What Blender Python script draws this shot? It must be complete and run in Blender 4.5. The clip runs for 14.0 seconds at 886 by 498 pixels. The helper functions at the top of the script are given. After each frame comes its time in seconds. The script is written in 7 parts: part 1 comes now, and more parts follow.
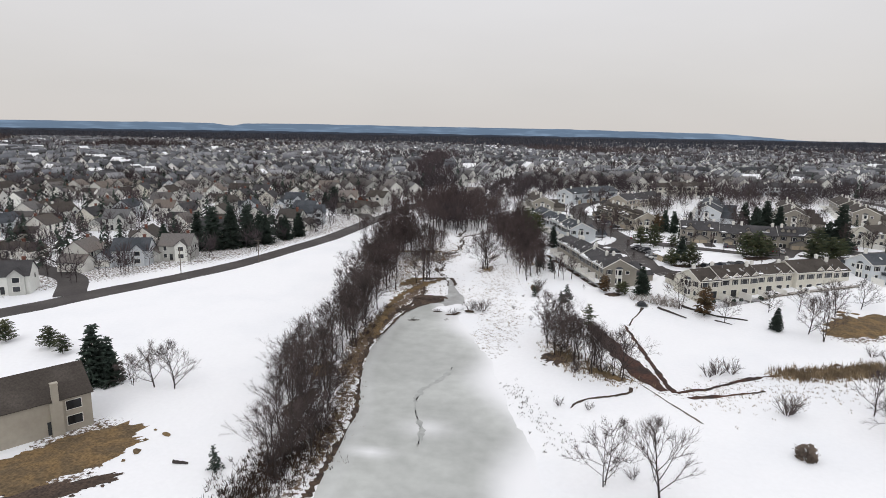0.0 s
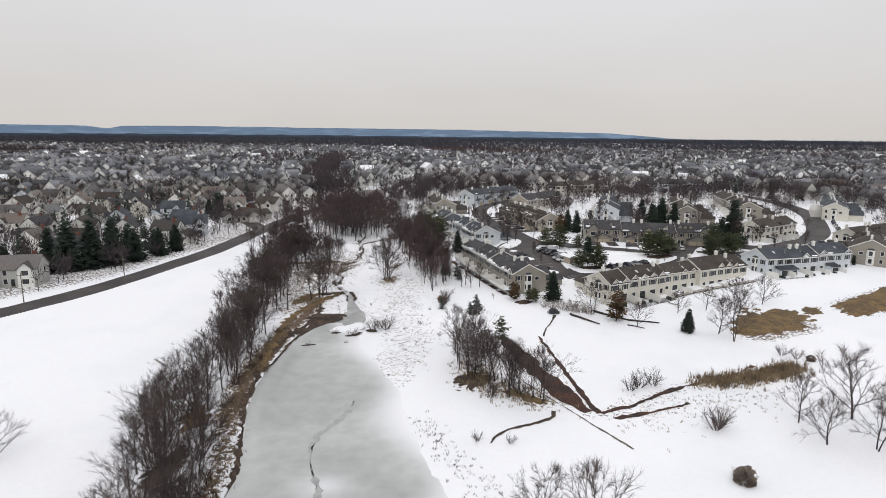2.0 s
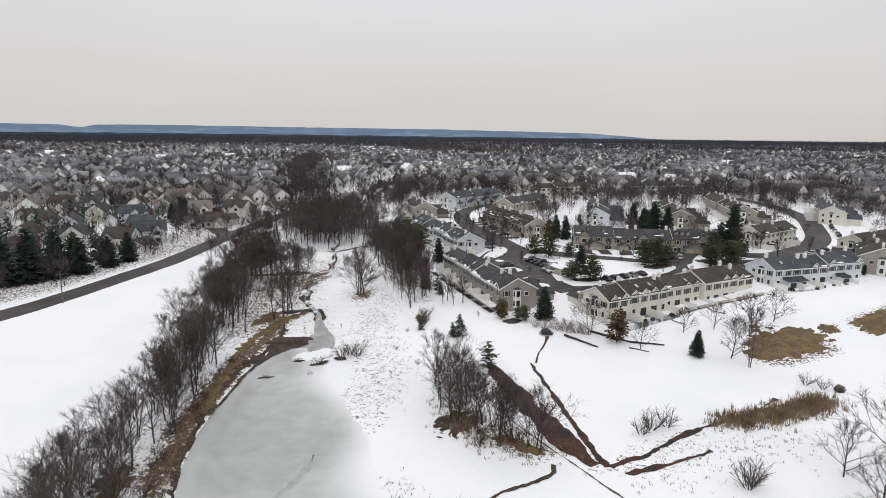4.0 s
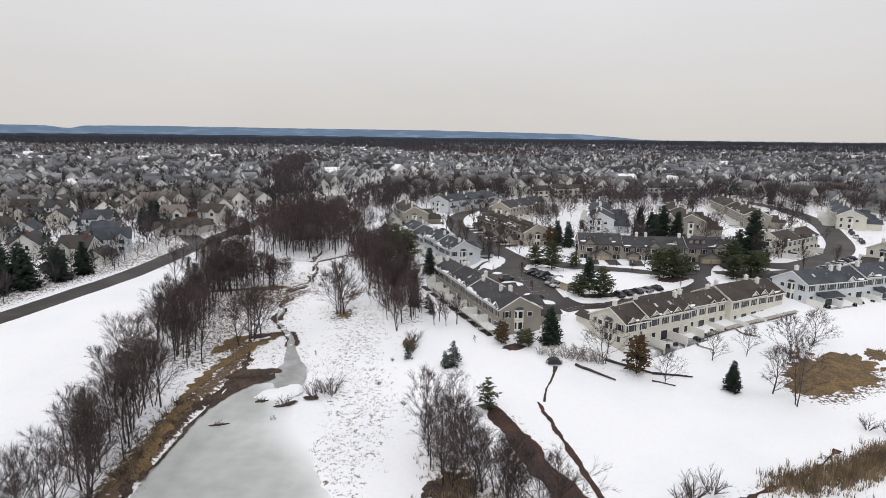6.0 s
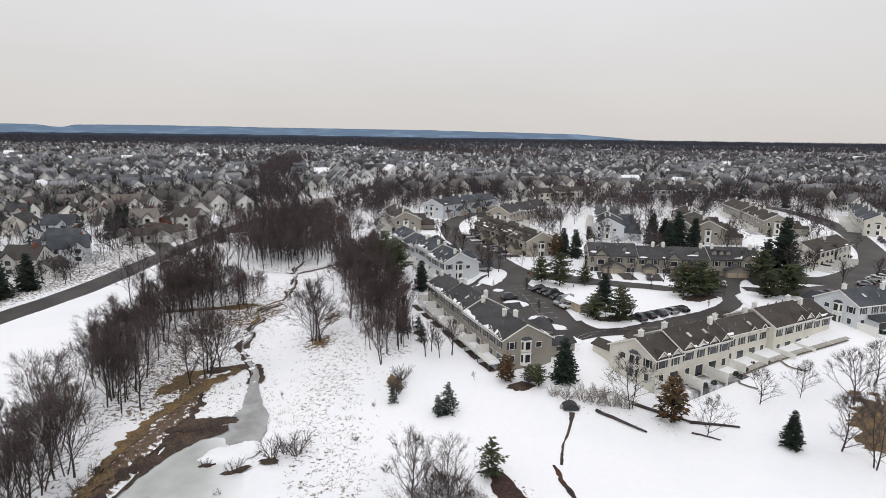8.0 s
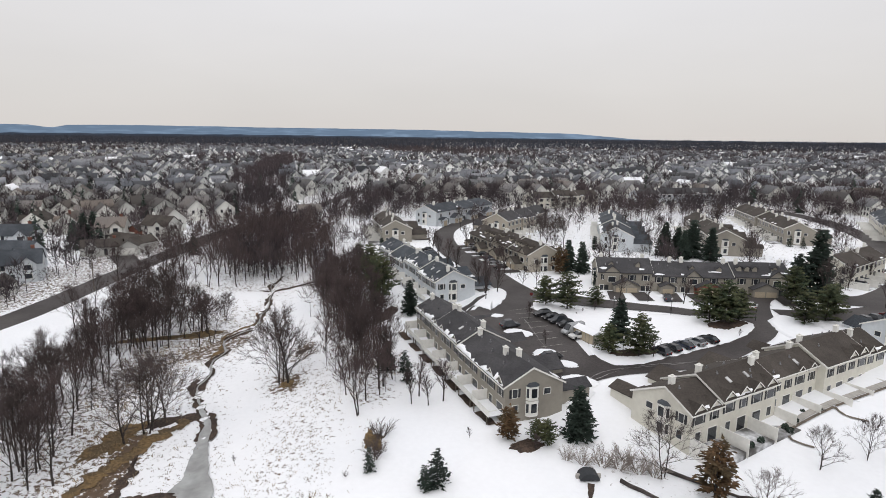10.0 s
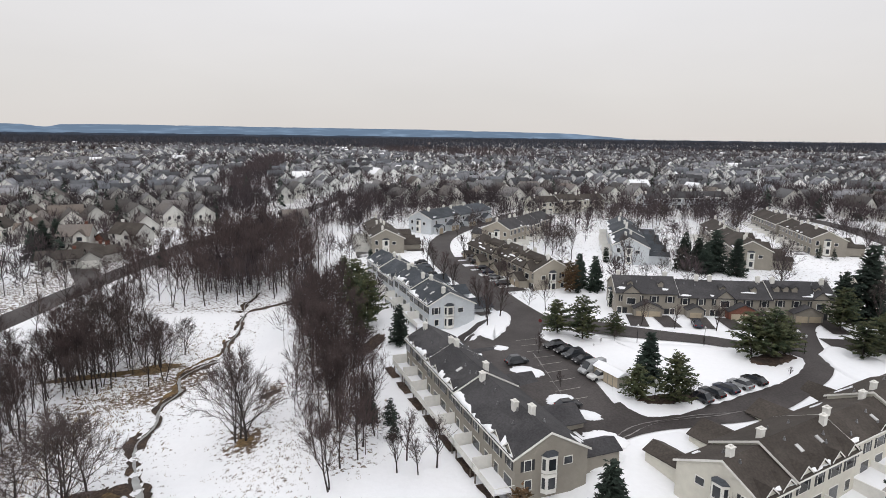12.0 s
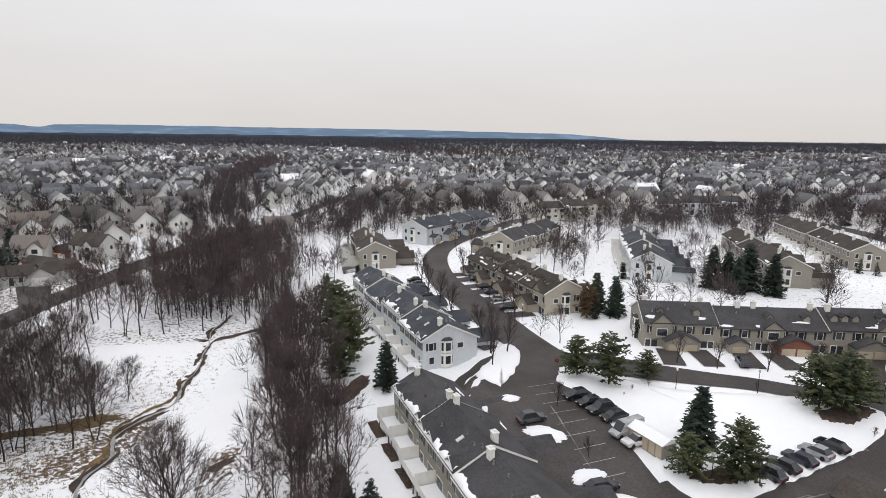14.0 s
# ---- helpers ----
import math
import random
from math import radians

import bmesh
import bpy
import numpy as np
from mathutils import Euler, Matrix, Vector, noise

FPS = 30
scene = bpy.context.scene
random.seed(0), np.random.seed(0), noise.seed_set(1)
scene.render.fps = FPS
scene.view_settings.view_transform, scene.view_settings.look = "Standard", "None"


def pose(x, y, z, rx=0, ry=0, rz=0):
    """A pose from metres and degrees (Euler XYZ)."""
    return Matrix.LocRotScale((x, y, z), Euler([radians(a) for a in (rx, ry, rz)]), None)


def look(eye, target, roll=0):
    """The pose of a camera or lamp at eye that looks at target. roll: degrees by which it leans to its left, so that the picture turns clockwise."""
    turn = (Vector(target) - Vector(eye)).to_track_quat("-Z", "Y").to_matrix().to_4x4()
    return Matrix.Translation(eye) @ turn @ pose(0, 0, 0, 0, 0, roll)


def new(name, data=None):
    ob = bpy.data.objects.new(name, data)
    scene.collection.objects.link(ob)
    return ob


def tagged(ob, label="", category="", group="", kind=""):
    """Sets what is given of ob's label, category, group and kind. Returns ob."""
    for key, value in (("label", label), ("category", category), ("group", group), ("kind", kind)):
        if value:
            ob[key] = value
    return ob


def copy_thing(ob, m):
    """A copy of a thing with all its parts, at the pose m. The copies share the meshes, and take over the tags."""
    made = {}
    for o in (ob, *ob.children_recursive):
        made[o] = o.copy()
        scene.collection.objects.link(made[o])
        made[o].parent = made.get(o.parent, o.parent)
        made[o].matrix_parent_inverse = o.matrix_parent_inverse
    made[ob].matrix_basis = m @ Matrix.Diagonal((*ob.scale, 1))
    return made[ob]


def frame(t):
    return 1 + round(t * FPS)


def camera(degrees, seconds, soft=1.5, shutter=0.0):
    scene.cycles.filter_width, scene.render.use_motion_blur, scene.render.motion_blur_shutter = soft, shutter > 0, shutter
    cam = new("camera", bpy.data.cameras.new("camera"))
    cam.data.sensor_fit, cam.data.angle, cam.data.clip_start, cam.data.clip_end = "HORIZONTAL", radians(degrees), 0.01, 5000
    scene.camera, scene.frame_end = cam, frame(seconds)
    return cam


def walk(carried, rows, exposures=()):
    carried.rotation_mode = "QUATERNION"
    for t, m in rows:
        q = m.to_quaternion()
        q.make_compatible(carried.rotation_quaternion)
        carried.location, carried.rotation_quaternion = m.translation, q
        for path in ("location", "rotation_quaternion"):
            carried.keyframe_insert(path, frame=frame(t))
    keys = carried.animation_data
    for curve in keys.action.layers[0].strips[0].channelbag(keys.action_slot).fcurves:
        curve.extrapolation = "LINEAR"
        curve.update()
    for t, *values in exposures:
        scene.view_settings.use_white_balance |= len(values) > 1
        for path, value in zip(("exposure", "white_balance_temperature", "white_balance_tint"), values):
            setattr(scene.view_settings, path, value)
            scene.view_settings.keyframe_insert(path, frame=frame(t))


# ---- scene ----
cam = camera(73.0, 14.0, soft=0.85)
PATH = [  # seconds, x, y, z, yaw to the left, pitch up, roll
    (0, 1.64, -14.85, 46.58, 10.63, -11.02, 0.94),
    (0.5, 1.10, -11.53, 46.29, 7.22, -10.91, 0.87),
    (1, 0.54, -7.82, 46.09, 4.04, -10.82, 0.73),
    (1.5, 0.18, -4.03, 46.11, 2.19, -10.79, 0.55),
    (2, 0.00, 0.00, 46.20, 1.05, -10.81, 0.49),
    (2.5, -0.03, 4.10, 46.31, 0.32, -10.84, 0.53),
    (3, 0.03, 8.38, 46.34, -0.11, -10.86, 0.58),
    (5.5, 0.68, 32.41, 45.47, -1.37, -10.73, 0.60),
    (6, 0.87, 37.40, 45.29, -1.47, -10.71, 0.60),
    (6.5, 1.04, 42.52, 45.12, -1.60, -10.68, 0.58),
    (7, 1.23, 47.71, 45.09, -1.70, -10.71, 0.62),
    (7.5, 1.51, 53.22, 44.86, -1.81, -10.69, 0.66),
    (8, 1.82, 58.61, 44.78, -1.94, -10.72, 0.70),
    (10.5, 3.98, 82.55, 45.62, -2.40, -10.75, 0.61),
    (11, 4.35, 87.49, 45.62, -2.47, -10.75, 0.64),
    (11.5, 4.58, 92.66, 45.60, -2.55, -10.74, 0.64),
    (12, 4.75, 97.69, 45.72, -2.64, -10.77, 0.66),
    (12.5, 5.06, 102.84, 45.77, -2.70, -10.77, 0.66),
    (13, 5.39, 108.18, 45.87, -2.76, -10.78, 0.65),
    (13.5, 5.68, 113.50, 45.86, -2.83, -10.75, 0.67),
    (14, 5.81, 118.80, 45.86, -2.93, -10.74, 0.67),
]


def flown(x, y, z, yaw, pitch, roll):
    """The camera's pose from its place and turn."""
    return pose(x, y, z, 0, 0, yaw) @ pose(0, 0, 0, 90 + pitch) @ pose(0, 0, 0, 0, 0, roll)


walk(cam, [(t, flown(*row)) for t, *row in PATH], [(0, -0.2), (3, -0.2), (8, -0.15), (11, -0.1), (14, -0.04)])

# ---- sky and light: an even winter overcast ----
world = bpy.data.worlds.new("overcast_sky")
scene.world = world
world.use_nodes = True
wn, wl = world.node_tree.nodes, world.node_tree.links
wn.clear()
w_out = wn.new("ShaderNodeOutputWorld")
w_bg = wn.new("ShaderNodeBackground")
w_bg.inputs["Strength"].default_value = 0.1
w_sky = wn.new("ShaderNodeTexSky")
w_sky.sky_type = "NISHITA"
w_sky.sun_disc = False
w_sky.sun_elevation, w_sky.sun_rotation = radians(38), radians(200)
w_sky.dust_density = 3.0
w_soft = wn.new("ShaderNodeHueSaturation")
w_soft.inputs["Saturation"].default_value = 0.10
w_co = wn.new("ShaderNodeTexCoord")
w_sep = wn.new("ShaderNodeSeparateXYZ")
w_ramp = wn.new("ShaderNodeValToRGB")
w_ramp.color_ramp.elements[0].position, w_ramp.color_ramp.elements[0].color = 0.0, (7.95, 7.55, 7.25, 1)
w_ramp.color_ramp.elements[1].position, w_ramp.color_ramp.elements[1].color = 1.0, (13.1, 13.0, 13.5, 1)
e_ = w_ramp.color_ramp.elements.new(0.06)
e_.color = (8.0, 7.75, 7.55, 1)
e_ = w_ramp.color_ramp.elements.new(0.2)
e_.color = (8.75, 8.68, 8.9, 1)
w_noise = wn.new("ShaderNodeTexNoise")
w_noise.inputs["Scale"].default_value, w_noise.inputs["Detail"].default_value = 2.2, 4.0
w_map = wn.new("ShaderNodeMapping")
w_map.inputs["Scale"].default_value = (1.0, 1.0, 3.5)
w_cl = wn.new("ShaderNodeMapRange")
w_cl.inputs["To Min"].default_value, w_cl.inputs["To Max"].default_value = 0.93, 1.07
w_mul = wn.new("ShaderNodeMix")
w_mul.data_type, w_mul.blend_type = "RGBA", "MULTIPLY"
w_mul.inputs["Factor"].default_value = 1.0
w_mix = wn.new("ShaderNodeMix")
w_mix.data_type = "RGBA"
w_mix.inputs["Factor"].default_value = 0.93
wl.new(w_co.outputs["Generated"], w_sep.inputs[0])
wl.new(w_co.outputs["Generated"], w_map.inputs[0])
wl.new(w_map.outputs[0], w_noise.inputs["Vector"])
wl.new(w_noise.outputs[0], w_cl.inputs["Value"])
wl.new(w_sep.outputs["Z"], w_ramp.inputs[0])
wl.new(w_ramp.outputs[0], w_mul.inputs[6])
wl.new(w_cl.outputs[0], w_mul.inputs[7])
wl.new(w_sky.outputs[0], w_soft.inputs["Color"])
wl.new(w_soft.outputs[0], w_mix.inputs[6])
wl.new(w_mul.outputs[2], w_mix.inputs[7])
wl.new(w_mix.outputs[2], w_bg.inputs["Color"])
wl.new(w_bg.outputs[0], w_out.inputs[0])
sun = new("sun", bpy.data.lights.new("sun", "SUN"))
sun.data.energy, sun.data.angle, sun.data.color = 0.6, radians(25), (1.0, 0.97, 0.93)
sun.matrix_world = look((0, 0, 300), (60, 220, 0))


# ---- materials ----
def material(name, base, rough=0.8, fine=6.0, coarse=0.25, vary=0.25, bump=0.3, other=None, share=0.35, per_object=0.0, metal=0.0, specular=0.3, per_island=0.0, depth=0.05):
    """A surface of one base colour with grain and larger stains, towards a second colour where that is given."""
    m = bpy.data.materials.new(name)
    m.use_nodes = True
    n, l = m.node_tree.nodes, m.node_tree.links
    b = n["Principled BSDF"]
    b.inputs["Roughness"].default_value, b.inputs["Metallic"].default_value = rough, metal
    b.inputs["Specular IOR Level"].default_value = specular
    co = n.new("ShaderNodeTexCoord")
    geo = n.new("ShaderNodeNewGeometry")
    big, small = n.new("ShaderNodeTexNoise"), n.new("ShaderNodeTexNoise")
    big.inputs["Scale"].default_value, big.inputs["Detail"].default_value = coarse, 5
    small.inputs["Scale"].default_value, small.inputs["Detail"].default_value = fine, 4
    for q in (big, small):
        l.new(geo.outputs["Position"], q.inputs["Vector"])
    mix = n.new("ShaderNodeMix")
    mix.data_type = "RGBA"
    mix.inputs[6].default_value = (*base, 1)
    mix.inputs[7].default_value = (*(other or [c * 0.6 for c in base]), 1)
    ramp = n.new("ShaderNodeMapRange")
    ramp.inputs["From Min"].default_value, ramp.inputs["From Max"].default_value = 0.62 - share * 0.5, 0.85 - share * 0.5
    l.new(big.outputs[0], ramp.inputs["Value"])
    l.new(ramp.outputs[0], mix.inputs[0])
    val = n.new("ShaderNodeMapRange")
    val.inputs["From Min"].default_value, val.inputs["From Max"].default_value = 0.3, 0.7
    val.inputs["To Min"].default_value, val.inputs["To Max"].default_value = 1 - vary, 1 + vary
    l.new(small.outputs[0], val.inputs["Value"])
    hsv = n.new("ShaderNodeHueSaturation")
    l.new(mix.outputs[2], hsv.inputs["Color"])
    last = val.outputs[0]
    for amount, source in ((per_object, "object"), (per_island, "island")):
        if amount:
            src = n.new("ShaderNodeObjectInfo").outputs["Random"] if source == "object" else geo.outputs["Random Per Island"]
            r = n.new("ShaderNodeMapRange")
            r.inputs["To Min"].default_value, r.inputs["To Max"].default_value = 1 - amount, 1 + amount
            l.new(src, r.inputs["Value"])
            mu = n.new("ShaderNodeMath")
            mu.operation = "MULTIPLY"
            l.new(last, mu.inputs[0])
            l.new(r.outputs[0], mu.inputs[1])
            last = mu.outputs[0]
    l.new(last, hsv.inputs["Value"])
    l.new(hsv.outputs[0], b.inputs["Base Color"])
    if bump:
        bu = n.new("ShaderNodeBump")
        bu.inputs["Strength"].default_value, bu.inputs["Distance"].default_value = bump, depth
        l.new(small.outputs[0], bu.inputs["Height"])
        l.new(bu.outputs[0], b.inputs["Normal"])
    return m


def banded(m, pitch, strength, axis="Z", distance=0.02, along=0.0):
    """Adds clapboards or shingle courses, as relief, at a real pitch."""
    n, l = m.node_tree.nodes, m.node_tree.links
    b = n["Principled BSDF"]
    geo = n.new("ShaderNodeNewGeometry")
    wave = n.new("ShaderNodeTexWave")
    wave.wave_profile, wave.bands_direction = "SAW", axis
    wave.inputs["Scale"].default_value = 0.314 / pitch
    wave.inputs["Distortion"].default_value = along
    l.new(geo.outputs["Position"], wave.inputs["Vector"])
    bu = n.new("ShaderNodeBump")
    bu.inputs["Strength"].default_value, bu.inputs["Distance"].default_value = strength, distance
    l.new(wave.outputs["Fac"], bu.inputs["Height"])
    old = b.inputs["Normal"].links
    if old:
        l.new(old[0].from_socket, bu.inputs["Normal"])
    l.new(bu.outputs[0], b.inputs["Normal"])
    return m


SNOW = material("snow", (0.87, 0.88, 0.90), 0.65, 1.3, 0.03, 0.015, 0.5, (0.80, 0.82, 0.85), 0.3, depth=0.12)
ICE = material("pond_ice", (0.375, 0.39, 0.375), 0.3, 0.4, 0.045, 0.10, 0.08, (0.50, 0.52, 0.50), 0.36, specular=0.5)
ICE_DARK = material("refrozen_ice", (0.27, 0.272, 0.268), 0.3, 0.8, 0.3, 0.15, 0.05, (0.36, 0.37, 0.365), 0.45, specular=0.5)
SEAM_ICE = material("seam_ice", (0.30, 0.312, 0.305), 0.3, 0.8, 0.3, 0.12, 0.05, (0.37, 0.385, 0.372), 0.5, specular=0.5)
HEDGE = material("bare_hedge_twigs", (0.17, 0.135, 0.11), 0.95, 3.0, 0.5, 0.3, 0, (0.10, 0.08, 0.066), 0.4)
ASPHALT = material("asphalt", (0.046, 0.040, 0.039), 0.66, 3.0, 0.12, 0.25, 0.2, (0.070, 0.062, 0.060), 0.42)
DIRT = material("red_soil", (0.078, 0.036, 0.026), 0.9, 2.0, 0.3, 0.4, 0.8, (0.036, 0.025, 0.022), 0.5)
MULCH = material("leaf_litter", (0.082, 0.057, 0.043), 0.95, 3.0, 0.4, 0.45, 0.8, (0.048, 0.036, 0.030), 0.5)
DEAD_GRASS = material("dead_grass", (0.185, 0.122, 0.058), 0.95, 2.5, 0.35, 0.4, 0.9, (0.115, 0.083, 0.048), 0.5)
STRAW = material("dry_stems", (0.32, 0.245, 0.155), 0.9, 2.0, 0.5, 0.3, 0, (0.18, 0.135, 0.09), 0.5, per_island=0.35)
BARK = material("bark", (0.062, 0.051, 0.048), 0.95, 5.0, 0.6, 0.35, 0.6, (0.038, 0.032, 0.030), 0.4, per_object=0.25)
TWIG = material("twigs", (0.098, 0.078, 0.074), 0.95, 3.0, 0.5, 0.3, 0, (0.062, 0.050, 0.048), 0.4, per_object=0.25)
RED_TWIG = material("reddish_twigs", (0.094, 0.070, 0.068), 0.95, 3.0, 0.5, 0.3, 0, (0.060, 0.046, 0.045), 0.4, per_object=0.2)
NEEDLE = material("pine_needles", (0.082, 0.087, 0.040), 0.8, 2.0, 0.5, 0.4, 0, (0.042, 0.060, 0.032), 0.45, per_object=0.2, per_island=0.4)
SPRUCE = material("spruce_needles", (0.034, 0.050, 0.038), 0.8, 2.0, 0.5, 0.4, 0, (0.022, 0.034, 0.027), 0.45, per_object=0.25, per_island=0.4)
RUSSET = material("russet_foliage", (0.13, 0.075, 0.038), 0.9, 2.0, 0.5, 0.4, 0, (0.075, 0.055, 0.03), 0.45, per_island=0.4)
BEIGE = banded(material("beige_siding", (0.38, 0.348, 0.29), 0.7, 1.5, 0.2, 0.05, 0, (0.33, 0.30, 0.25), 0.3), 0.18, 0.5)
TAUPE = banded(material("taupe_siding", (0.29, 0.268, 0.228), 0.7, 1.5, 0.2, 0.05, 0, (0.25, 0.23, 0.198), 0.3), 0.18, 0.5)
CREAM = banded(material("cream_siding", (0.63, 0.61, 0.535), 0.7, 1.5, 0.2, 0.05, 0, (0.57, 0.55, 0.485), 0.3), 0.18, 0.5)
PALE_BLUE = banded(material("pale_blue_siding", (0.56, 0.59, 0.615), 0.7, 1.5, 0.2, 0.05, 0, (0.50, 0.53, 0.555), 0.3), 0.18, 0.5)
HOUSE_SIDING = banded(material("house_siding", (0.66, 0.65, 0.61), 0.7, 1.5, 0.03, 0.05, 0, (0.57, 0.58, 0.55), 0.35, per_object=0.28), 0.18, 0.4)
BRICK = banded(material("red_brick", (0.20, 0.085, 0.06), 0.85, 8.0, 0.5, 0.3, 0.3, (0.14, 0.06, 0.045), 0.4), 0.075, 0.4)
ROOF_GREY = banded(material("grey_shingles", (0.048, 0.047, 0.050), 0.9, 3.5, 0.25, 0.22, 0.3, (0.068, 0.066, 0.069), 0.4, per_object=0.12), 0.14, 0.6)
ROOF_BROWN = banded(material("brown_shingles", (0.052, 0.044, 0.038), 0.9, 3.5, 0.25, 0.22, 0.3, (0.072, 0.062, 0.054), 0.4, per_object=0.12), 0.14, 0.6)
ROOF_BLUE = banded(material("slate_blue_shingles", (0.048, 0.055, 0.064), 0.9, 3.5, 0.25, 0.22, 0.3, (0.076, 0.084, 0.096), 0.4, per_object=0.12), 0.14, 0.6)
ROOF_MIXED = material("weathered_shingles", (0.115, 0.115, 0.118), 0.9, 3.5, 0.02, 0.25, 0.3, (0.135, 0.112, 0.095), 0.42, per_object=0.5)
WHITE = material("white_paint", (0.76, 0.75, 0.71), 0.55, 2.0, 0.4, 0.05, 0, (0.68, 0.67, 0.63), 0.3)
GARAGE = material("tan_garage_door", (0.46, 0.39, 0.29), 0.6, 2.0, 0.4, 0.06, 0, (0.40, 0.34, 0.26), 0.3)
SHUTTER = material("dark_shutter", (0.035, 0.038, 0.042), 0.6, 3.0, 0.5, 0.1, 0)
GLASS = material("window_glass", (0.028, 0.032, 0.038), 0.06, 1.0, 0.5, 0.05, 0, specular=0.6)
TIMBER = material("grey_timber", (0.15, 0.125, 0.10), 0.85, 3.0, 0.4, 0.3, 0.3, (0.10, 0.085, 0.07), 0.4)
CONCRETE = material("concrete", (0.42, 0.40, 0.37), 0.85, 2.0, 0.3, 0.12, 0.2, (0.34, 0.325, 0.30), 0.4)
METAL = material("grey_metal", (0.30, 0.30, 0.31), 0.4, 2.0, 0.5, 0.08, 0, metal=0.7)
TYRE = material("tyre_rubber", (0.02, 0.02, 0.021), 0.9, 4.0, 0.5, 0.15, 0)
LAMP_RED = material("red_lens", (0.30, 0.02, 0.02), 0.2, 2.0, 0.5, 0.05, 0)
LAMP_CLEAR = material("clear_lens", (0.6, 0.6, 0.6), 0.15, 2.0, 0.5, 0.05, 0)
# dark base holds both the paving's own tone and the patios' shadows
PAVING = material("dark_shaded_paving", (0.10, 0.095, 0.09), 0.7, 1.5, 0.25, 0.3, 0.2, (0.72, 0.73, 0.75), 0.42)
PAINTS = [material("%s_car_paint" % n_, c_, 0.25, 2.0, 0.6, 0.05, 0, specular=0.6) for n_, c_ in (
    ("black", (0.014, 0.014, 0.017)), ("charcoal", (0.045, 0.048, 0.055)), ("navy", (0.022, 0.028, 0.05)),
    ("silver", (0.36, 0.37, 0.38)), ("white", (0.62, 0.62, 0.61)), ("maroon", (0.10, 0.02, 0.022)))]
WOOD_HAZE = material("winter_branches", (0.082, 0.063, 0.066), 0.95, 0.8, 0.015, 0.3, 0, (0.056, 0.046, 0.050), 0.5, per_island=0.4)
# the blue of distance haze is mixed into these branches' colour
HAZED_WOOD = material("haze_tinted_woods", (0.064, 0.068, 0.086), 0.95, 0.8, 0.015, 0.3, 0, (0.048, 0.053, 0.068), 0.5, per_island=0.4)
SLUSH = material("grey_slush", (0.30, 0.29, 0.285), 0.6, 4.0, 0.5, 0.2, 0, (0.14, 0.13, 0.125), 0.5)
FAR_SIDING = material("distant_siding", (0.84, 0.84, 0.83), 0.8, 0.5, 0.02, 0.1, 0, (0.66, 0.68, 0.66), 0.4, per_island=0.3)
# grey shingles with a bluish haze tint put into the base colour
HAZED_ROOF = material("haze_tinted_shingles", (0.10, 0.106, 0.118), 0.9, 0.5, 0.02, 0.2, 0, (0.17, 0.17, 0.178), 0.4, per_island=0.7)


# ---- terrain ----
def ease(a, b, v):
    t = np.clip((v - a) / (b - a), 0, 1)
    return t * t * (3 - 2 * t)


CREEK_Y = [-400, 60, 110, 145, 166, 180, 195, 215, 240, 260, 300, 360, 450, 6000]
CREEK_X = [-14, -14, -22, -26, -29.5, -36, -38, -35, -38, -40.5, -43, -48, -55, -55]
SHORE_Y = [-60, 20, 45, 62, 74, 95, 116, 130, 138, 144]
SHORE_L = [-24, -24, -26, -28, -29, -35, -37.5, -37, -35, -31]
SHORE_R = [2, 2, 2, 0.5, -1.5, -8.5, -15, -20.5, -25, -29]


def bank(x, y):
    """How far inside the pond's shore a place lies, in metres; negative outside."""
    wob = 0.7 * np.sin(y * 0.14) + 0.35 * np.sin(y * 0.37 + 1)
    inside = np.minimum(x - np.interp(y, SHORE_Y, SHORE_L) + 0.4 * wob, np.interp(y, SHORE_Y, SHORE_R) + wob - x)
    return np.minimum(inside, 143 - y)


# level ground cut into the slope behind the two rows with decks
TERRACE_Y = [161.8, 195, 203.6, 218, 264]
TERRACE_X = [16.6, 5.4, 2.6, 7.5, -9.3]
TERRACE_Z = [2.5, 2.5, 2.8, 5.3, 5.3]


def height(x, y):
    right = 7.0 * ease(128, 205, y) + 3.5 * ease(205, 420, y)
    left = 0.018 * np.clip(y - 70, 0, 250) + 6 * ease(320, 600, y)
    d = x - np.interp(y, CREEK_Y, CREEK_X)
    w = ease(-10, 45, d)
    z = (left * (1 - w) + right * w) * (1 - 0.75 * np.exp(-((d / 16) ** 2)) * (1 - ease(300, 420, y)))
    brook = np.exp(-((d / 1.6) ** 2)) * ease(138, 150, y) * (1 - ease(270, 300, y))
    z = z + 0.12 * np.sin(x * 0.11 + 1.3) * np.sin(y * 0.093) + 0.05 * np.sin(x * 0.37) * np.sin(y * 0.41 + 0.7)
    b = x - np.interp(y, TERRACE_Y, TERRACE_X)
    w = ease(-24, -5, b) * (1 - ease(8, 12, b)) * ease(150, 166, y) * (1 - ease(262, 285, y))
    z = z - w * np.maximum(0, z - np.interp(y, TERRACE_Y, TERRACE_Z))
    k = ease(-2.5, 1.5, bank(x, y))
    return z * (1 - k) - 0.35 * k - 0.55 * brook + 0.35 * ease(-7, -1.5, bank(x, y)) * (1 - k)


def on(x, y, up=0.0):
    return Vector((x, y, float(height(x, y)) + up))


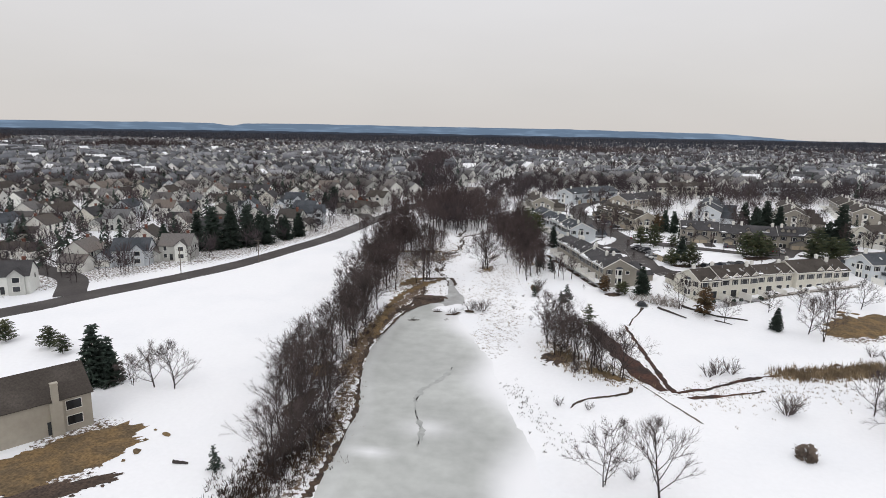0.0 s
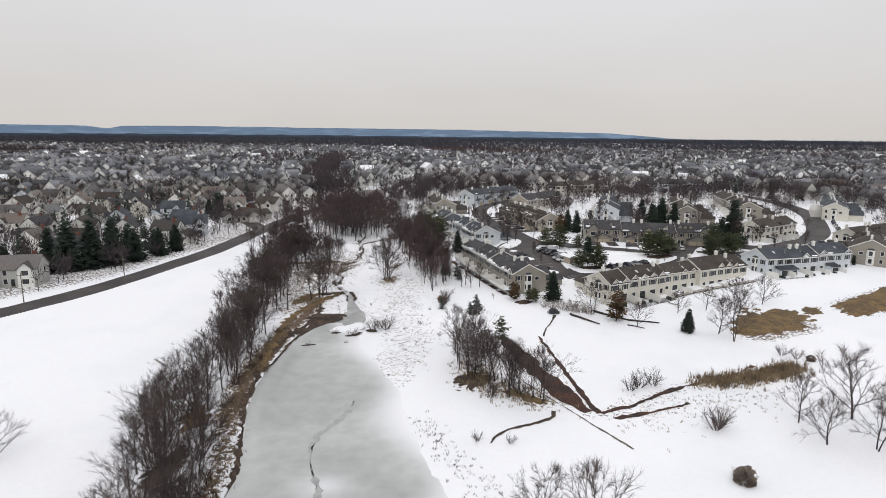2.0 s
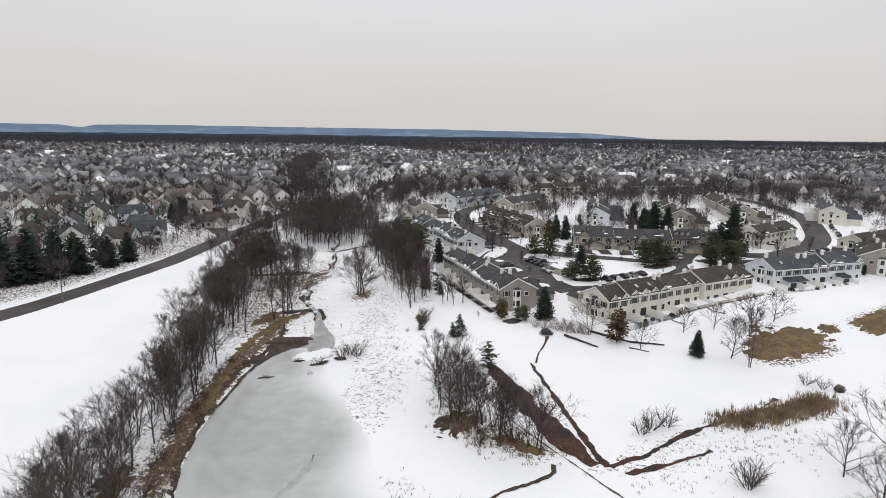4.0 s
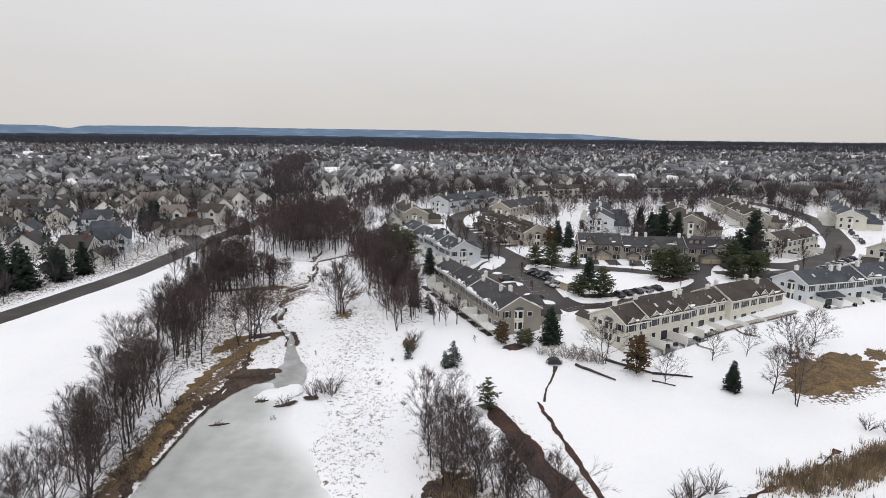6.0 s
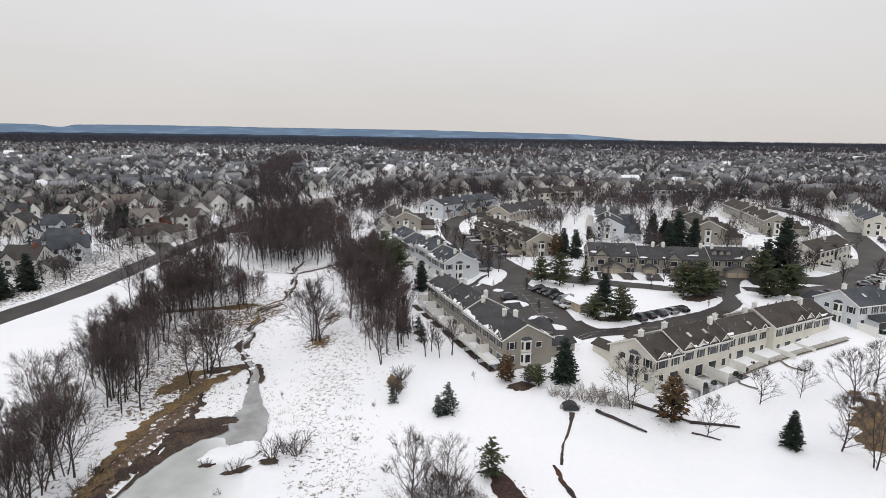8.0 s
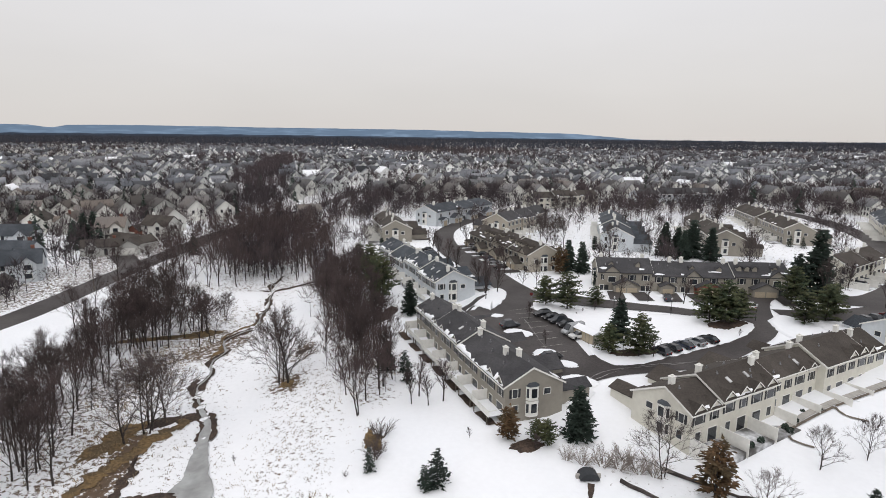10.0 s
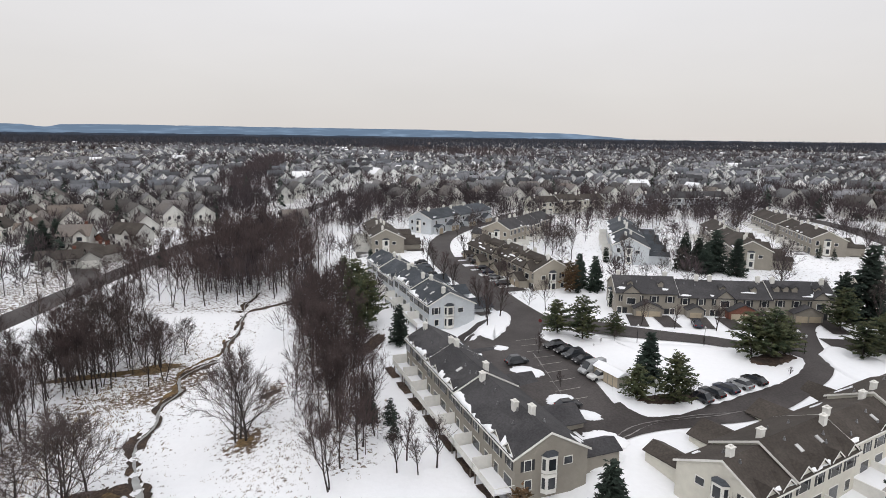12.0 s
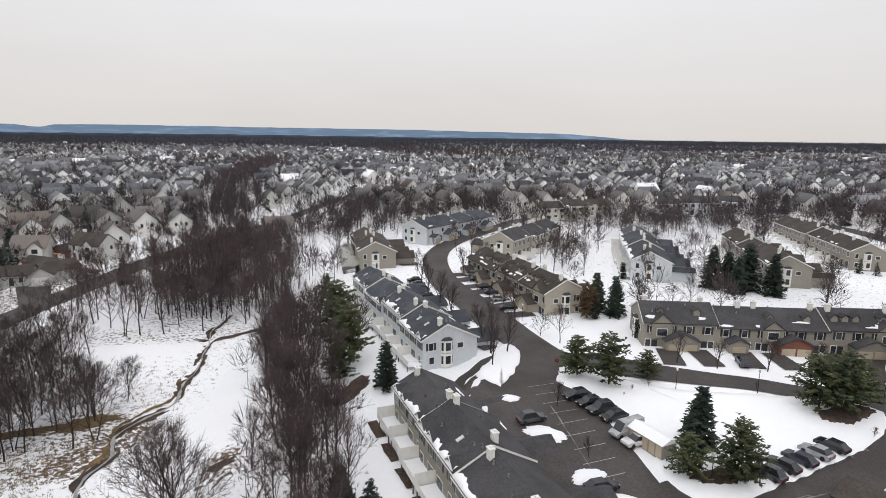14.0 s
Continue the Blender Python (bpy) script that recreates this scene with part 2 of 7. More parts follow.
# ---- mesh making ----
class Shape:
    """Collects vertices and faces, and turns them into a mesh."""

    def __init__(self):
        self.v, self.f = [], []

    def box(self, x0, x1, y0, y1, z0, z1, bevel=0.0):
        k = len(self.v)
        for z, s in ((z0, 0), (z1, bevel)):
            self.v += [(x0 + s, y0 + s, z), (x1 - s, y0 + s, z), (x1 - s, y1 - s, z), (x0 + s, y1 - s, z)]
        self.f += [tuple(k + i for i in q) for q in ((3, 2, 1, 0), (4, 5, 6, 7), (0, 1, 5, 4), (1, 2, 6, 5), (2, 3, 7, 6), (3, 0, 4, 7))]
        return self

    def prism(self, outline, a, b, axis="x"):
        """A flat outline (two coordinates each) carried from a to b along an axis."""
        k, n = len(self.v), len(outline)
        for s in (a, b):
            for p, q in outline:
                self.v.append((s, p, q) if axis == "x" else (p, s, q) if axis == "y" else (p, q, s))
        self.f += [tuple(range(k + n - 1, k - 1, -1)), tuple(range(k + n, k + 2 * n))]
        self.f += [(k + i, k + (i + 1) % n, k + n + (i + 1) % n, k + n + i) for i in range(n)]
        return self

    def tube(self, p, q, r0, r1, sides=4):
        k = len(self.v)
        d = Vector(q) - Vector(p)
        a = d.orthogonal().normalized()
        b = d.cross(a).normalized()
        for c, r in ((Vector(p), r0), (Vector(q), r1)):
            for i in range(sides):
                t = 6.2832 * i / sides
                self.v.append(tuple(c + a * (r * math.cos(t)) + b * (r * math.sin(t))))
        self.f += [(k + i, k + (i + 1) % sides, k + sides + (i + 1) % sides, k + sides + i) for i in range(sides)]
        self.f.append(tuple(range(k + sides, k + 2 * sides)))
        return self

    def mesh(self, name, *materials):
        me = bpy.data.meshes.new(name)
        me.from_pydata(self.v, [], self.f)
        for m in materials:
            me.materials.append(m)
        me.validate()
        return me


def joined(verts, faces, name, mat):
    """A mesh from arrays of vertices and of triangles or quads."""
    me = bpy.data.meshes.new(name)
    verts, faces = np.asarray(verts, np.float32), np.asarray(faces, np.int32)
    me.vertices.add(len(verts))
    me.vertices.foreach_set("co", verts.ravel())
    me.loops.add(faces.size)
    me.loops.foreach_set("vertex_index", faces.ravel())
    me.polygons.add(len(faces))
    me.polygons.foreach_set("loop_start", np.arange(0, faces.size, faces.shape[1], dtype=np.int32))
    me.materials.append(mat)
    me.update(calc_edges=True)
    return me


def part(name, shape, mat, parent, label="", at=None):
    """One mesh object under a thing or a part; shape is a Shape or a mesh to share."""
    ob = new(name, shape.mesh(name, mat) if isinstance(shape, Shape) else shape)
    ob.parent = parent
    if at is not None:
        ob.matrix_basis = at
    return tagged(ob, label) if label else ob


def thing(name, m, label, category, group="", kind=""):
    ob = new(name)
    ob.empty_display_size = 0.2
    ob.matrix_basis = m
    return tagged(ob, label, category, group, kind)


def setting(name, shape, mat, label, category):
    ob = new(name, shape.mesh(name, mat) if isinstance(shape, Shape) else shape)
    return tagged(ob, label, category, kind="structure")


def smooth_line(points, step=2.0):
    """Places along a smooth line through the given ones."""
    p = np.array(points, float)
    p = np.vstack([2 * p[0] - p[1], p, 2 * p[-1] - p[-2]])
    out = []
    for i in range(1, len(p) - 2):
        n = max(2, int(np.linalg.norm(p[i + 1] - p[i]) / step))
        for t in np.linspace(0, 1, n, endpoint=False):
            a, b, c, d = p[i - 1 : i + 3]
            out.append(0.5 * (2 * b + (c - a) * t + (2 * a - 5 * b + 4 * c - d) * t * t + (3 * b - a - 3 * c + d) * t**3))
    out.append(p[-2])
    return np.array(out)


def ribbon(points, width, up, ragged=0.0, seed=0, cols=5, step=2.0, crown=0.0):
    """A strip laid over the ground along a line; width: one number, or one for each point."""
    line = smooth_line(points, step)
    if np.ndim(width):
        width = np.interp(np.linspace(0, len(points) - 1, len(line)), range(len(points)), width)
    rng = np.random.RandomState(seed)
    t = np.gradient(line, axis=0)
    t /= np.linalg.norm(t, axis=1)[:, None]
    nrm = np.stack([-t[:, 1], t[:, 0]], 1)
    jit = rng.uniform(-ragged, ragged, (2, len(line) + 4))
    jit = 0.45 * jit[:, 2:-2] + 0.9 * (0.12 * jit[:, :-4] + 0.24 * jit[:, 1:-3] + 0.28 * jit[:, 2:-2] + 0.24 * jit[:, 3:-1] + 0.12 * jit[:, 4:])
    half = np.asarray(width) / 2 * np.ones(len(line))
    v, f = [], []
    for i, (p, q) in enumerate(zip(line, nrm)):
        for c in range(cols):
            s = c / (cols - 1) * 2 - 1
            off = s * half[i] + (jit[0, i] if c == 0 else jit[1, i] if c == cols - 1 else 0)
            x, y = p + q * off
            edge = -0.12 if c in (0, cols - 1) and crown > 0 else 0
            v.append((x, y, float(height(x, y)) + up + crown * (1 - s * s) + edge))
    for i in range(len(line) - 1):
        f += [(i * cols + c, i * cols + c + 1, (i + 1) * cols + c + 1, (i + 1) * cols + c) for c in range(cols - 1)]
    return v, f


def strip(name, points, width, mat, label, category, up=0.07, **more):
    v, f = ribbon(points, width, up, **more)
    f = [tuple(reversed(q)) for q in f]
    return setting(name, joined(v, f, name, mat), mat, label, category)


def blot(name, x, y, rx, ry, turn, mat, label, category, seed=0, up=0.05, rough=0.35, rings=7, spokes=120, rise=0.0, crumbs=0):
    """A ragged patch that lies on the ground."""
    rng = np.random.RandomState(seed)
    ph = rng.uniform(0, 6.28, 9)
    v, f = [(x, y, float(height(x, y)) + up + rise)], []
    c, s = math.cos(radians(turn)), math.sin(radians(turn))
    for r in range(1, rings + 1):
        for k in range(spokes):
            a = 6.2832 * k / spokes
            wav = sum(math.sin(a * (j * (j + 3) // 2 + 2) + ph[j]) / (j + 1.4) ** 1.2 for j in range(9))
            q = r / rings * (1 + rough * wav * 0.6 + (rng.uniform(-0.05, 0.05) if r == rings else 0))
            px, py = rx * q * math.cos(a), ry * q * math.sin(a)
            wx, wy = x + c * px - s * py, y + s * px + c * py
            v.append((wx, wy, float(height(wx, wy)) + up * (1 if r < rings else 0.3) + rise * (1 - (r / rings) ** 2)))
    f = [(0, 1 + k, 1 + (k + 1) % spokes) for k in range(spokes)]
    for r in range(rings - 1):
        a, b = 1 + r * spokes, 1 + (r + 1) * spokes
        for k in range(spokes):
            f += [(a + k, b + k, b + (k + 1) % spokes), (a + k, b + (k + 1) % spokes, a + (k + 1) % spokes)]
    for j in range(crumbs):
        t, q, r = rng.uniform(0, 6.283), rng.uniform(0.95, 1.3), rng.uniform(0.04, 0.16) * min(rx, ry)
        cx, cy = rx * q * math.cos(t), ry * q * math.sin(t)
        k0 = len(v)
        for e in range(9):
            g = r * rng.uniform(0.5, 1.2)
            px, py = cx + g * 1.5 * math.cos(e * 0.698), cy + g * math.sin(e * 0.698)
            wx, wy = x + c * px - s * py, y + s * px + c * py
            v.append((wx, wy, float(height(wx, wy)) + 0.04))
        f += [(k0, k0 + e, k0 + e + 1) for e in range(1, 8)]
    return setting(name, joined(v, f, name, mat), mat, label, category)


# ground: one sheet out to the horizon, finer near the flight
gx = np.concatenate([-np.geomspace(200, 4200, 34)[::-1], np.arange(-196, 200, 2.0), np.geomspace(200, 4200, 34)])
gy = np.concatenate([[-1500, -700, -300, -120, -60], np.arange(-30, 430, 2.0), np.geomspace(430, 4880, 46)])
GX, GY = np.meshgrid(gx, gy)
GZ = height(GX, GY)
nx_, ny_ = len(gx), len(gy)
idx = np.arange(nx_ * ny_).reshape(ny_, nx_)
quads = np.stack([idx[:-1, :-1], idx[:-1, 1:], idx[1:, 1:], idx[1:, :-1]], -1).reshape(-1, 4)
ground_mesh = joined(np.stack([GX, GY, GZ], -1).reshape(-1, 3), quads, "ground", SNOW)
ground_mesh.polygons.foreach_set("use_smooth", np.ones(len(quads), bool))
# leaf litter and thawed grass show through the snow under the woods, along the brook and in the yards
LITTER = (([(72, 138), (85, 144)], 8, 0.52), ([(106, 155), (128, 166)], 8, 0.52), ([(-64, 46), (-68, 58)], 9, 0.52), ([(23, 96), (13, 128)], 5, 0.43), ([(26, 95), (46, 108), (62, 116)], 3.5, 0.43), ([(-152, 125), (-118, 182), (-101, 240), (-97, 300)], 17, 0.50), ([(-30, 50), (-30.5, 62), (-32.2, 76), (-36, 90)], 2.4, 0.56), ([(-36, 90), (-38.6, 105), (-39.0, 120), (-38.6, 133), (-37.6, 144), (-38, 162)], 2.7, 0.66),
          ([(-28, 146), (-31, 165), (-36, 180), (-34, 200), (-35, 225), (-36, 262)], 9, 0.40), ([(-44, 150), (-50, 168), (-50, 190), (-44, 208)], 9, 0.47), ([(-42, 196), (-36, 206)], 6, 0.55),
          ([(-58, 200), (-66, 222), (-74, 246)], 9, 0.44), ([(-60, 244), (-40, 252), (-22, 250)], 8, 0.46), ([(-4, 172), (-9, 196), (-14, 215), (-20, 242)], 7, 0.44),
          ([(-35, 50), (-38, 70), (-43, 98), (-46, 128), (-52, 150)], 6, 0.43), ([(3, 122), (8, 106), (15, 99)], 5, 0.47), ([(-19.5, 177), (-19.5, 179)], 4, 0.56), ([(-19, 190), (-19, 193)], 4, 0.54),
          ([(-12, 108), (-10, 125), (-13, 145), (-15, 170), (-22, 186)], 9, 0.41), ([(28, 150), (36, 146), (46, 142)], 5, 0.36), ([(58, 106), (44, 101), (30, 93)], 5, 0.36),
          ([(-46, 262), (-58, 320), (-82, 400), (-106, 500), (-134, 640), (-160, 800), (-190, 1000)], 22, 0.46))


def litter_map(x, y):
    out = 0.36 * ease(0, 60, -x - 0.35 * y - 40) * ease(150, 190, y) + 0.46 * ease(318, 372, y) + 0.16 * ease(1100, 1900, y) + 0.39 * ease(215, 250, y) * ease(-40, -10, x) * (1 - ease(325, 360, y)) + 0.08 * ease(325, 360, y) * (1 - ease(335, 420, y))
    for line, half, amount in LITTER:
        a = np.array(line, float)
        d = np.full(x.shape, 1e9)
        for p, q in zip(a[:-1], a[1:]):
            k = np.clip(((x - p[0]) * (q[0] - p[0]) + (y - p[1]) * (q[1] - p[1])) / ((q - p) ** 2).sum(), 0, 1)
            d = np.minimum(d, np.hypot(x - p[0] - k * (q[0] - p[0]), y - p[1] - k * (q[1] - p[1])))
        out = np.maximum(out, amount * (1 - ease(half * 0.4, half * 1.5, d)))
    return out


bare = ground_mesh.attributes.new("litter", "FLOAT", "POINT")
bare.data.foreach_set("value", np.clip(litter_map(GX, GY), 0, 1).astype(np.float32).ravel())
GROUND = material("old_snow_and_litter", (0.87, 0.88, 0.90), 0.65, 1.3, 0.03, 0.015, 0.5, (0.80, 0.82, 0.85), 0.3, depth=0.12)
ground_mesh.materials[0] = GROUND
n_, l_ = GROUND.node_tree.nodes, GROUND.node_tree.links
at_, mx_, su_, rg_ = n_.new("ShaderNodeAttribute"), n_.new("ShaderNodeMix"), n_.new("ShaderNodeMath"), n_.new("ShaderNodeMapRange")
no_, tint_, earth_, geo_ = n_.new("ShaderNodeTexNoise"), n_.new("ShaderNodeTexNoise"), n_.new("ShaderNodeMix"), n_.new("ShaderNodeNewGeometry")
at_.attribute_name, mx_.data_type, earth_.data_type = "litter", "RGBA", "RGBA"
no_.inputs["Scale"].default_value, no_.inputs["Detail"].default_value, no_.inputs["Roughness"].default_value = 1.5, 7.0, 0.66
tint_.inputs["Scale"].default_value, tint_.inputs["Detail"].default_value = 1.1, 5.0
rg_.inputs["From Min"].default_value, rg_.inputs["From Max"].default_value = 0.97, 1.05
earth_.inputs[6].default_value, earth_.inputs[7].default_value = (0.050, 0.035, 0.029, 1), (0.175, 0.115, 0.066, 1)
bc_ = n_["Principled BSDF"].inputs["Base Color"]
for q_ in (no_, tint_):
    l_.new(geo_.outputs["Position"], q_.inputs["Vector"])
l_.new(no_.outputs[0], su_.inputs[0])
l_.new(at_.outputs["Fac"], su_.inputs[1])
l_.new(su_.outputs[0], rg_.inputs["Value"])
l_.new(tint_.outputs[0], earth_.inputs[0])
l_.new(bc_.links[0].from_socket, mx_.inputs[6])
l_.new(earth_.outputs[2], mx_.inputs[7])
l_.new(rg_.outputs[0], mx_.inputs[0])
l_.new(mx_.outputs[2], bc_)
ground = tagged(new("ground", ground_mesh), "gently rising meadow and yards under old snow", "ground", kind="structure")

# the frozen pond
py = np.arange(-60, 146, 1.0)
px = np.linspace(0, 1, 24)
PX = np.interp(py, SHORE_Y, SHORE_L)[:, None] - 3 + px[None] * (np.interp(py, SHORE_Y, SHORE_R) - np.interp(py, SHORE_Y, SHORE_L) + 7)[:, None]
PY = np.repeat(py[:, None], 24, 1)
idx = np.arange(PX.size).reshape(PX.shape)
quads = np.stack([idx[:-1, :-1], idx[:-1, 1:], idx[1:, 1:], idx[1:, :-1]], -1).reshape(-1, 4)
pond_mesh = joined(np.stack([PX, PY, 0 * PX + 0.02], -1).reshape(-1, 3), quads, "pond", ICE)
cover = pond_mesh.attributes.new("snow_cover", "FLOAT", "POINT")
to_east = np.interp(PY, SHORE_Y, SHORE_R) - PX
dust = 1 - ease(-0.3, 6.0, to_east + 1.6 * np.sin(PY * 0.19) + 1.1 * np.sin(PX * 0.33 + PY * 0.11)) + 0.18 * (1 - ease(0.0, 2.0, PX - np.interp(PY, SHORE_Y, SHORE_L) - 1.5))
dust = dust + 0.9 * np.exp(-(((PX + 23.5) / 2.6) ** 2 + ((PY - 63) / 1.3) ** 2)) + 0.6 * np.exp(-(((PX + 17) / 3.5) ** 2 + ((PY - 72) / 2.5) ** 2))
cover.data.foreach_set("value", np.clip(dust, 0, 1).astype(np.float32).ravel())
n_, l_ = ICE.node_tree.nodes, ICE.node_tree.links
at_, mx_ = n_.new("ShaderNodeAttribute"), n_.new("ShaderNodeMix")
at_.attribute_name, mx_.data_type = "snow_cover", "RGBA"
mx_.inputs[7].default_value = (0.84, 0.85, 0.87, 1)
bc_ = n_["Principled BSDF"].inputs["Base Color"]
l_.new(bc_.links[0].from_socket, mx_.inputs[6])
l_.new(at_.outputs["Fac"], mx_.inputs[0])
l_.new(mx_.outputs[2], bc_)
pond = tagged(new("pond", pond_mesh), "frozen pond with grey ice and blown snow", "pond", kind="structure")

# ---- roads and bare ground ----
strip("road_avenue", [(-190, 30), (-160, 70), (-133, 105), (-122, 127), (-105, 160), (-93, 205), (-89, 230), (-86, 265), (-82, 300), (-77, 332), (-70, 362), (-54, 405), (-32, 478), (-6, 540), (45, 620), (120, 700)], 9.0, ASPHALT, "wet two-lane avenue cleared of snow", "road", up=0.10, crown=0.05)
strip("road_side_street", [(-128, 122), (-142, 138), (-160, 145), (-185, 152), (-230, 170), (-290, 200)], 8.0, ASPHALT, "cleared side street between the houses", "road", up=0.09)
strip("road_loop", [(40, 217), (31, 219), (26, 231), (20, 252), (13.8, 275), (13, 302), (19.5, 324), (37, 352), (58, 380), (90, 405), (140, 430)], [8, 9, 8.5, 7.5, 7, 7, 7, 7, 7, 7, 7], ASPHALT, "wet residential loop road between the rows", "road", up=0.09)
strip("road_front", [(36, 218), (48, 211.5), (60, 207), (69, 203), (78, 205)], [9, 7.5, 5.5, 5, 5], ASPHALT, "narrow cleared lane before the garages", "road", up=0.11)
strip("road_court", [(28, 174), (37, 178.5), (47, 179.5), (57, 181.5), (67, 188), (74, 195), (79, 207), (86, 218), (97, 224)], [7, 8, 6.5, 6, 7, 9, 9, 9, 9], ASPHALT, "wet court road between the rows", "road", up=0.10)
strip("parking_lot", [(31, 176), (28.5, 186), (27, 196), (26, 208), (29, 219)], [10, 12, 12, 11, 9], ASPHALT, "wet asphalt parking lot behind the row", "parking lot", up=0.12)
strip("parking_side", [(17.5, 208), (20.4, 199), (24.2, 188), (28.4, 176)], 9.5, ASPHALT, "wet asphalt before the garage doors", "parking lot", up=0.105)
strip("parking_court", [(84, 204), (97, 202.5), (111, 206), (127, 212)], [7, 8, 8, 6], ASPHALT, "wet asphalt court before the garages", "parking court", up=0.085)
strip("parking_apron", [(13, 203), (14.5, 208), (17, 213), (24, 218)], [5, 8, 9, 8], ASPHALT, "wet asphalt apron between the two rows", "parking apron", up=0.095)
strip("road_curve", [(97, 224), (108, 214), (121, 218), (145, 240), (163, 270), (178, 305), (184, 345), (176, 390)], 9.0, ASPHALT, "curving residential street cleared of snow", "road", up=0.09)
strip("road_cross", [(-86, 265), (-110, 300), (-135, 330), (-180, 350), (-240, 356)], 7.5, ASPHALT, "cleared side street between the houses", "road", up=0.08)

strip("dirt_swale", [(11, 133), (14, 125), (16.5, 115), (19, 106), (21.5, 99), (23.5, 95.5)], [2.0, 3.2, 4.0, 4.4, 4.2, 1.6], DIRT, "bare red soil of a drainage swale", "bare soil", up=0.05, ragged=0.7, seed=3, step=0.8)
strip("dirt_ditch", [(20, 134), (21, 126), (22.3, 114), (24, 100), (25, 95)], [0.5, 0.8, 0.9, 1.0, 1.2], DIRT, "narrow bare soil ditch beside the swale", "bare soil", up=0.05, ragged=0.35, seed=4, step=0.7)
strip("dirt_trench", [(25.5, 95), (31, 98), (35, 101), (40, 104.5), (46, 108), (53, 111), (62, 118)], [0.7, 0.6, 0.9, 0.7, 0.6, 0.45, 0.3], DIRT, "dark wet ditch winding through the snow", "bare soil", up=0.05, ragged=0.5, seed=5, step=0.8)
strip("dirt_bank", [(27, 93.5), (32, 95), (37, 97), (42, 99.5)], [0.5, 1.1, 0.4, 0.9], DIRT, "thawed soil along the ditch", "bare soil", up=0.045, ragged=0.6, seed=6, step=0.7)
strip("dirt_gully", [(6, 84), (7.5, 87), (10, 89), (13, 90.5), (16.5, 93), (17.5, 95.5)], [0.3, 0.5, 0.55, 0.6, 0.9, 0.7], MULCH, "small brown gully at the pond's outlet", "bare soil", up=0.05, ragged=0.3, seed=7, step=0.6)
strip("dirt_rut", [(12, 112), (15, 105), (19, 98), (23, 91), (27.5, 83.5)], [0.2, 0.35, 0.12, 0.3, 0.3], TIMBER, "faint rut through the snow", "rut", up=0.04, ragged=0.15, seed=8, step=0.6)
blot("grass_patch_knoll", 79, 145, 10.5, 7.2, 25, DEAD_GRASS, "thawed patch of tan dead grass", "dead grass", 11, rise=0.5, rough=0.5, crumbs=10)
blot("grass_patch_slope", 116, 160, 15, 5.5, 25, DEAD_GRASS, "thawed patch of tan dead grass", "dead grass", 12, rise=0.5, rough=0.5, crumbs=10)
blot("grass_patch_small", 94, 153, 4, 1.6, 35, DEAD_GRASS, "small thawed patch of dead grass", "dead grass", 13, rough=0.7, crumbs=12)
blot("grass_patch_house", -66, 52, 6.2, 11, -38, DEAD_GRASS, "thawed brown lawn beside the house", "dead grass", 14, rise=0.4, rough=0.35, crumbs=10)
blot("grass_patch_bank", -61, 45, 2.2, 6.5, -48, MULCH, "muddy thawed edge of the lawn", "bare soil", 15, rough=0.6, crumbs=10)
blot("mulch_bed", 68.5, 196.5, 4.5, 2.6, 20, MULCH, "bed of brown mulch under the pines", "mulch bed", 16, rise=0.2, up=0.42)
blot("mulch_bed_pines", 44, 183, 4.5, 1.6, 10, MULCH, "bed of brown mulch under the pines", "mulch bed", 17, rise=0.2, up=0.42)
blot("mulch_bed_cedar", 19, 156, 2.6, 1.3, 20, MULCH, "brown mulch under a shrub", "mulch bed", 18, rise=0.15)
blot("mulch_bed_row", -4, 212, 4.5, 1.6, 60, MULCH, "needle litter under the conifers", "mulch bed", 19, rise=0.1)
BANK = [(-29.8, 48), (-30.2, 60), (-31.2, 73), (-34.2, 85), (-37.2, 95), (-38.8, 106), (-39.8, 117), (-39.6, 127), (-38.2, 135), (-36.6, 142), (-36.5, 150), (-38.5, 160)]
strip("bank_mud", [(x + 1.7, y) for x, y in BANK], [0.1, 0.9, 0.2, 1.1, 0.3, 1.3, 0.5, 0.9, 0.8, 1.2, 1.2, 0.4], MULCH, "dark wet edge of the bank", "mud", up=0.07, ragged=0.9, seed=31, step=0.5)
for k_, (bx, by, ra, rb, tu) in enumerate([(-41, 161, 2.5, 5, -20), (-35, 168, 4.0, 2.0, 35), (-45, 208, 6, 1.6, 28), (-33, 249, 7, 1.5, 12), (-54, 203, 7, 1.4, 20), (-23, 247, 5, 1.2, 0), (-19.5, 177.5, 1.6, 0.9, 0), (-19, 191, 1.8, 0.9, 10), (-3, 158, 1.2, 2.6, 0), (-40, 76, 2.2, 4.5, -20), (-42, 90, 2.0, 4.0, -10), (4, 108, 2.5, 5, -20), (13, 101, 4, 1.6, -30)]):
    blot("leaf_litter", bx, by, ra, rb, tu, MULCH if k_ % 2 else DEAD_GRASS, "brown leaf litter and dead grass in the snow", "leaf litter", 30 + k_, up=0.05, rough=0.7, crumbs=8)
BROOK = [(-26, 138.6), (-25.6, 147), (-27, 155), (-28.8, 162), (-29.8, 167), (-33.4, 174), (-36.4, 181), (-36.0, 187), (-37.8, 193), (-37.0, 199), (-38.8, 204), (-37.2, 210), (-34.8, 217), (-36.2, 224), (-36.0, 231), (-37.6, 239), (-38.6, 246), (-40.6, 254), (-40, 266)]
strip("brook", BROOK, [8.5, 7.2, 3.4, 1.8, 1.0, 0.6, 0.4, 0.6, 0.25, 0.5, 0.25, 0.5, 0.25, 0.4, 0.25, 0.4, 0.25, 0.3, 0.2], ICE_DARK, "narrow half-frozen brook", "brook", up=0.22, ragged=0.25, seed=20, step=0.7)
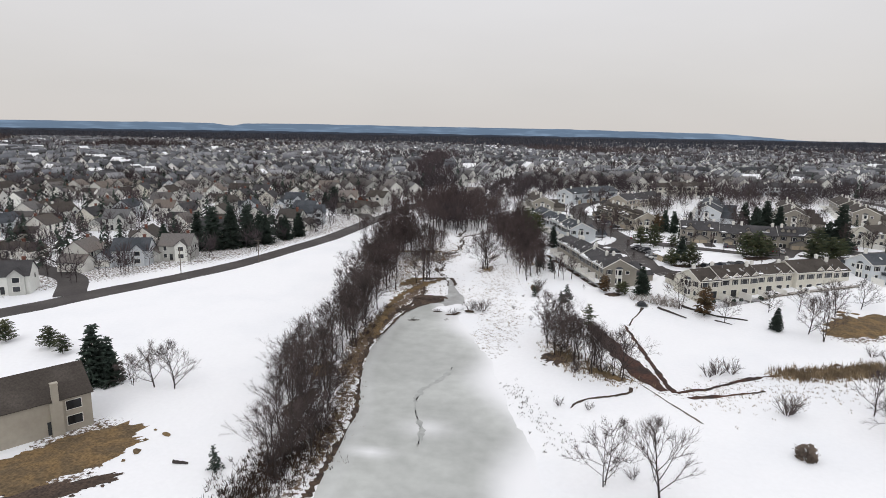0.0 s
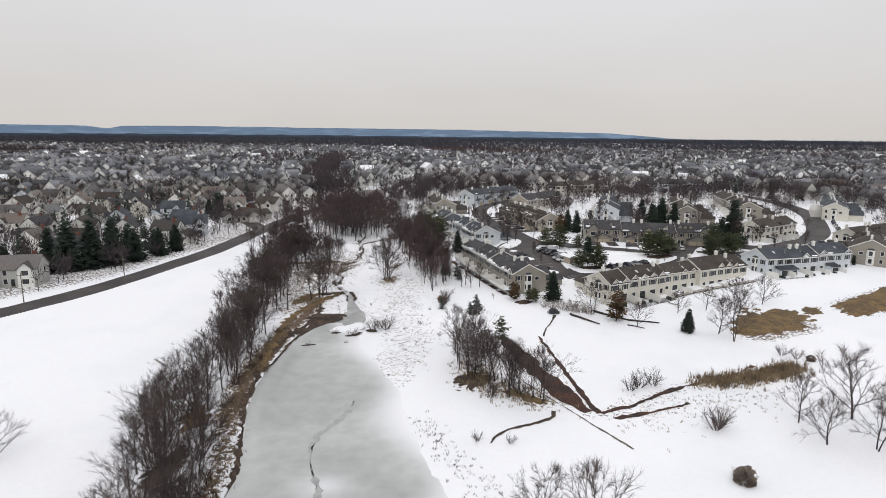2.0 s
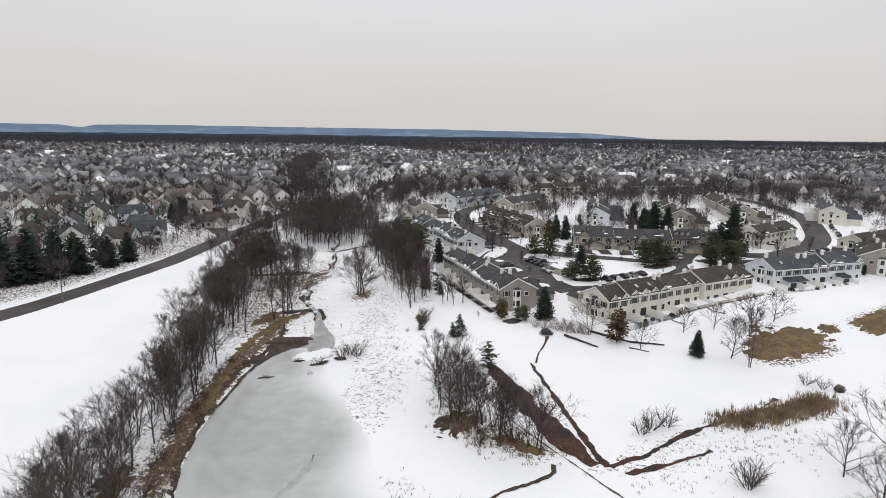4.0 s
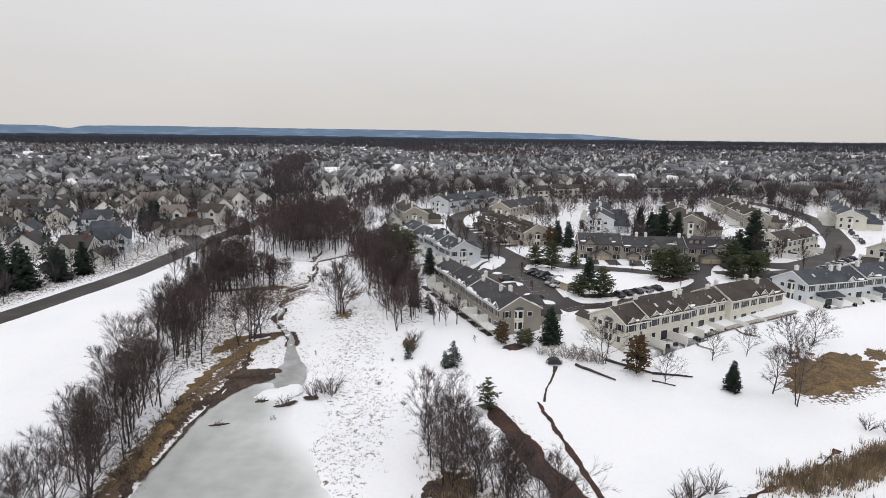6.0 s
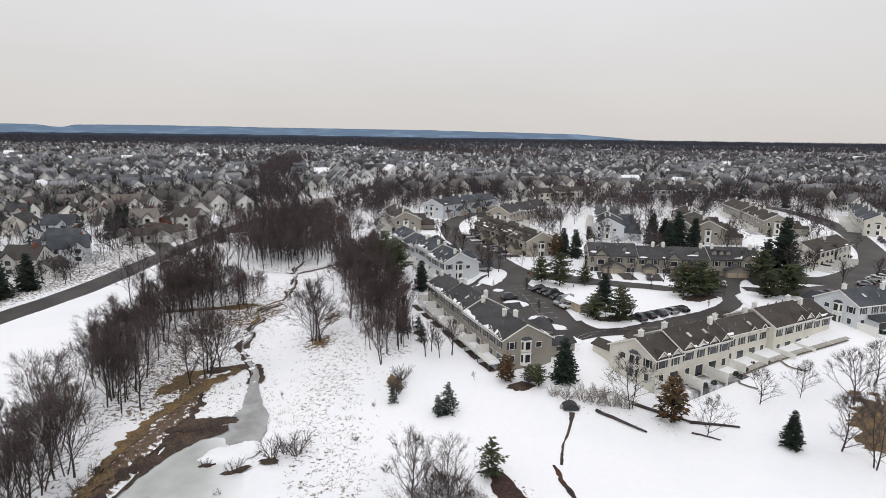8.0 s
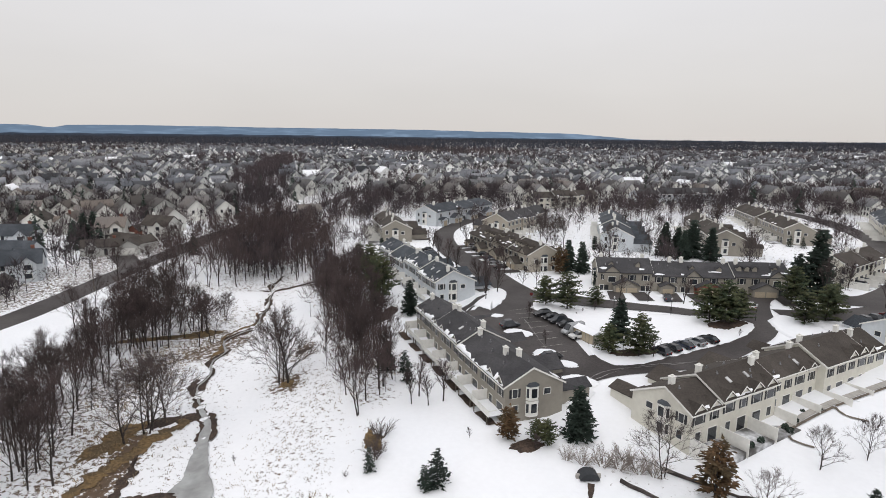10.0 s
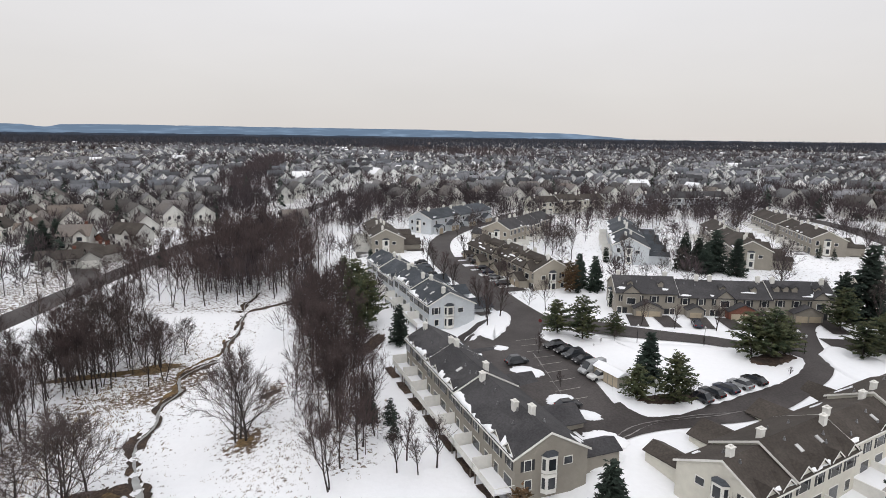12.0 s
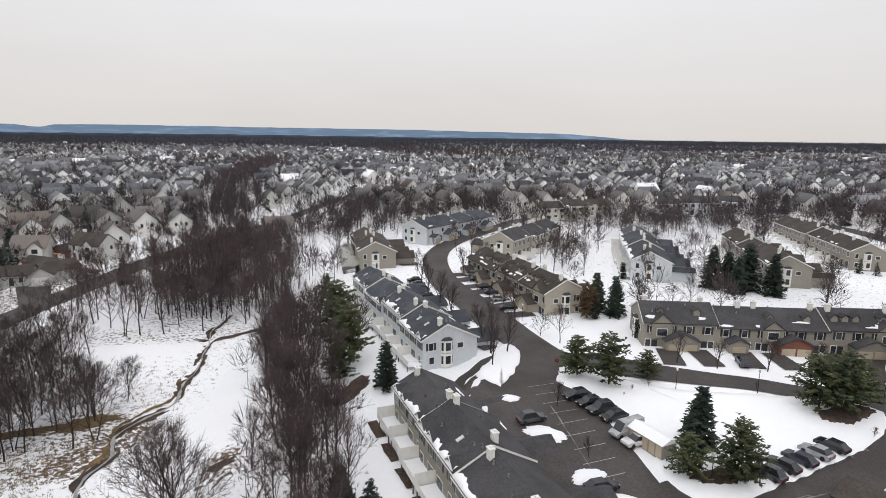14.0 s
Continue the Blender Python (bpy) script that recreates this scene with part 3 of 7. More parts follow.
strip("brook_bank", BROOK[3:], [2.6, 2.6, 1.6, 2.6, 1.2, 2.2, 0.9, 1.9, 0.8, 2.2, 1.0, 1.9, 0.9, 1.5, 1.0, 0.9], MULCH, "eroded brown banks of the brook", "brook bank", up=0.14, ragged=0.6, seed=21, step=0.7)
strip("bank_grass", [(-37.4, 110), (-38.4, 118), (-39.4, 127), (-40.2, 136), (-40.2, 144), (-38.6, 153), (-35.6, 162), (-33.0, 168)], [0.6, 1.6, 2.2, 1.5, 2.6, 1.8, 2.4, 1.0], DEAD_GRASS, "ochre dead grass along the wooded bank", "dead grass", up=0.10, ragged=1.0, seed=24, step=0.5)
strip("shore_mud", [(-36.8, 110), (-36.4, 119), (-36.2, 127), (-35.2, 134), (-33.4, 139.6), (-31.2, 142.6), (-27.6, 144.0)], [0.2, 0.3, 0.5, 0.6, 1.0, 2.6, 1.2], MULCH, "dark mud along the edge of the ice", "mud", up=0.44, ragged=0.35, seed=25, step=0.5)
strip("brook_edge", [(x - 1.0, y + 2) for x, y in BROOK[4:15]], [0.3, 0.9, 0.3, 1.0, 0.4, 1.2, 0.3, 0.9, 0.5, 1.0, 0.3], DEAD_GRASS, "strip of dead grass beside the brook", "dead grass", up=0.09, ragged=0.5, seed=23, step=0.7)
SEAM = [(-17.0, 66), (-17.4, 71), (-19.5, 76), (-20.8, 81), (-20.6, 86), (-18.6, 91), (-17.4, 95), (-17.2, 98)]
strip("ice_seam", SEAM, [0.2, 0.9, 0.5, 0.2, 1.0, 0.4, 0.9, 0.1], SEAM_ICE, "grey refrozen seam across the ice", "ice", up=0.40, ragged=0.5, seed=22, step=0.6)
for k_, pts_ in enumerate((((30, 171.5), (36, 176), (43, 178), (52, 179.5)), ((33, 173), (40, 177), (48, 178.3), (58, 181)), ((28, 182), (27, 190), (26, 200)))):
    strip("slush_track", pts_, [0.16, 0.03, 0.18, 0.03][: len(pts_)], SLUSH, "thin line of slush left by wheels on the asphalt", "slush", up=0.16, ragged=0.16, seed=80 + k_, step=0.6)
blot("ice_mud", -31.6, 145.2, 4.4, 2.3, 25, MULCH, "muddy shallows where the brook meets the pond", "mud", 41, up=0.4, rough=0.5, crumbs=6)
for k_, (bx, by, ra, rb) in enumerate(((-27.6, 134.6, 1.6, 0.5), (-23.4, 132.9, 2.2, 0.6), (-19.0, 134.2, 1.5, 0.5), (-32, 126, 1.6, 0.4))):
    blot("islet_mud", bx, by, ra, rb, 10, MULCH, "dark wet soil at the foot of the shrubs", "mud", 44 + k_, up=0.5, rough=0.6, rings=3, spokes=40)
blot("snow_islet", -25.2, 137.2, 4.0, 2.8, 15, SNOW, "small snow-covered islet in the pond", "islet", 42, up=0.5, rise=0.5, rough=0.3)
for k_, (bx, by, ra, rb, tu) in enumerate([(20.4, 202.5, 1.5, 1.2, 10), (23.6, 192.4, 3.3, 1.7, -25), (27.0, 183.2, 2.5, 1.5, 10), (29.6, 178.9, 2.9, 1.2, -20), (31.1, 173.2, 2.9, 2.0, -10), (29.6, 168.6, 3.2, 1.4, 20)]):
    blot("snow_island", bx, by, ra, rb, tu, SNOW, "snow-covered planting island in the asphalt", "snow", 50 + k_, up=0.2, rise=0.25, rough=0.25)


def island(name, points, label, category="snow", mat=None, up=0.24, dip=0.5):
    """A raised bed with a kerb-high edge and a slightly uneven outline, round the middle of its points."""
    p = smooth_line(list(points) + [points[0]], 1.0)[:-1]
    rng = np.random.RandomState(int(abs(points[0][0]) * 10))
    c = p.mean(0)
    p = p + rng.normal(0, 0.12, p.shape)
    v, n = [(c[0], c[1], float(height(c[0], c[1])) + up + 0.1)], len(p)
    for r, z in ((0.5, up + 0.08), (0.8, up + 0.05), (0.97, up), (1.0, up - dip)):
        for x, y in c + (p - c) * r:
            v.append((x, y, float(height(x, y)) + z))
    tri = [(0, 1 + k, 1 + (k + 1) % n) for k in range(n)]
    for r in range(3):
        a, b = 1 + r * n, 1 + (r + 1) * n
        for k in range(n):
            tri += [(a + k, b + k, b + (k + 1) % n), (a + k, b + (k + 1) % n, a + (k + 1) % n)]
    return setting(name, joined(v, tri, name, mat or SNOW), mat or SNOW, label, category)


island("snow_lawn", [(28.6, 209), (31, 215.6), (36, 215), (39.4, 210.4), (46, 205.6), (56, 203.4), (66, 202), (72, 199.8), (75, 196.8), (71.6, 192.2), (66.7, 188.8), (61, 186), (54.8, 183.2), (48.5, 180.4), (42, 178.2), (38, 178.8), (35.6, 184), (37.2, 189), (35.6, 194), (33.5, 199), (31.4, 203.4)], "snow-covered lawn in the middle of the court", "lawn")
island("snow_lawn_corner", [(78.4, 199), (84, 202.6), (88, 196), (86, 189), (80, 186.4), (77.4, 191)], "snow-covered corner lawn beside the court road", "lawn")
island("snow_lawn_loop", [(19.6, 206.4), (22.4, 212), (25.4, 221), (24.2, 226.4), (21.4, 224.6), (19.6, 218), (16.4, 212.4)], "snow-covered planting island between the rows", "planting island")


# ---- trees ----
def limbs(seed, tall, spread, stems=1, levels=4, first=0.35, lean=0.1, upright=0.5, kids=(7, 6, 5), reach=1.0):
    """Trunk and branch segments of a leafless tree: (from, to, radius, radius, level)."""
    rng = random.Random(seed)
    out = []

    def grow(p, d, length, r, level):
        n = 5 if level == 0 else 3 if level == 1 else 2 if level + 1 < levels else 1
        nodes = [(p, r)]
        for i in range(n):
            wob = 0.10 if level == 0 else 0.22
            d = (d + Vector((rng.uniform(-wob, wob), rng.uniform(-wob, wob), rng.uniform(-wob, wob) * 0.5 + 0.06 * level * upright))).normalized()
            q = p + d * (length / n)
            r1 = max(r * (1 - 0.75 * (i + 1) / n), 0.016)
            out.append((p, q, nodes[-1][1], r1, level))
            p = q
            nodes.append((p, r1))
        if level + 1 >= levels:
            return
        for k in range(kids[min(level, len(kids) - 1)]):
            lo = first if level == 0 else 0.15
            t = lo + (1 - lo) * (k + rng.random()) / kids[min(level, len(kids) - 1)]
            i = min(int(t * n), n - 1)
            a, ra = nodes[i]
            b, rb = nodes[i + 1]
            s = t * n - i
            o = a.lerp(b, s)
            ang = rng.uniform(0, 6.283)
            side = d.orthogonal().normalized()
            side = (side * math.cos(ang) + d.cross(side).normalized() * math.sin(ang)).normalized()
            tilt = rng.uniform(0.55, 1.0) * spread
            e = (d * (1 - 0.45 * tilt) + side * tilt + Vector((0, 0, 0.25 * upright))).normalized()
            grow(o, e, length * rng.uniform(0.40, 0.62) * ((1.15 - 0.55 * t) * reach if level == 0 else 1.0), max((ra + (rb - ra) * s) * 0.6, 0.026), level + 1)

    for s in range(stems):
        a = 6.283 * s / stems + rng.random()
        k = lean if stems == 1 else lean + 0.22
        d = Vector((math.cos(a) * k, math.sin(a) * k, 1)).normalized()
        off = Vector((math.cos(a), math.sin(a), 0)) * (0.0 if stems == 1 else 0.18)
        grow(off - Vector((0, 0, 0.3)), d, tall * rng.uniform(0.82, 1.0) * 0.92, 0.011 * tall + 0.035, 0)
    return out


def forked(seed, tall, spread=0.5, stems=1, trunk=0.2, depth=4, twigs=4, upright=0.5, lean=0.06, arms=14):
    """A leafless tree: a stem, arms up its length that fork, and fine twigs along them: (from, to, radius, radius, level)."""
    rng = random.Random(seed)
    out = []

    def across(d, a):
        side = d.orthogonal().normalized()
        return side * math.cos(a) + d.cross(side).normalized() * math.sin(a)

    def twig(p, q, d, count):
        for k in range(count):
            e = (d * rng.uniform(0.5, 1.1) + across(d, rng.uniform(0, 6.283)) * rng.uniform(0.5, 0.95) + Vector((0, 0, 0.3 * upright))).normalized()
            o = p.lerp(q, rng.random())
            out.append((o, o + e * tall * rng.uniform(0.045, 0.105), 0.02, 0.008, depth))

    def grow(p, d, length, r, level):
        for i in range(2):
            d = (d + Vector((rng.gauss(0, 0.10), rng.gauss(0, 0.10), rng.gauss(0, 0.06) + 0.10 * upright))).normalized()
            q = p + d * (length / 2)
            out.append((p, q, r, r * 0.8, level))
            twig(p, q, d, twigs)
            p, r = q, r * 0.8
        n = 3 if rng.random() < 0.4 else 2
        turn = rng.uniform(0, 6.283)
        for k in range(n):
            e = (d + across(d, turn + 6.283 * (k + rng.uniform(-0.25, 0.25)) / n) * rng.uniform(0.3, 0.6)).normalized()
            if level + 1 == depth:
                out.append((p, p + e * tall * rng.uniform(0.05, 0.11), r, 0.008, depth))
            else:
                grow(p, e, length * rng.uniform(0.62, 0.88), max(r * 0.75, 0.016), level + 1)

    for k in range(stems):
        a = 6.283 * k / stems + rng.random()
        w = lean if stems == 1 else lean + 0.16
        p = Vector((math.cos(a), math.sin(a), 0)) * (0.0 if stems == 1 else 0.2) - Vector((0, 0, 0.3))
        d = Vector((math.cos(a) * w, math.sin(a) * w, 1)).normalized()
        high = tall * rng.uniform(0.85, 1.0)
        thick = (0.010 * tall + 0.03) * (1.0 if stems == 1 else 0.75)
        nodes = [(p, d)]
        for i in range(6):
            d = (d + Vector((rng.gauss(0, 0.06), rng.gauss(0, 0.06), 0.05))).normalized()
            q = p + d * (high * 0.8 / 6)
            out.append((p, q, thick * (1 - 0.13 * i), thick * (1 - 0.13 * (i + 1)), 0))
            p = q
            nodes.append((p, d))
        turn = rng.uniform(0, 6.283)
        many = arms if stems == 1 else arms * 2 // 3
        for i in range(many):
            t = trunk + (0.99 - trunk) * (i + rng.random()) / many
            b = min(5, int(t * 6))
            o, d = nodes[b][0].lerp(nodes[b + 1][0], t * 6 - b), nodes[b][1]
            tilt = spread * rng.uniform(0.8, 1.2) * (1.5 - 0.9 * t)
            e = (d * 0.85 + across(d, turn + 2.4 * i + rng.uniform(-0.4, 0.4)) * tilt).normalized()
            grow(o, e, high * (0.25 * (1 - t) + 0.085) * rng.uniform(0.75, 1.2), thick * 0.5 * (1 - 0.6 * t), 1)
    return out


def branch_mesh(segs, name, mat, sides=3, thin=1.0):
    p = np.array([s[0] for s in segs])
    q = np.array([s[1] for s in segs])
    r0, r1 = np.array([s[2] for s in segs]) * thin, np.array([s[3] for s in segs]) * thin
    d = q - p
    d /= np.linalg.norm(d, axis=1)[:, None] + 1e-9
    a = np.cross(d, np.where(np.abs(d[:, 2:3]) > 0.8, [[1.0, 0, 0]], [[0, 0, 1.0]]))
    a /= np.linalg.norm(a, axis=1)[:, None]
    b = np.cross(d, a)
    v = []
    for c, r in ((p, r0), (q, r1)):
        for i in range(sides):
            t = 6.2832 * i / sides
            v.append(c + (a * math.cos(t) + b * math.sin(t)) * r[:, None])
    v = np.stack(v, 1).reshape(-1, 3)
    base = np.arange(len(segs))[:, None, None] * 2 * sides
    f = np.array([[i, (i + 1) % sides, sides + (i + 1) % sides, sides + i] for i in range(sides)])[None] + base
    return joined(v, f.reshape(-1, 4), name, mat)


def sliver_mesh(segs, thick, name, mat, seed, half=0.02):
    """Limbs with three sides, and the finest twigs as slim slivers, in one mesh."""
    me = branch_mesh(thick, name, mat, 3)
    p, q = np.array([g[0] for g in segs]), np.array([g[1] for g in segs])
    rng = np.random.RandomState(seed)
    side = np.cross(q - p, rng.normal(0, 1, (len(p), 3)))
    side /= np.linalg.norm(side, axis=1)[:, None] + 1e-9
    w = half * rng.uniform(0.7, 1.3, (len(p), 1))
    v0 = np.empty(len(me.vertices) * 3, np.float32)
    me.vertices.foreach_get("co", v0)
    f0 = np.array([list(g.vertices) for g in me.polygons])
    v = np.stack([p - side * w, p + side * w, q], 1).reshape(-1, 3)
    f0 = np.concatenate([f0[:, [0, 1, 2]], f0[:, [0, 2, 3]]])
    f1 = np.arange(len(v)).reshape(-1, 3) + len(v0) // 3
    bpy.data.meshes.remove(me)
    return joined(np.concatenate([v0.reshape(-1, 3), v]), np.concatenate([f0, f1]), name, mat)


def bare_tree(kind, seed, tall, bark=None, twig=None, name="bare_tree", category="tree", **how):
    """A leafless tree, built once at the origin, out of a trunk with limbs and a crown of twigs."""
    segs = limbs(seed, tall, **how) if "levels" in how else forked(seed, tall, **how)
    t = thing(name, pose(0, 0, 0), kind, category, "bare trees" if name == "bare_tree" else name + "s")
    part("trunk", branch_mesh([s for s in segs if s[4] < 2], "trunk", bark or BARK, 5), None, t)
    last = how["levels"] - 1 if "levels" in how else how.get("depth", 4)
    crown = sliver_mesh([s for s in segs if s[4] == last], [s for s in segs if 2 <= s[4] < last] or [s for s in segs if s[4] == 1], "crown", twig or TWIG, seed, min(0.021, 0.0016 * tall))
    part("crown", crown, None, t, "leafless crown of fine twigs")
    return t


def needle_tree(kind, seed, tall, wide, mat, layers, clumps, droop=0.25, open_base=0.12, size=0.5, flat=1.0, ragged=0.3, name="conifer"):
    """A conifer: a tapered trunk, limbs in whorls and sprays of needles along them."""
    rng = random.Random(seed)
    t = thing(name, pose(0, 0, 0), kind, "conifer", "conifers")
    wood = Shape().tube((0, 0, -0.3), (0.05, 0.03, tall * 0.55), 0.018 * tall, 0.010 * tall, 6).tube((0.05, 0.03, tall * 0.55), (0, 0, tall * 0.97), 0.010 * tall, 0.02, 5)
    v, f = [], []
    for k in range(layers):
        h = min(0.97, open_base + (1 - open_base) * max(0.0, k / layers + rng.gauss(0, 0.3 * ragged / layers)) ** 0.9)
        reach = wide * (1 - h) ** flat * (0.35 + 0.65 * min(1, (h - open_base) * 6 + 0.45)) + 0.15
        n = 6 if k < layers * 0.7 else 4
        for j in range(n):
            a = 6.283 * (j + rng.random() * 0.8) / n + k * 0.7
            l = reach * rng.uniform(1 - ragged, 1 + ragged * 0.5)
            z0 = tall * min(0.98, h + rng.gauss(0, 0.05) * ragged)
            tip = Vector((math.cos(a) * l, math.sin(a) * l, z0 - droop * l + rng.uniform(-0.2, 0.2)))
            root = Vector((0, 0, z0))
            if k % 2 == 0:
                wood.tube(tuple(root), tuple(root.lerp(tip, 0.85)), 0.035, 0.012, 3)
            for c in range(max(2, int(clumps * l / wide) + 1)):
                s = (c + rng.random()) / max(2, int(clumps * l / wide) + 1)
                o = root.lerp(tip, 0.15 + 0.85 * s) + Vector((rng.gauss(0, 0.18), rng.gauss(0, 0.18), rng.gauss(0, 0.14))) * size * 2
                for w in range(3):
                    ang = a + rng.uniform(-1.3, 1.3)
                    sz = size * rng.uniform(0.6, 1.3)
                    d = Vector((math.cos(ang), math.sin(ang), rng.uniform(-0.5, 0.45))) * sz
                    e = Vector((-math.sin(ang), math.cos(ang), rng.uniform(-0.6, 0.6))) * sz * 0.42
                    b = len(v)
                    v += [tuple(o - d * 0.3 + e * 0.5), tuple(o + d + e * rng.uniform(-0.3, 0.3)), tuple(o - d * 0.3 - e), tuple(o + d * 0.45 + Vector((0, 0, sz * 0.25)))]
                    f += [(b, b + 1, b + 3), (b + 1, b + 2, b + 3), (b + 2, b, b + 3)]
    part("trunk", wood, BARK, t)
    part("crown", joined(v, f, "crown", mat), None, t, "dense needles in tiers")
    return t


TALL = [bare_tree("tall leafless tree in a streamside thicket", 100 + k, 13 + (k % 3), spread=0.52, stems=1 + (k % 3 == 1), trunk=0.16 + 0.04 * (k % 3), upright=0.6, twigs=5) for k in range(7)]
POLE = [bare_tree("slender leafless tree with reddish twigs", 140 + k, 13.5 + k % 2, twig=RED_TWIG, spread=0.40, trunk=0.30, upright=0.7, lean=0.04) for k in range(5)]
WIDE = [bare_tree("broad leafless tree with a rounded crown", 180 + k, 8.5 + k % 2, spread=0.85, stems=1 + k % 2, trunk=0.12, upright=0.45, twigs=6) for k in range(5)]
SHRUB = [bare_tree("leafless shrub of many thin stems", 220 + k, 3.2, bark=TWIG, spread=0.7, stems=6, levels=3, first=0.15, upright=0.6, kids=(10, 12), lean=0.35, name="shrub", category="shrub") for k in range(4)]
PALE_TWIG = material("pale_grey_twigs", (0.30, 0.265, 0.24), 0.95, 3.0, 0.5, 0.25, 0, (0.22, 0.19, 0.17), 0.4)
PALE = [bare_tree("pale twiggy leafless shrub in a hedge", 230 + k, 3.0, bark=PALE_TWIG, twig=PALE_TWIG, spread=0.9, stems=7, levels=3, first=0.1, upright=0.4, kids=(12, 12), lean=0.5, name="shrub", category="shrub") for k in range(2)]
YOUNG = [bare_tree("young leafless street tree", 250 + k, 5.0, twig=RED_TWIG, spread=0.45, trunk=0.25, depth=3, twigs=8, upright=0.5, arms=18) for k in range(3)]
PINES = [needle_tree("white pine with soft green needles", 300 + k, 10.5 + k, 5.2, NEEDLE, 20, 24, droop=-0.16, open_base=0.12, size=0.52, flat=0.42, ragged=0.55) for k in range(3)]
SPRUCES = [needle_tree("dark spruce with a pointed crown", 320 + k, 10.5 + k, 3.7, SPRUCE, 26, 13, droop=0.3, open_base=0.05, size=0.68, flat=0.85, ragged=0.3) for k in range(3)]
FIRS = [needle_tree("small ragged fir in the snow", 340 + k, 5.0 + k, 1.9, SPRUCE, 14, 7, droop=0.35, open_base=0.05, size=0.36, flat=0.9, ragged=0.45) for k in range(2)]
CEDAR = [needle_tree("columnar dark evergreen beside a house", 360, 5.0, 0.9, SPRUCE, 18, 5, droop=-0.5, open_base=0.03, size=0.34, flat=0.4, ragged=0.1)]
RUSTY = [needle_tree("rounded shrub with russet winter foliage", 370, 5.2, 1.7, RUSSET, 14, 6, droop=-0.3, open_base=0.08, size=0.42, flat=0.45, ragged=0.3),
         needle_tree("ragged olive and russet evergreen", 371, 6.0, 2.4, NEEDLE, 10, 6, droop=-0.1, open_base=0.1, size=0.5, flat=0.6, ragged=0.5)]
tree_rng = random.Random(5)
used_models = set()


def plant(models, x, y, scale=1.0, turn=None, pick=None):
    """A copy of one of the models, standing on the ground."""
    src = models[tree_rng.randrange(len(models)) if pick is None else pick % len(models)]
    s = scale * tree_rng.uniform(0.9, 1.1)
    m = pose(0, 0, 0, tree_rng.uniform(-3, 3), tree_rng.uniform(-3, 3), tree_rng.uniform(0, 360) if turn is None else turn)
    m = Matrix.Translation(on(x, y)) @ m @ Matrix.Diagonal((s, s, s * tree_rng.uniform(0.92, 1.08), 1))
    if id(src) not in used_models:
        used_models.add(id(src))
        src.matrix_basis = m
        return src
    return copy_thing(src, m)


def thicket(models, line, half, count, scale=1.0, seed=0):
    """Trees scattered along a line, so far to each side."""
    rng = random.Random(seed)
    pts = smooth_line(line, 1.0)
    for k in range(count):
        p = pts[min(len(pts) - 1, int((k + rng.random()) / count * len(pts)))]
        r, a = half * math.sqrt(rng.random()), rng.uniform(0, 6.283)
        plant(models, p[0] + r * math.cos(a), p[1] + r * math.sin(a), scale * rng.uniform(0.8, 1.12))


def woodland(name, models, places, scale, label, seed):
    """A wood of many trees alike, its trunks joined in one mesh and its crowns in another."""
    rng = random.Random(seed)
    wood = thing(name, pose(0, 0, 0), label, "wood", kind="stuff")
    stock = {}
    for src in models:
        for ob in src.children:
            co = np.empty(len(ob.data.vertices) * 3, np.float32)
            ob.data.vertices.foreach_get("co", co)
            tris = np.array([t for p in ob.data.polygons for t in ([tuple(p.vertices)] if len(p.vertices) == 3 else [tuple(p.vertices)[:3], (p.vertices[0], p.vertices[2], p.vertices[3])])])
            stock[src.name, ob.name.split(".")[0]] = (co.reshape(-1, 3), tris, ob.data.materials[0])
    spots = [(models[rng.randrange(len(models))], x, y, scale * rng.uniform(0.75, 1.15), rng.uniform(0, 6.283)) for x, y in places]
    for kind in ("trunk", "crown"):
        v, f, k = [], [], 0
        for src, x, y, s, a in spots:
            co, tris, mat = stock[src.name, kind]
            c, w = math.cos(a) * s, math.sin(a) * s
            v.append(np.stack([x + c * co[:, 0] - w * co[:, 1], y + w * co[:, 0] + c * co[:, 1], float(height(x, y)) + s * co[:, 2]], 1))
            f.append(tris + k)
            k += len(co)
        part(kind + "s", joined(np.concatenate(v), np.concatenate(f), kind + "s", mat), None, wood)
    return wood


# trees along the pond's western shore
thicket(TALL, [(-34, 58), (-38, 72), (-41, 84), (-43, 98), (-44, 112), (-46, 128)], 4.8, 60, 0.97, 1)
thicket(SHRUB, [(-31.5, 58), (-33.5, 76), (-38, 96), (-40.5, 118), (-41, 134)], 2.0, 24, 0.8, 2)
thicket(TALL, [(-46, 128), (-50, 142), (-50, 156), (-54, 170), (-57, 186)], 5.4, 38, 0.92, 3)
thicket(POLE, [(-46, 150), (-52, 168), (-58, 190), (-60, 205)], 6.0, 36, 0.92, 4)
plant(WIDE, -44.6, 210, 1.1, pick=0)
plant(WIDE, -44.7, 209.9, 1.15, pick=1)
plant(WIDE, -47.7, 209.6, 1.1, pick=3)
thicket(WIDE, [(-40, 160), (-36.5, 169)], 1.4, 5, 1.5, 5)
# the wood between the avenue and the brook
thicket(TALL, [(-58, 196), (-50, 206), (-43, 213)], 5.5, 26, 0.85, 6)
thicket(TALL, [(-64, 221), (-57, 214)], 4.5, 12, 0.9, 61)
thicket(SHRUB, [(-36, 52), (-35, 62), (-36, 72)], 3.4, 36, 0.8, 71)
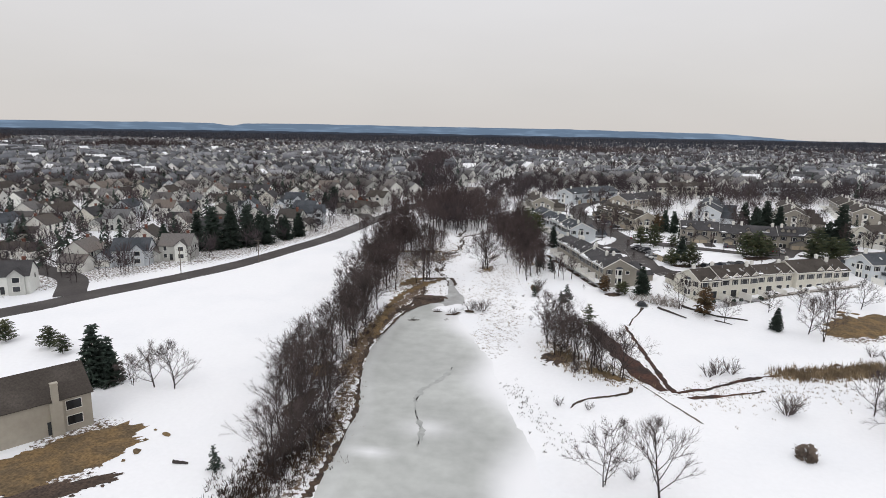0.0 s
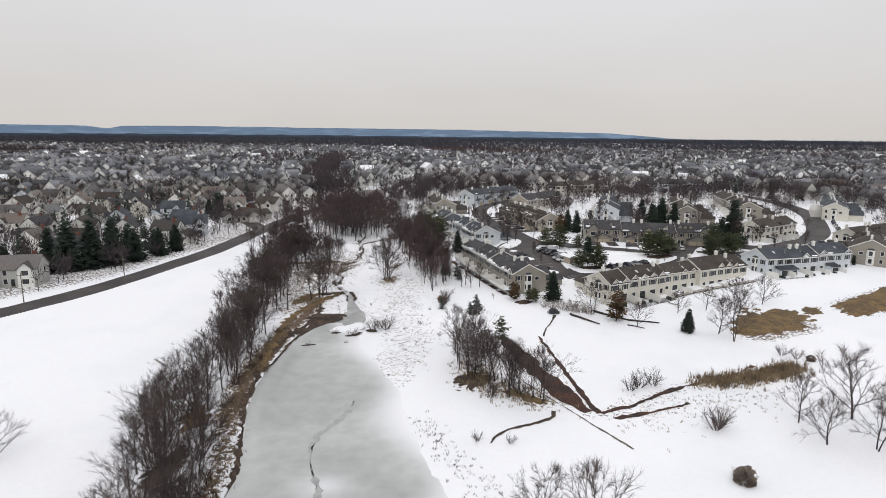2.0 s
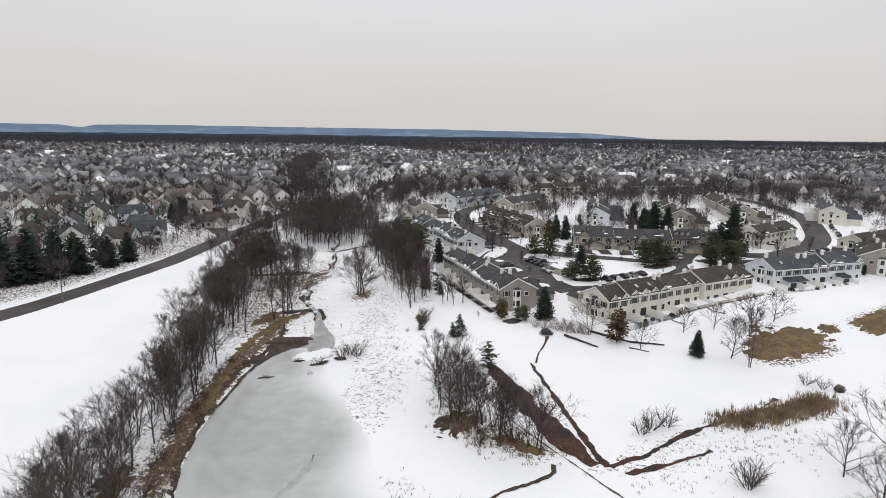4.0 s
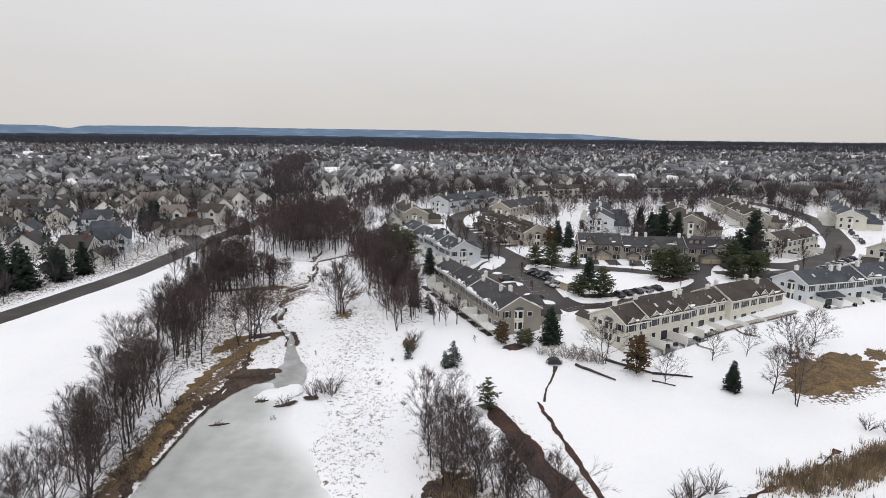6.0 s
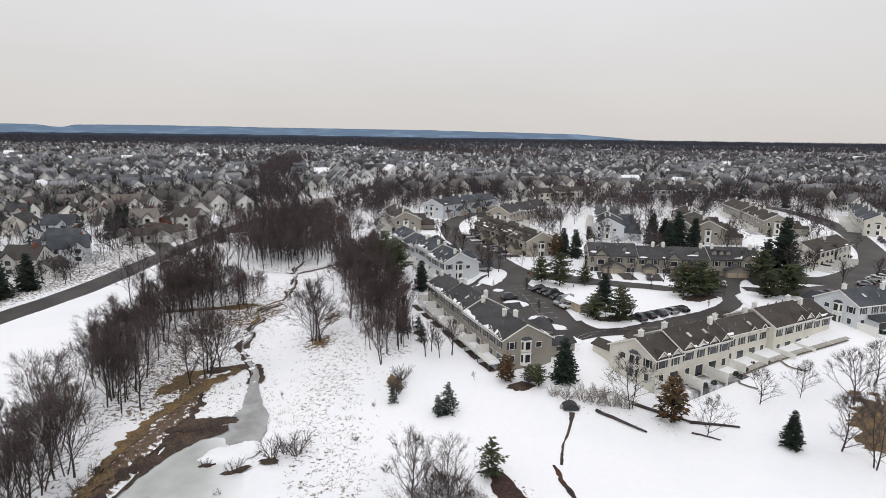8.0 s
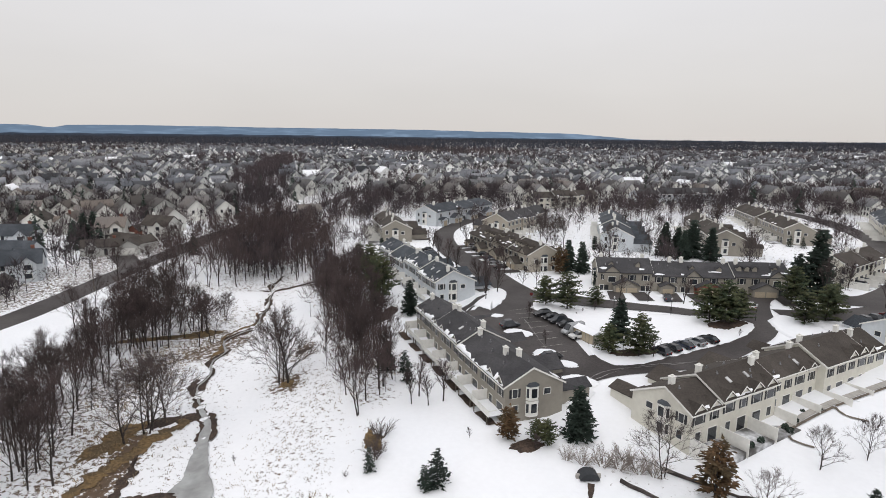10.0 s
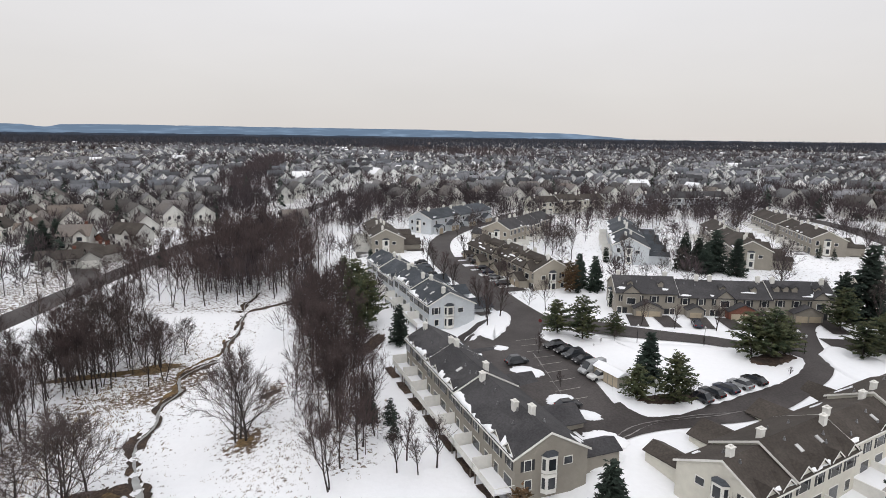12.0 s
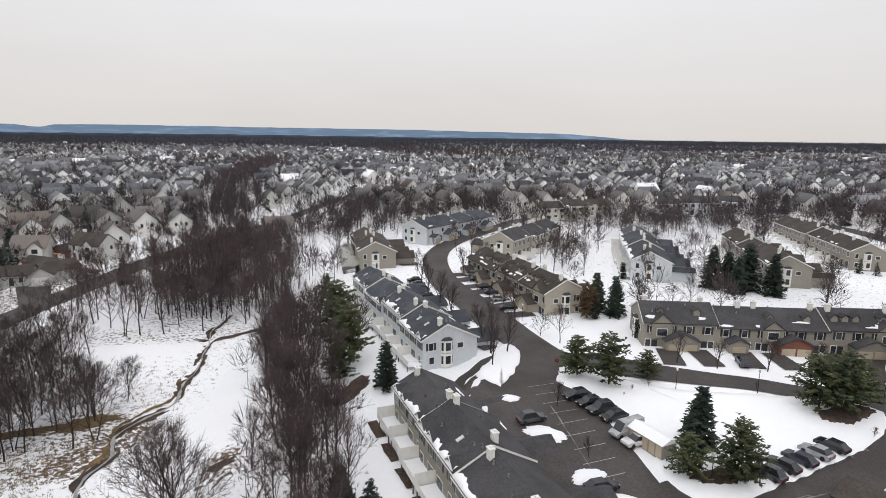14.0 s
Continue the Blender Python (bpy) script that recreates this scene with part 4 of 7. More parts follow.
# the belt between the brook and the rows
thicket(POLE, [(-2.6, 167), (-5, 178), (-7.5, 188), (-11, 205), (-16, 222), (-20, 240)], 5.6, 58, 0.97, 10)
plant(WIDE, -20.4, 178.6, 1.3, pick=0)
plant(WIDE, -19.4, 177.8, 1.25, pick=2)
plant(WIDE, -21.2, 178.0, 1.3, pick=3)
plant(TALL, -20.0, 179.6, 0.82, pick=1)
plant(TALL, -14.5, 189, 0.8, pick=0)
thicket(SHRUB, [(-2, 160), (-3, 152)], 1.2, 5, 1.2, 13)
# the clump east of the pond
thicket(TALL, [(3, 122), (5, 113), (9, 105), (14, 100)], 4.0, 30, 0.86, 14)
thicket(SHRUB, [(3, 116), (9, 103), (16, 99)], 3.4, 12, 0.8, 15)
for x_, y_, s_ in ((10, 61.5, 1.0), (17, 60, 1.0), (57, 92.5, 0.95), (57.5, 85.5, 0.9), (67, 94.5, 1.15), (64, 84, 1.1), (66, 80, 1.15), (-73, 76, 0.8), (-68.5, 76, 0.85), (-64.5, 76, 0.95), (36, 149, 0.95), (45, 141, 0.65), (63, 137, 0.95), (64.5, 132.5, 1.1), (83, 157, 0.8), (58, 150, 0.6), (74, 150, 0.8), (66, 152, 0.6)):
    plant(WIDE, x_, y_, s_)
for x_, y_, s_ in ((14, 64, 0.8), (4, 84.5, 1.0), (35, 106, 1.9), (38, 107, 1.7), (33, 104.5, 1.5), (42.5, 90, 1.35), (43.2, 90.6, 1.2), (71, 124, 1.2), (73, 122, 1.0), (-27.6, 134.4, 0.7), (-23.4, 133, 0.9), (-18.8, 135.3, 1.4), (-17.4, 137, 1.5), (-15.8, 136.4, 1.2), (-32, 126, 0.5), (-3, 132, 0.4), (-8, 140, 0.35), (-6, 150, 0.5), (9, 84, 0.6), (75, 121, 0.6), (-24, 128, 0.5), (-52, 88, 0.7), (-50, 100, 0.7)):
    plant(SHRUB, x_, y_, s_)
for x_, y_, s_ in ((26, 152, 1.0), (28.6, 151.6, 1.2), (30.8, 151, 1.25), (33, 150, 1.2), (35, 149.4, 1.05), (24, 153, 0.8), (32, 152.6, 1.1)):
    plant(PALE, x_, y_, s_)
for x_, y_, s_ in ((2.4, 168.4, 1.35), (5.1, 168.2, 1.4), (7.6, 170, 1.3), (3.6, 171.5, 1.2), (-14, 186, 0.6), (11, 158, 0.8), (-22, 155, 0.6), (20, 155, 0.5), (60, 205, 0.7), (40, 205, 0.55), (43, 206, 0.4), (38, 203, 0.4), (27, 200, 1.8), (20, 222, 1.6), (19, 226, 1.5), (28, 187, 1.3), (19.5, 215.5, 1.3), (68, 190.5, 0.8), (47, 181.5, 0.9)):
    plant(YOUNG, x_, y_, s_)
for x_, y_, s_ in ((33, 211, 0.6), (37, 207, 0.7), (44, 209, 0.68), (39.0, 183.0, 0.76), (44.2, 181.6, 0.95), (68.5, 197, 1.05), (72, 198.4, 0.9), (65.4, 198, 0.8), (-6.5, 214, 1.05), (-9, 229, 1.25), (-5.5, 221, 1.15), (-10, 245, 1.3), (-15, 262, 0.8), (-114, 89, 0.6), (-102, 88, 0.75), (-97, 86, 0.55), (85.5, 197, 0.8), (91.5, 199, 0.95), (97, 205, 0.95), (92, 212, 0.95), (20.5, 157, 0.5), (22, 156, 0.42)):
    plant(PINES, x_, y_, s_)
for x_, y_, s_ in ((-80, 75, 1.0), (-77.5, 76, 0.75), (56, 138, 0.62), (27, 158, 0.78), (-2.4, 181.5, 0.72), (1.5, 213, 0.75), (42.6, 189, 0.95), (-124, 186, 1.35), (-119, 190, 1.4), (-114, 195, 1.4), (-110, 201, 1.4), (-128, 181, 1.0), (-115, 206, 1.4), (-106, 210, 1.35), (-122, 197, 1.4), (-118, 202, 1.35), (-104, 218, 1.3), (-131, 187, 1.1), (-110, 214, 1.15), (-136, 175, 1.0), (47, 247, 1.0), (50, 243, 0.9), (102, 218, 1.3), (99, 222, 1.25), (-121, 303, 1.3), (-125, 318, 1.3), (-128, 308, 1.1), (-118, 420, 0.8), (-110, 430, 0.85), (-106, 470, 0.8), (-114, 440, 0.85), (-140, 429, 0.7), (-103, 452, 0.85), (-75, 286, 0.9), (83, 266, 1.1), (87, 261, 1.15), (91, 264, 1.15), (95, 259, 1.0), (89, 269, 1.2), (-146, 158, 0.6)):
    plant(SPRUCES, x_, y_, s_)
for x_, y_, s_ in ((-43, 54, 0.55), (-3, 151, 0.9), (6, 148, 0.9), (1.6, 177, 1.0), (4.5, 147, 0.7), (1, 182, 0.8), (135, 282, 1.2), (138, 279, 1.0), (-2, 300, 1.0)):
    plant(FIRS, x_, y_, s_)
for x_, y_, s_ in ((45, 241, 0.9), (50, 229, 0.8), (63, 275, 0.9), (-9, 277, 0.9), (128, 190, 0.7)):
    plant(CEDAR, x_, y_, s_)
woodland("yard_wood", WIDE, ((-136, 168), (-146, 178), (-103, 232), (-100, 244), (-97, 262), (-152, 140), (-150, 165), (-96, 276), (52, 292), (55, 300), (49, 286), (58, 308), (47, 300), (80, 270), (82, 284), (96, 268), (100, 284), (112, 262), (128, 296), (56, 322), (50, 332), (66, 336), (86, 336), (98, 340), (110, 350), (128, 356), (84, 355), (72, 352), (140, 372), (92, 376), (20, 344), (8, 350), (0, 338), (-12, 300), (-16, 288), (-18, 312), (-10, 332), (-20, 345), (165, 300), (172, 320), (190, 300), (160, 225), (150, 215), (140, 205)), 1.0, "leafless shade trees among the houses and rows", 41)
for x_, y_, s_ in ((27.5, 240, 1.2), (26, 248, 1.1), (24, 256, 1.2), (22, 264, 1.1), (21, 272, 1.2), (20, 280, 1.1), (14, 240, 1.1), (12, 250, 1.2), (9.5, 260, 1.1), (8, 270, 1.2), (7, 280, 1.1), (7, 292, 1.2), (8, 302, 1.2), (13, 318, 1.1), (20, 240, 1.1), (23, 222, 1.1), (52, 216, 0.8), (58, 213.5, 0.8), (66, 212, 0.9), (73, 210, 0.8), (100, 230, 1.0), (116, 226, 1.0), (128, 234, 1.0), (140, 248, 1.0), (112, 208, 1.0), (126, 214, 1.0)):
    plant(YOUNG, x_, y_, s_ * 1.25)
plant(RUSTY, 41, 145, 1.35, pick=0)
plant(RUSTY, 16.5, 157.5, 0.7, pick=0)
plant(RUSTY, 43.5, 242, 0.9, pick=0)
plant(RUSTY, 11, 131, 1.0, pick=1)


wood_rng = random.Random(77)
# the wood between the avenue and the rows, thick enough to hide the road
north = []
for k_ in range(420):
    x_, y_ = wood_rng.uniform(-84, -20), wood_rng.uniform(238, 345)
    west, east = np.interp(y_, [238, 265, 300, 332, 345], [-78, -78, -74, -69, -66]), np.interp(y_, [238, 258, 280, 310, 345], [-36, -24, -24, -34, -44])
    edge = np.interp(x_, [-84, -67, -52, -39, -30, -20], [248, 252, 243, 249, 253, 260])
    if west < x_ < east and y_ > edge and abs(x_ + 37) > 2.2 and all((x_ - a) ** 2 + (y_ - b) ** 2 > 8 for a, b in north):
        north.append((x_, y_))
courtyard = [(52, 247), (58, 250), (65, 248), (71, 252), (77, 249), (101, 247), (105, 253), (48, 270), (53, 278), (50, 290), (55, 300), (50, 299), (57, 306), (60, 313), (46, 284), (81, 276), (79, 262), (77, 288), (97, 278), (99, 288), (119, 292), (31, 231), (34, 227), (101, 213), (105, 217), (112, 223), (122, 246), (134, 256), (82, 300), (84, 312), (120, 306), (124, 318), (24, 300), (20, 310), (62, 330), (70, 338), (90, 330), (104, 336), (132, 330), (140, 262), (152, 258), (64, 262), (28, 262), (30, 274), (27, 286)]
woodland("court_wood", WIDE + POLE[:2], courtyard, 0.85, "leafless shade trees among the rows", 43)
meadow = [(wood_rng.gauss(-56, 6), wood_rng.gauss(206, 9)) for k_ in range(26)] + [(wood_rng.gauss(-70, 5), wood_rng.gauss(232, 8)) for k_ in range(14)]
woodland("meadow_wood", TALL[:3] + POLE[:2], meadow, 0.85, "leafless thicket at the edge of the snowy meadow", 44)
woodland("avenue_wood", TALL + POLE, north[:175], 0.95, "leafless wood between the avenue and the brook", 42)


# ---- house building ----
_shared = {}


def shared(key, make):
    if key not in _shared:
        _shared[key] = make()
    return _shared[key]


def window_meshes(w, h):
    """Frame and pane of a window that looks towards -y, centred on its sill."""
    def frame_mesh():
        return Shape().box(-w / 2 - 0.1, w / 2 + 0.1, -0.06, 0.05, -0.1, h + 0.1).mesh("window_frame", WHITE)

    def pane_mesh():
        return Shape().box(-w / 2, w / 2, -0.075, 0.02, 0, h).mesh("pane", GLASS)

    return shared(("frame", w, h), frame_mesh), shared(("pane", w, h), pane_mesh)


def add_window(parent, x, y, z, w=0.95, h=1.4, turn=0.0, shutters=False, name="window"):
    fr, pn = window_meshes(w, h)
    win = part(name, fr, None, parent, at=pose(x, y, z, 0, 0, turn))
    part("pane", pn, None, win)
    if shutters:
        me = shared(("shutter", h), lambda: Shape().box(-0.2, 0.2, -0.06, 0.03, -0.04, h + 0.04).mesh("shutter", SHUTTER))
        for s in (-1, 1):
            part("shutter", me, None, win, at=pose(s * (w / 2 + 0.31), 0, 0))
    return win


def roof_slab(s, y0, z0, y1, z1, x0, x1, thick=0.16):
    """One sloping plane of a roof with its thickness."""
    s.prism([(y0, z0), (y1, z1), (y1, z1 + thick), (y0, z0 + thick)], x0, x1)


def gable_shape(w, rise, depth, over=0.3, thick=0.14):
    """A small gabled roof whose ridge runs along y, from 0 to depth, with its eaves at z 0."""
    s = Shape()
    for sg in (-1, 1):
        s.prism([(sg * (w / 2 + over), -over * rise / (w / 2)), (0, rise), (0, rise + thick), (sg * (w / 2 + over), thick - over * rise / (w / 2))], -over, depth, "y")
    return s


def roof_snow(seed, w, d):
    """A ragged flat lump of snow, lying in its own plane."""
    rng = random.Random(seed)
    s = Shape()
    out = []
    n = 12
    for k in range(n):
        a = 6.2832 * k / n
        r = rng.uniform(0.6, 1.15)
        out.append((w / 2 * r * math.cos(a), d / 2 * r * math.sin(a)))
    s.prism(out, 0, 0.09, "z")
    return s


def garage(parent, x, y, w, depth, wall, roof, doors, brick=False, label=""):
    """A garage that stands out from a row, with its gabled roof and doors."""
    g = part("garage", Shape().box(-w / 2, w / 2, -0.5, depth, -1.5, 2.7).prism([(-w / 2, 2.7), (w / 2, 2.7), (0, 2.7 + w * 0.24)], -0.4, depth, "y"), BRICK if brick else wall, parent, "red brick garage" if brick else "", pose(x, y, 0))
    part("garage_roof", gable_shape(w, w * 0.24, depth + 0.6, 0.3).mesh("garage_roof", roof), None, g, at=pose(0, -0.3, 2.72))
    for k in range(doors):
        dx = (k - (doors - 1) / 2) * 2.75
        me = shared("garage_door", lambda: Shape().box(-1.2, 1.2, -0.02, 0.06, 0, 0.5).box(-1.2, 1.2, -0.02, 0.06, 0.52, 1.02).box(-1.2, 1.2, -0.02, 0.06, 1.04, 1.54).box(-1.2, 1.2, -0.02, 0.06, 1.56, 2.1).mesh("garage_door", GARAGE))
        part("garage_door", me, None, g, at=pose(dx, depth, 0.02))
    return g


def townhouse_row(x, y, yaw, units, wall, roof, label, back="patio", drive=0.0, depth=10.5, ridge=4.6, eave=5.3, top=7.7, eave2=4.8, unit=6.5, full=True, seed=0, base=None, snow=6, dormers=False, garages=True, steps=True, brick=0, plan=None):
    """A row of joined two-storey houses; plan: the blocks in turn, each with its houses, its step up and its step back. Its back faces -y; x runs along it; the garages stand at y = depth."""
    rng = random.Random(seed)
    m = pose(0, 0, 0, 0, 0, yaw)
    length = units * unit
    if base is None:
        cs = [Vector((x, y, 0)) + m @ Vector((a, b, 0)) for a in (0, length / 2, length) for b in (0, depth)]
        hs = [float(height(c.x, c.y)) for c in cs]
        base = 0.65 * min(hs) + 0.35 * sum(hs) / len(hs)
    row = thing("townhouse_row", Matrix.Translation((x, y, base)) @ m, label, "townhouses", "rows of townhouses")
    u = block = 0
    slope0, slope1 = (top - eave) / ridge, (top - eave2) / (depth - ridge)
    while u < units:
        n = min(rng.choice((2, 2, 3)), units - u)
        if units - u - n == 1:
            n += 1
        a, b = u * unit, (u + n) * unit
        dz = rng.choice((0.0, 0.35, 0.6)) if steps else 0.0
        dy = rng.choice((0.0, -0.5, 0.4)) if steps and 0 < u < units - n else 0.0
        if plan:
            n, dz, dy = plan[block]
            block += 1
            b = (u + n) * unit
        part("wall", Shape().prism([(dy, -2.5), (depth, -2.5), (depth, eave2 + dz), (ridge, top + dz - 0.05), (dy, eave + dz + (0 if dy >= 0 else dy * slope0))], a + 0.01, b - 0.01), wall, row)
        s = Shape()
        over = 0.4
        z0 = eave + dz - (over - dy) * slope0
        roof_slab(s, dy - over, eave + dz + (dy - over) * slope0, ridge + 0.01, top + dz, a - 0.2, b + 0.2)
        roof_slab(s, depth + over, eave2 + dz - over * slope1, ridge - 0.01, top + dz, a - 0.2, b + 0.2)
        rf = part("roof", s, roof, row)
        tr = Shape().box(a - 0.2, b + 0.2, dy - over - 0.06, dy - over, eave + dz + (dy - over) * slope0 - 0.06, eave + dz + (dy - over) * slope0 + 0.15)
        part("gutter", tr, WHITE, rf, "white gutter board")
        for e in (a - 0.24, b + 0.2):
            t = Shape()
            t.prism([(dy - over, eave + dz + (dy - over) * slope0 - 0.12), (ridge, top + dz - 0.12), (depth + over, eave2 + dz - over * slope1 - 0.12), (depth + over, eave2 + dz - over * slope1 + 0.17), (ridge, top + dz + 0.17), (dy - over, eave + dz + (dy - over) * slope0 + 0.17)], e, e + 0.04)
            part("barge_board", t, WHITE, rf, "white barge board")
        for k in range(n):
            cx = a + (k + 0.5) * unit
            side = 1 if k % 2 else -1
            # chimney, vents and skylight
            cy = ridge + rng.choice((-0.9, 0.2, 0.8))
            part("chimney", Shape().box(-0.42, 0.42, -0.32, 0.32, -1.2, 1.25).box(-0.5, 0.5, -0.4, 0.4, 1.25, 1.37).box(-0.2, 0.2, -0.14, 0.14, 1.37, 1.6), WHITE, rf, "white boxed chimney", pose(cx + side * 1.9, cy, top + dz - abs(cy - ridge) * 0.5))
            for j in range(rng.choice((2, 3)) if full else 0):
                vx, vy = cx + rng.uniform(-2.6, 2.6), rng.choice((ridge - rng.uniform(0.8, 3), ridge + rng.uniform(0.8, 3)))
                vz = top + dz - (ridge - vy) * slope0 if vy < ridge else top + dz - (vy - ridge) * slope1
                part("roof_vent", shared("vent", lambda: Shape().tube((0, 0, 0), (0, 0, 0.5), 0.09, 0.09, 6).box(-0.16, 0.16, -0.16, 0.16, 0.0, 0.24, 0.05).mesh("roof_vent", METAL)), None, rf, at=pose(vx, vy, vz + 0.12))
            if full and rng.random() < 0.4:
                vy = ridge - 2.2
                part("skylight", shared("skylight", lambda: Shape().box(-0.3, 0.3, -0.55, 0.55, 0, 0.12, 0.03).mesh("skylight", LAMP_CLEAR)), None, rf, at=pose(cx - side * 1.2, vy, top + dz - 2.2 * slope0 + 0.15, math.degrees(math.atan(slope0)), 0, 0))
            # back of the house
            for wx in (-1.7, 1.7) if full else (-1.6, 1.6):
                add_window(row, cx + wx, dy, 3.45 + dz * 0.5, 1.7 if rng.random() < 0.6 else 0.95, 1.35, 0, full)
            add_window(row, cx - side * 1.5, dy, 0.15, 1.9, 2.05, 0, False, "patio_door")
            add_window(row, cx + side * 1.7, dy, 0.8, 1.0, 1.35, 0, False)
            # front of the house
            for wx in (-1.7, 1.7) if full else (0.0,):
                add_window(row, cx + wx, depth, min(3.3, eave2 - 1.6) + dz * 0.5, 0.95, 1.3, 180, full and eave2 >= 5)
            if eave2 >= 5:
                add_window(row, cx + side * 2.4, depth, 0.9, 0.9, 1.3, 180)
                part("door", shared("front_door", lambda: Shape().box(-0.5, 0.5, -0.03, 0.07, 0, 2.1).mesh("door", SHUTTER)), None, row, "dark front door", pose(cx + side * 1.2, depth, 0.05))
            if garages and k % 2 == 0:
                garage(row, cx + (unit / 2 if k + 1 < n else 0), depth, 6.0 if k + 1 < n else 3.4, 2.4 if eave2 >= 5 else 6.0, wall, roof, 2 if k + 1 < n else 1, brick and (u + k) // 2 % 2 == 1)
            if back == "patio":
                part("partition", shared("partition", lambda: Shape().box(-0.06, 0.06, -4.6, 0.0, -1.5, 1.75).box(-0.09, 0.09, -4.65, 0.0, 1.75, 1.82).mesh("partition", WHITE)), None, row, "white board partition between the patios", pose(a + k * unit + (0.05 if k or u else 0.2), dy, 0))
                part("patio", shared("patio", lambda: Shape().box(-unit / 2 + 0.2, unit / 2 - 0.2, -4.5, 0.0, -1.6, 0.02, 0.02).mesh("patio", PAVING)), None, row, "dark paved patio with shadow toned in and patches of snow", pose(cx, dy, 0))
                for j in range(2 if full else 0):
                    part("patio_shrub", shared("patio_shrub", lambda: small_bush(77)), None, row, "dark clipped shrub", pose(cx + rng.uniform(-2.3, 2.3), dy - rng.uniform(2.6, 4.2), 0, 0, 0, rng.uniform(0, 360)))
                if rng.random() < 0.25 and full:
                    sun_r = part("sunroom", Shape().box(-1.6, 1.6, -2.2, 0, -1, 2.2), wall, row, "", pose(cx - side * 1.5, dy, 0))
                    part("sunroom_roof", Shape().prism([(-2.5, 2.1), (0.02, 2.9), (0.02, 3.05), (-2.5, 2.25)], -1.8, 1.8), roof, sun_r)
                    add_window(sun_r, 0, -2.2, 0.3, 2.2, 1.6, 0)
            elif back == "deck":
                dk = part("deck", shared("deck", lambda: Shape().box(-unit / 2 + 0.35, unit / 2 - 0.35, -2.5, 0, 0.75, 0.95).mesh("deck", SNOW)), None, row, "snow-covered raised deck", pose(cx, dy, 0))
                part("railing", shared("railing", railing_mesh), None, dk, "white board railing")
                for j in (-1, 1):
                    part("post", shared("post", lambda: Shape().box(-0.07, 0.07, -2.65, -2.5, -2.5, 0.76).mesh("post", TIMBER)), None, dk, at=pose(j * 2.4, 0, 0))
                part("screen", shared("screen", lambda: Shape().box(-0.05, 0.05, -2.7, 0, 0.8, 2.6).mesh("screen", WHITE)), None, dk, "white privacy screen", pose(-unit / 2 + 0.1, 0, 0))
            # gabled wall dormers that break the eaves
            if full and rng.random() < 0.55:
                for wx in (-1.7, 1.7) if rng.random() < 0.5 else (side * 1.7,):
                    dm = part("dormer", Shape().box(-1.15, 1.15, -0.05, 1.6, -0.9, 0.15).prism([(-1.15, 0.15), (1.15, 0.15), (0, 1.05)], -0.05, 2.0, "y"), wall, row, "small white-trimmed gable", pose(cx + wx, dy, eave + dz))
                    part("dormer_roof", shared(("dormer_roof", roof.name), lambda: gable_shape(2.3, 0.92, 2.6, 0.18).mesh("dormer_roof", roof)), None, dm, at=pose(0, -0.05, 0.16))
                    part("dormer_trim", shared("dormer_trim", lambda: Shape().prism([(-1.35, -0.1), (0, 1.0), (1.35, -0.1), (1.35, 0.1), (0, 1.2), (-1.35, 0.1)], -0.27, -0.23, "y").mesh("dormer_trim", WHITE)), None, dm, "white trim", pose(0, -0.05, 0.12))
            if dormers and k < 2:
                for j in (-1, 0, 1) if (u + k) % 3 == 1 else (0,):
                    vy = depth - 1.7
                    vz = top + dz - (vy - ridge) * slope1
                    dm = part("dormer", Shape().box(-0.55, 0.55, -1.4, 0, -0.4, 1.0).prism([(-0.55, 1.0), (0.55, 1.0), (0, 1.5)], -1.4, 0, "y"), wall, rf, "small roof dormer", pose(cx + j * 1.9, vy, vz))
                    part("dormer_roof", gable_shape(1.1, 0.5, 1.8, 0.14).mesh("dormer_roof", roof), None, dm, at=pose(0, -1.6, 1.02))
                if (u + k) % 3 == 0:
                    bay = part("front_gable", Shape().box(-1.9, 1.9, -1.0, 0.35, 2.6, eave2 + dz).prism([(-1.9, eave2 + dz), (1.9, eave2 + dz), (0, eave2 + dz + 1.6)], -1.0, 0.35, "y"), wall, row, "gabled bay above the garage", pose(cx, depth, 0))
                    part("bay_roof", gable_shape(3.8, 1.6, 4.0, 0.2).mesh("bay_roof", roof), None, bay, at=pose(0, -3.4, eave2 + dz + 0.02))
                    add_window(bay, 0, 0.35, 3.1, 1.8, 1.3, 180)
        if snow >= 9:
            part("eave_snow", eave_snow(b - a, seed * 7 + u), None, rf, "ragged band of old snow along the eaves", pose(a, dy - over + 0.1, eave + dz + (dy - over + 0.1) * slope0 + 0.16, math.degrees(math.atan(slope0)), 0, 0))
        for j in range((3 if snow >= 9 else snow) if full else 2):
            sx = rng.uniform(a + 0.6, b - 0.6)
            up_ = rng.random() < (0.15 if dormers else 0.6)
            yy = dy - over + rng.uniform(0.35, 0.7) if up_ else depth + over - rng.uniform(0.5, 2.0)
            zz = top + dz - (ridge - yy) * slope0 if yy < ridge else top + dz - (yy - ridge) * slope1
            part("snow_lump", shared(("lump", j % 4), lambda: roof_snow(j, (2.4, 1.5, 3.2, 1.0)[j % 4], (0.7, 0.9, 0.6, 0.7)[j % 4]).mesh("snow_lump", SNOW)), None, rf, "lump of old snow", pose(sx, yy, zz + 0.165, math.degrees(math.atan(slope0)) if up_ else -math.degrees(math.atan(slope1)), 0, 0))
        u += n
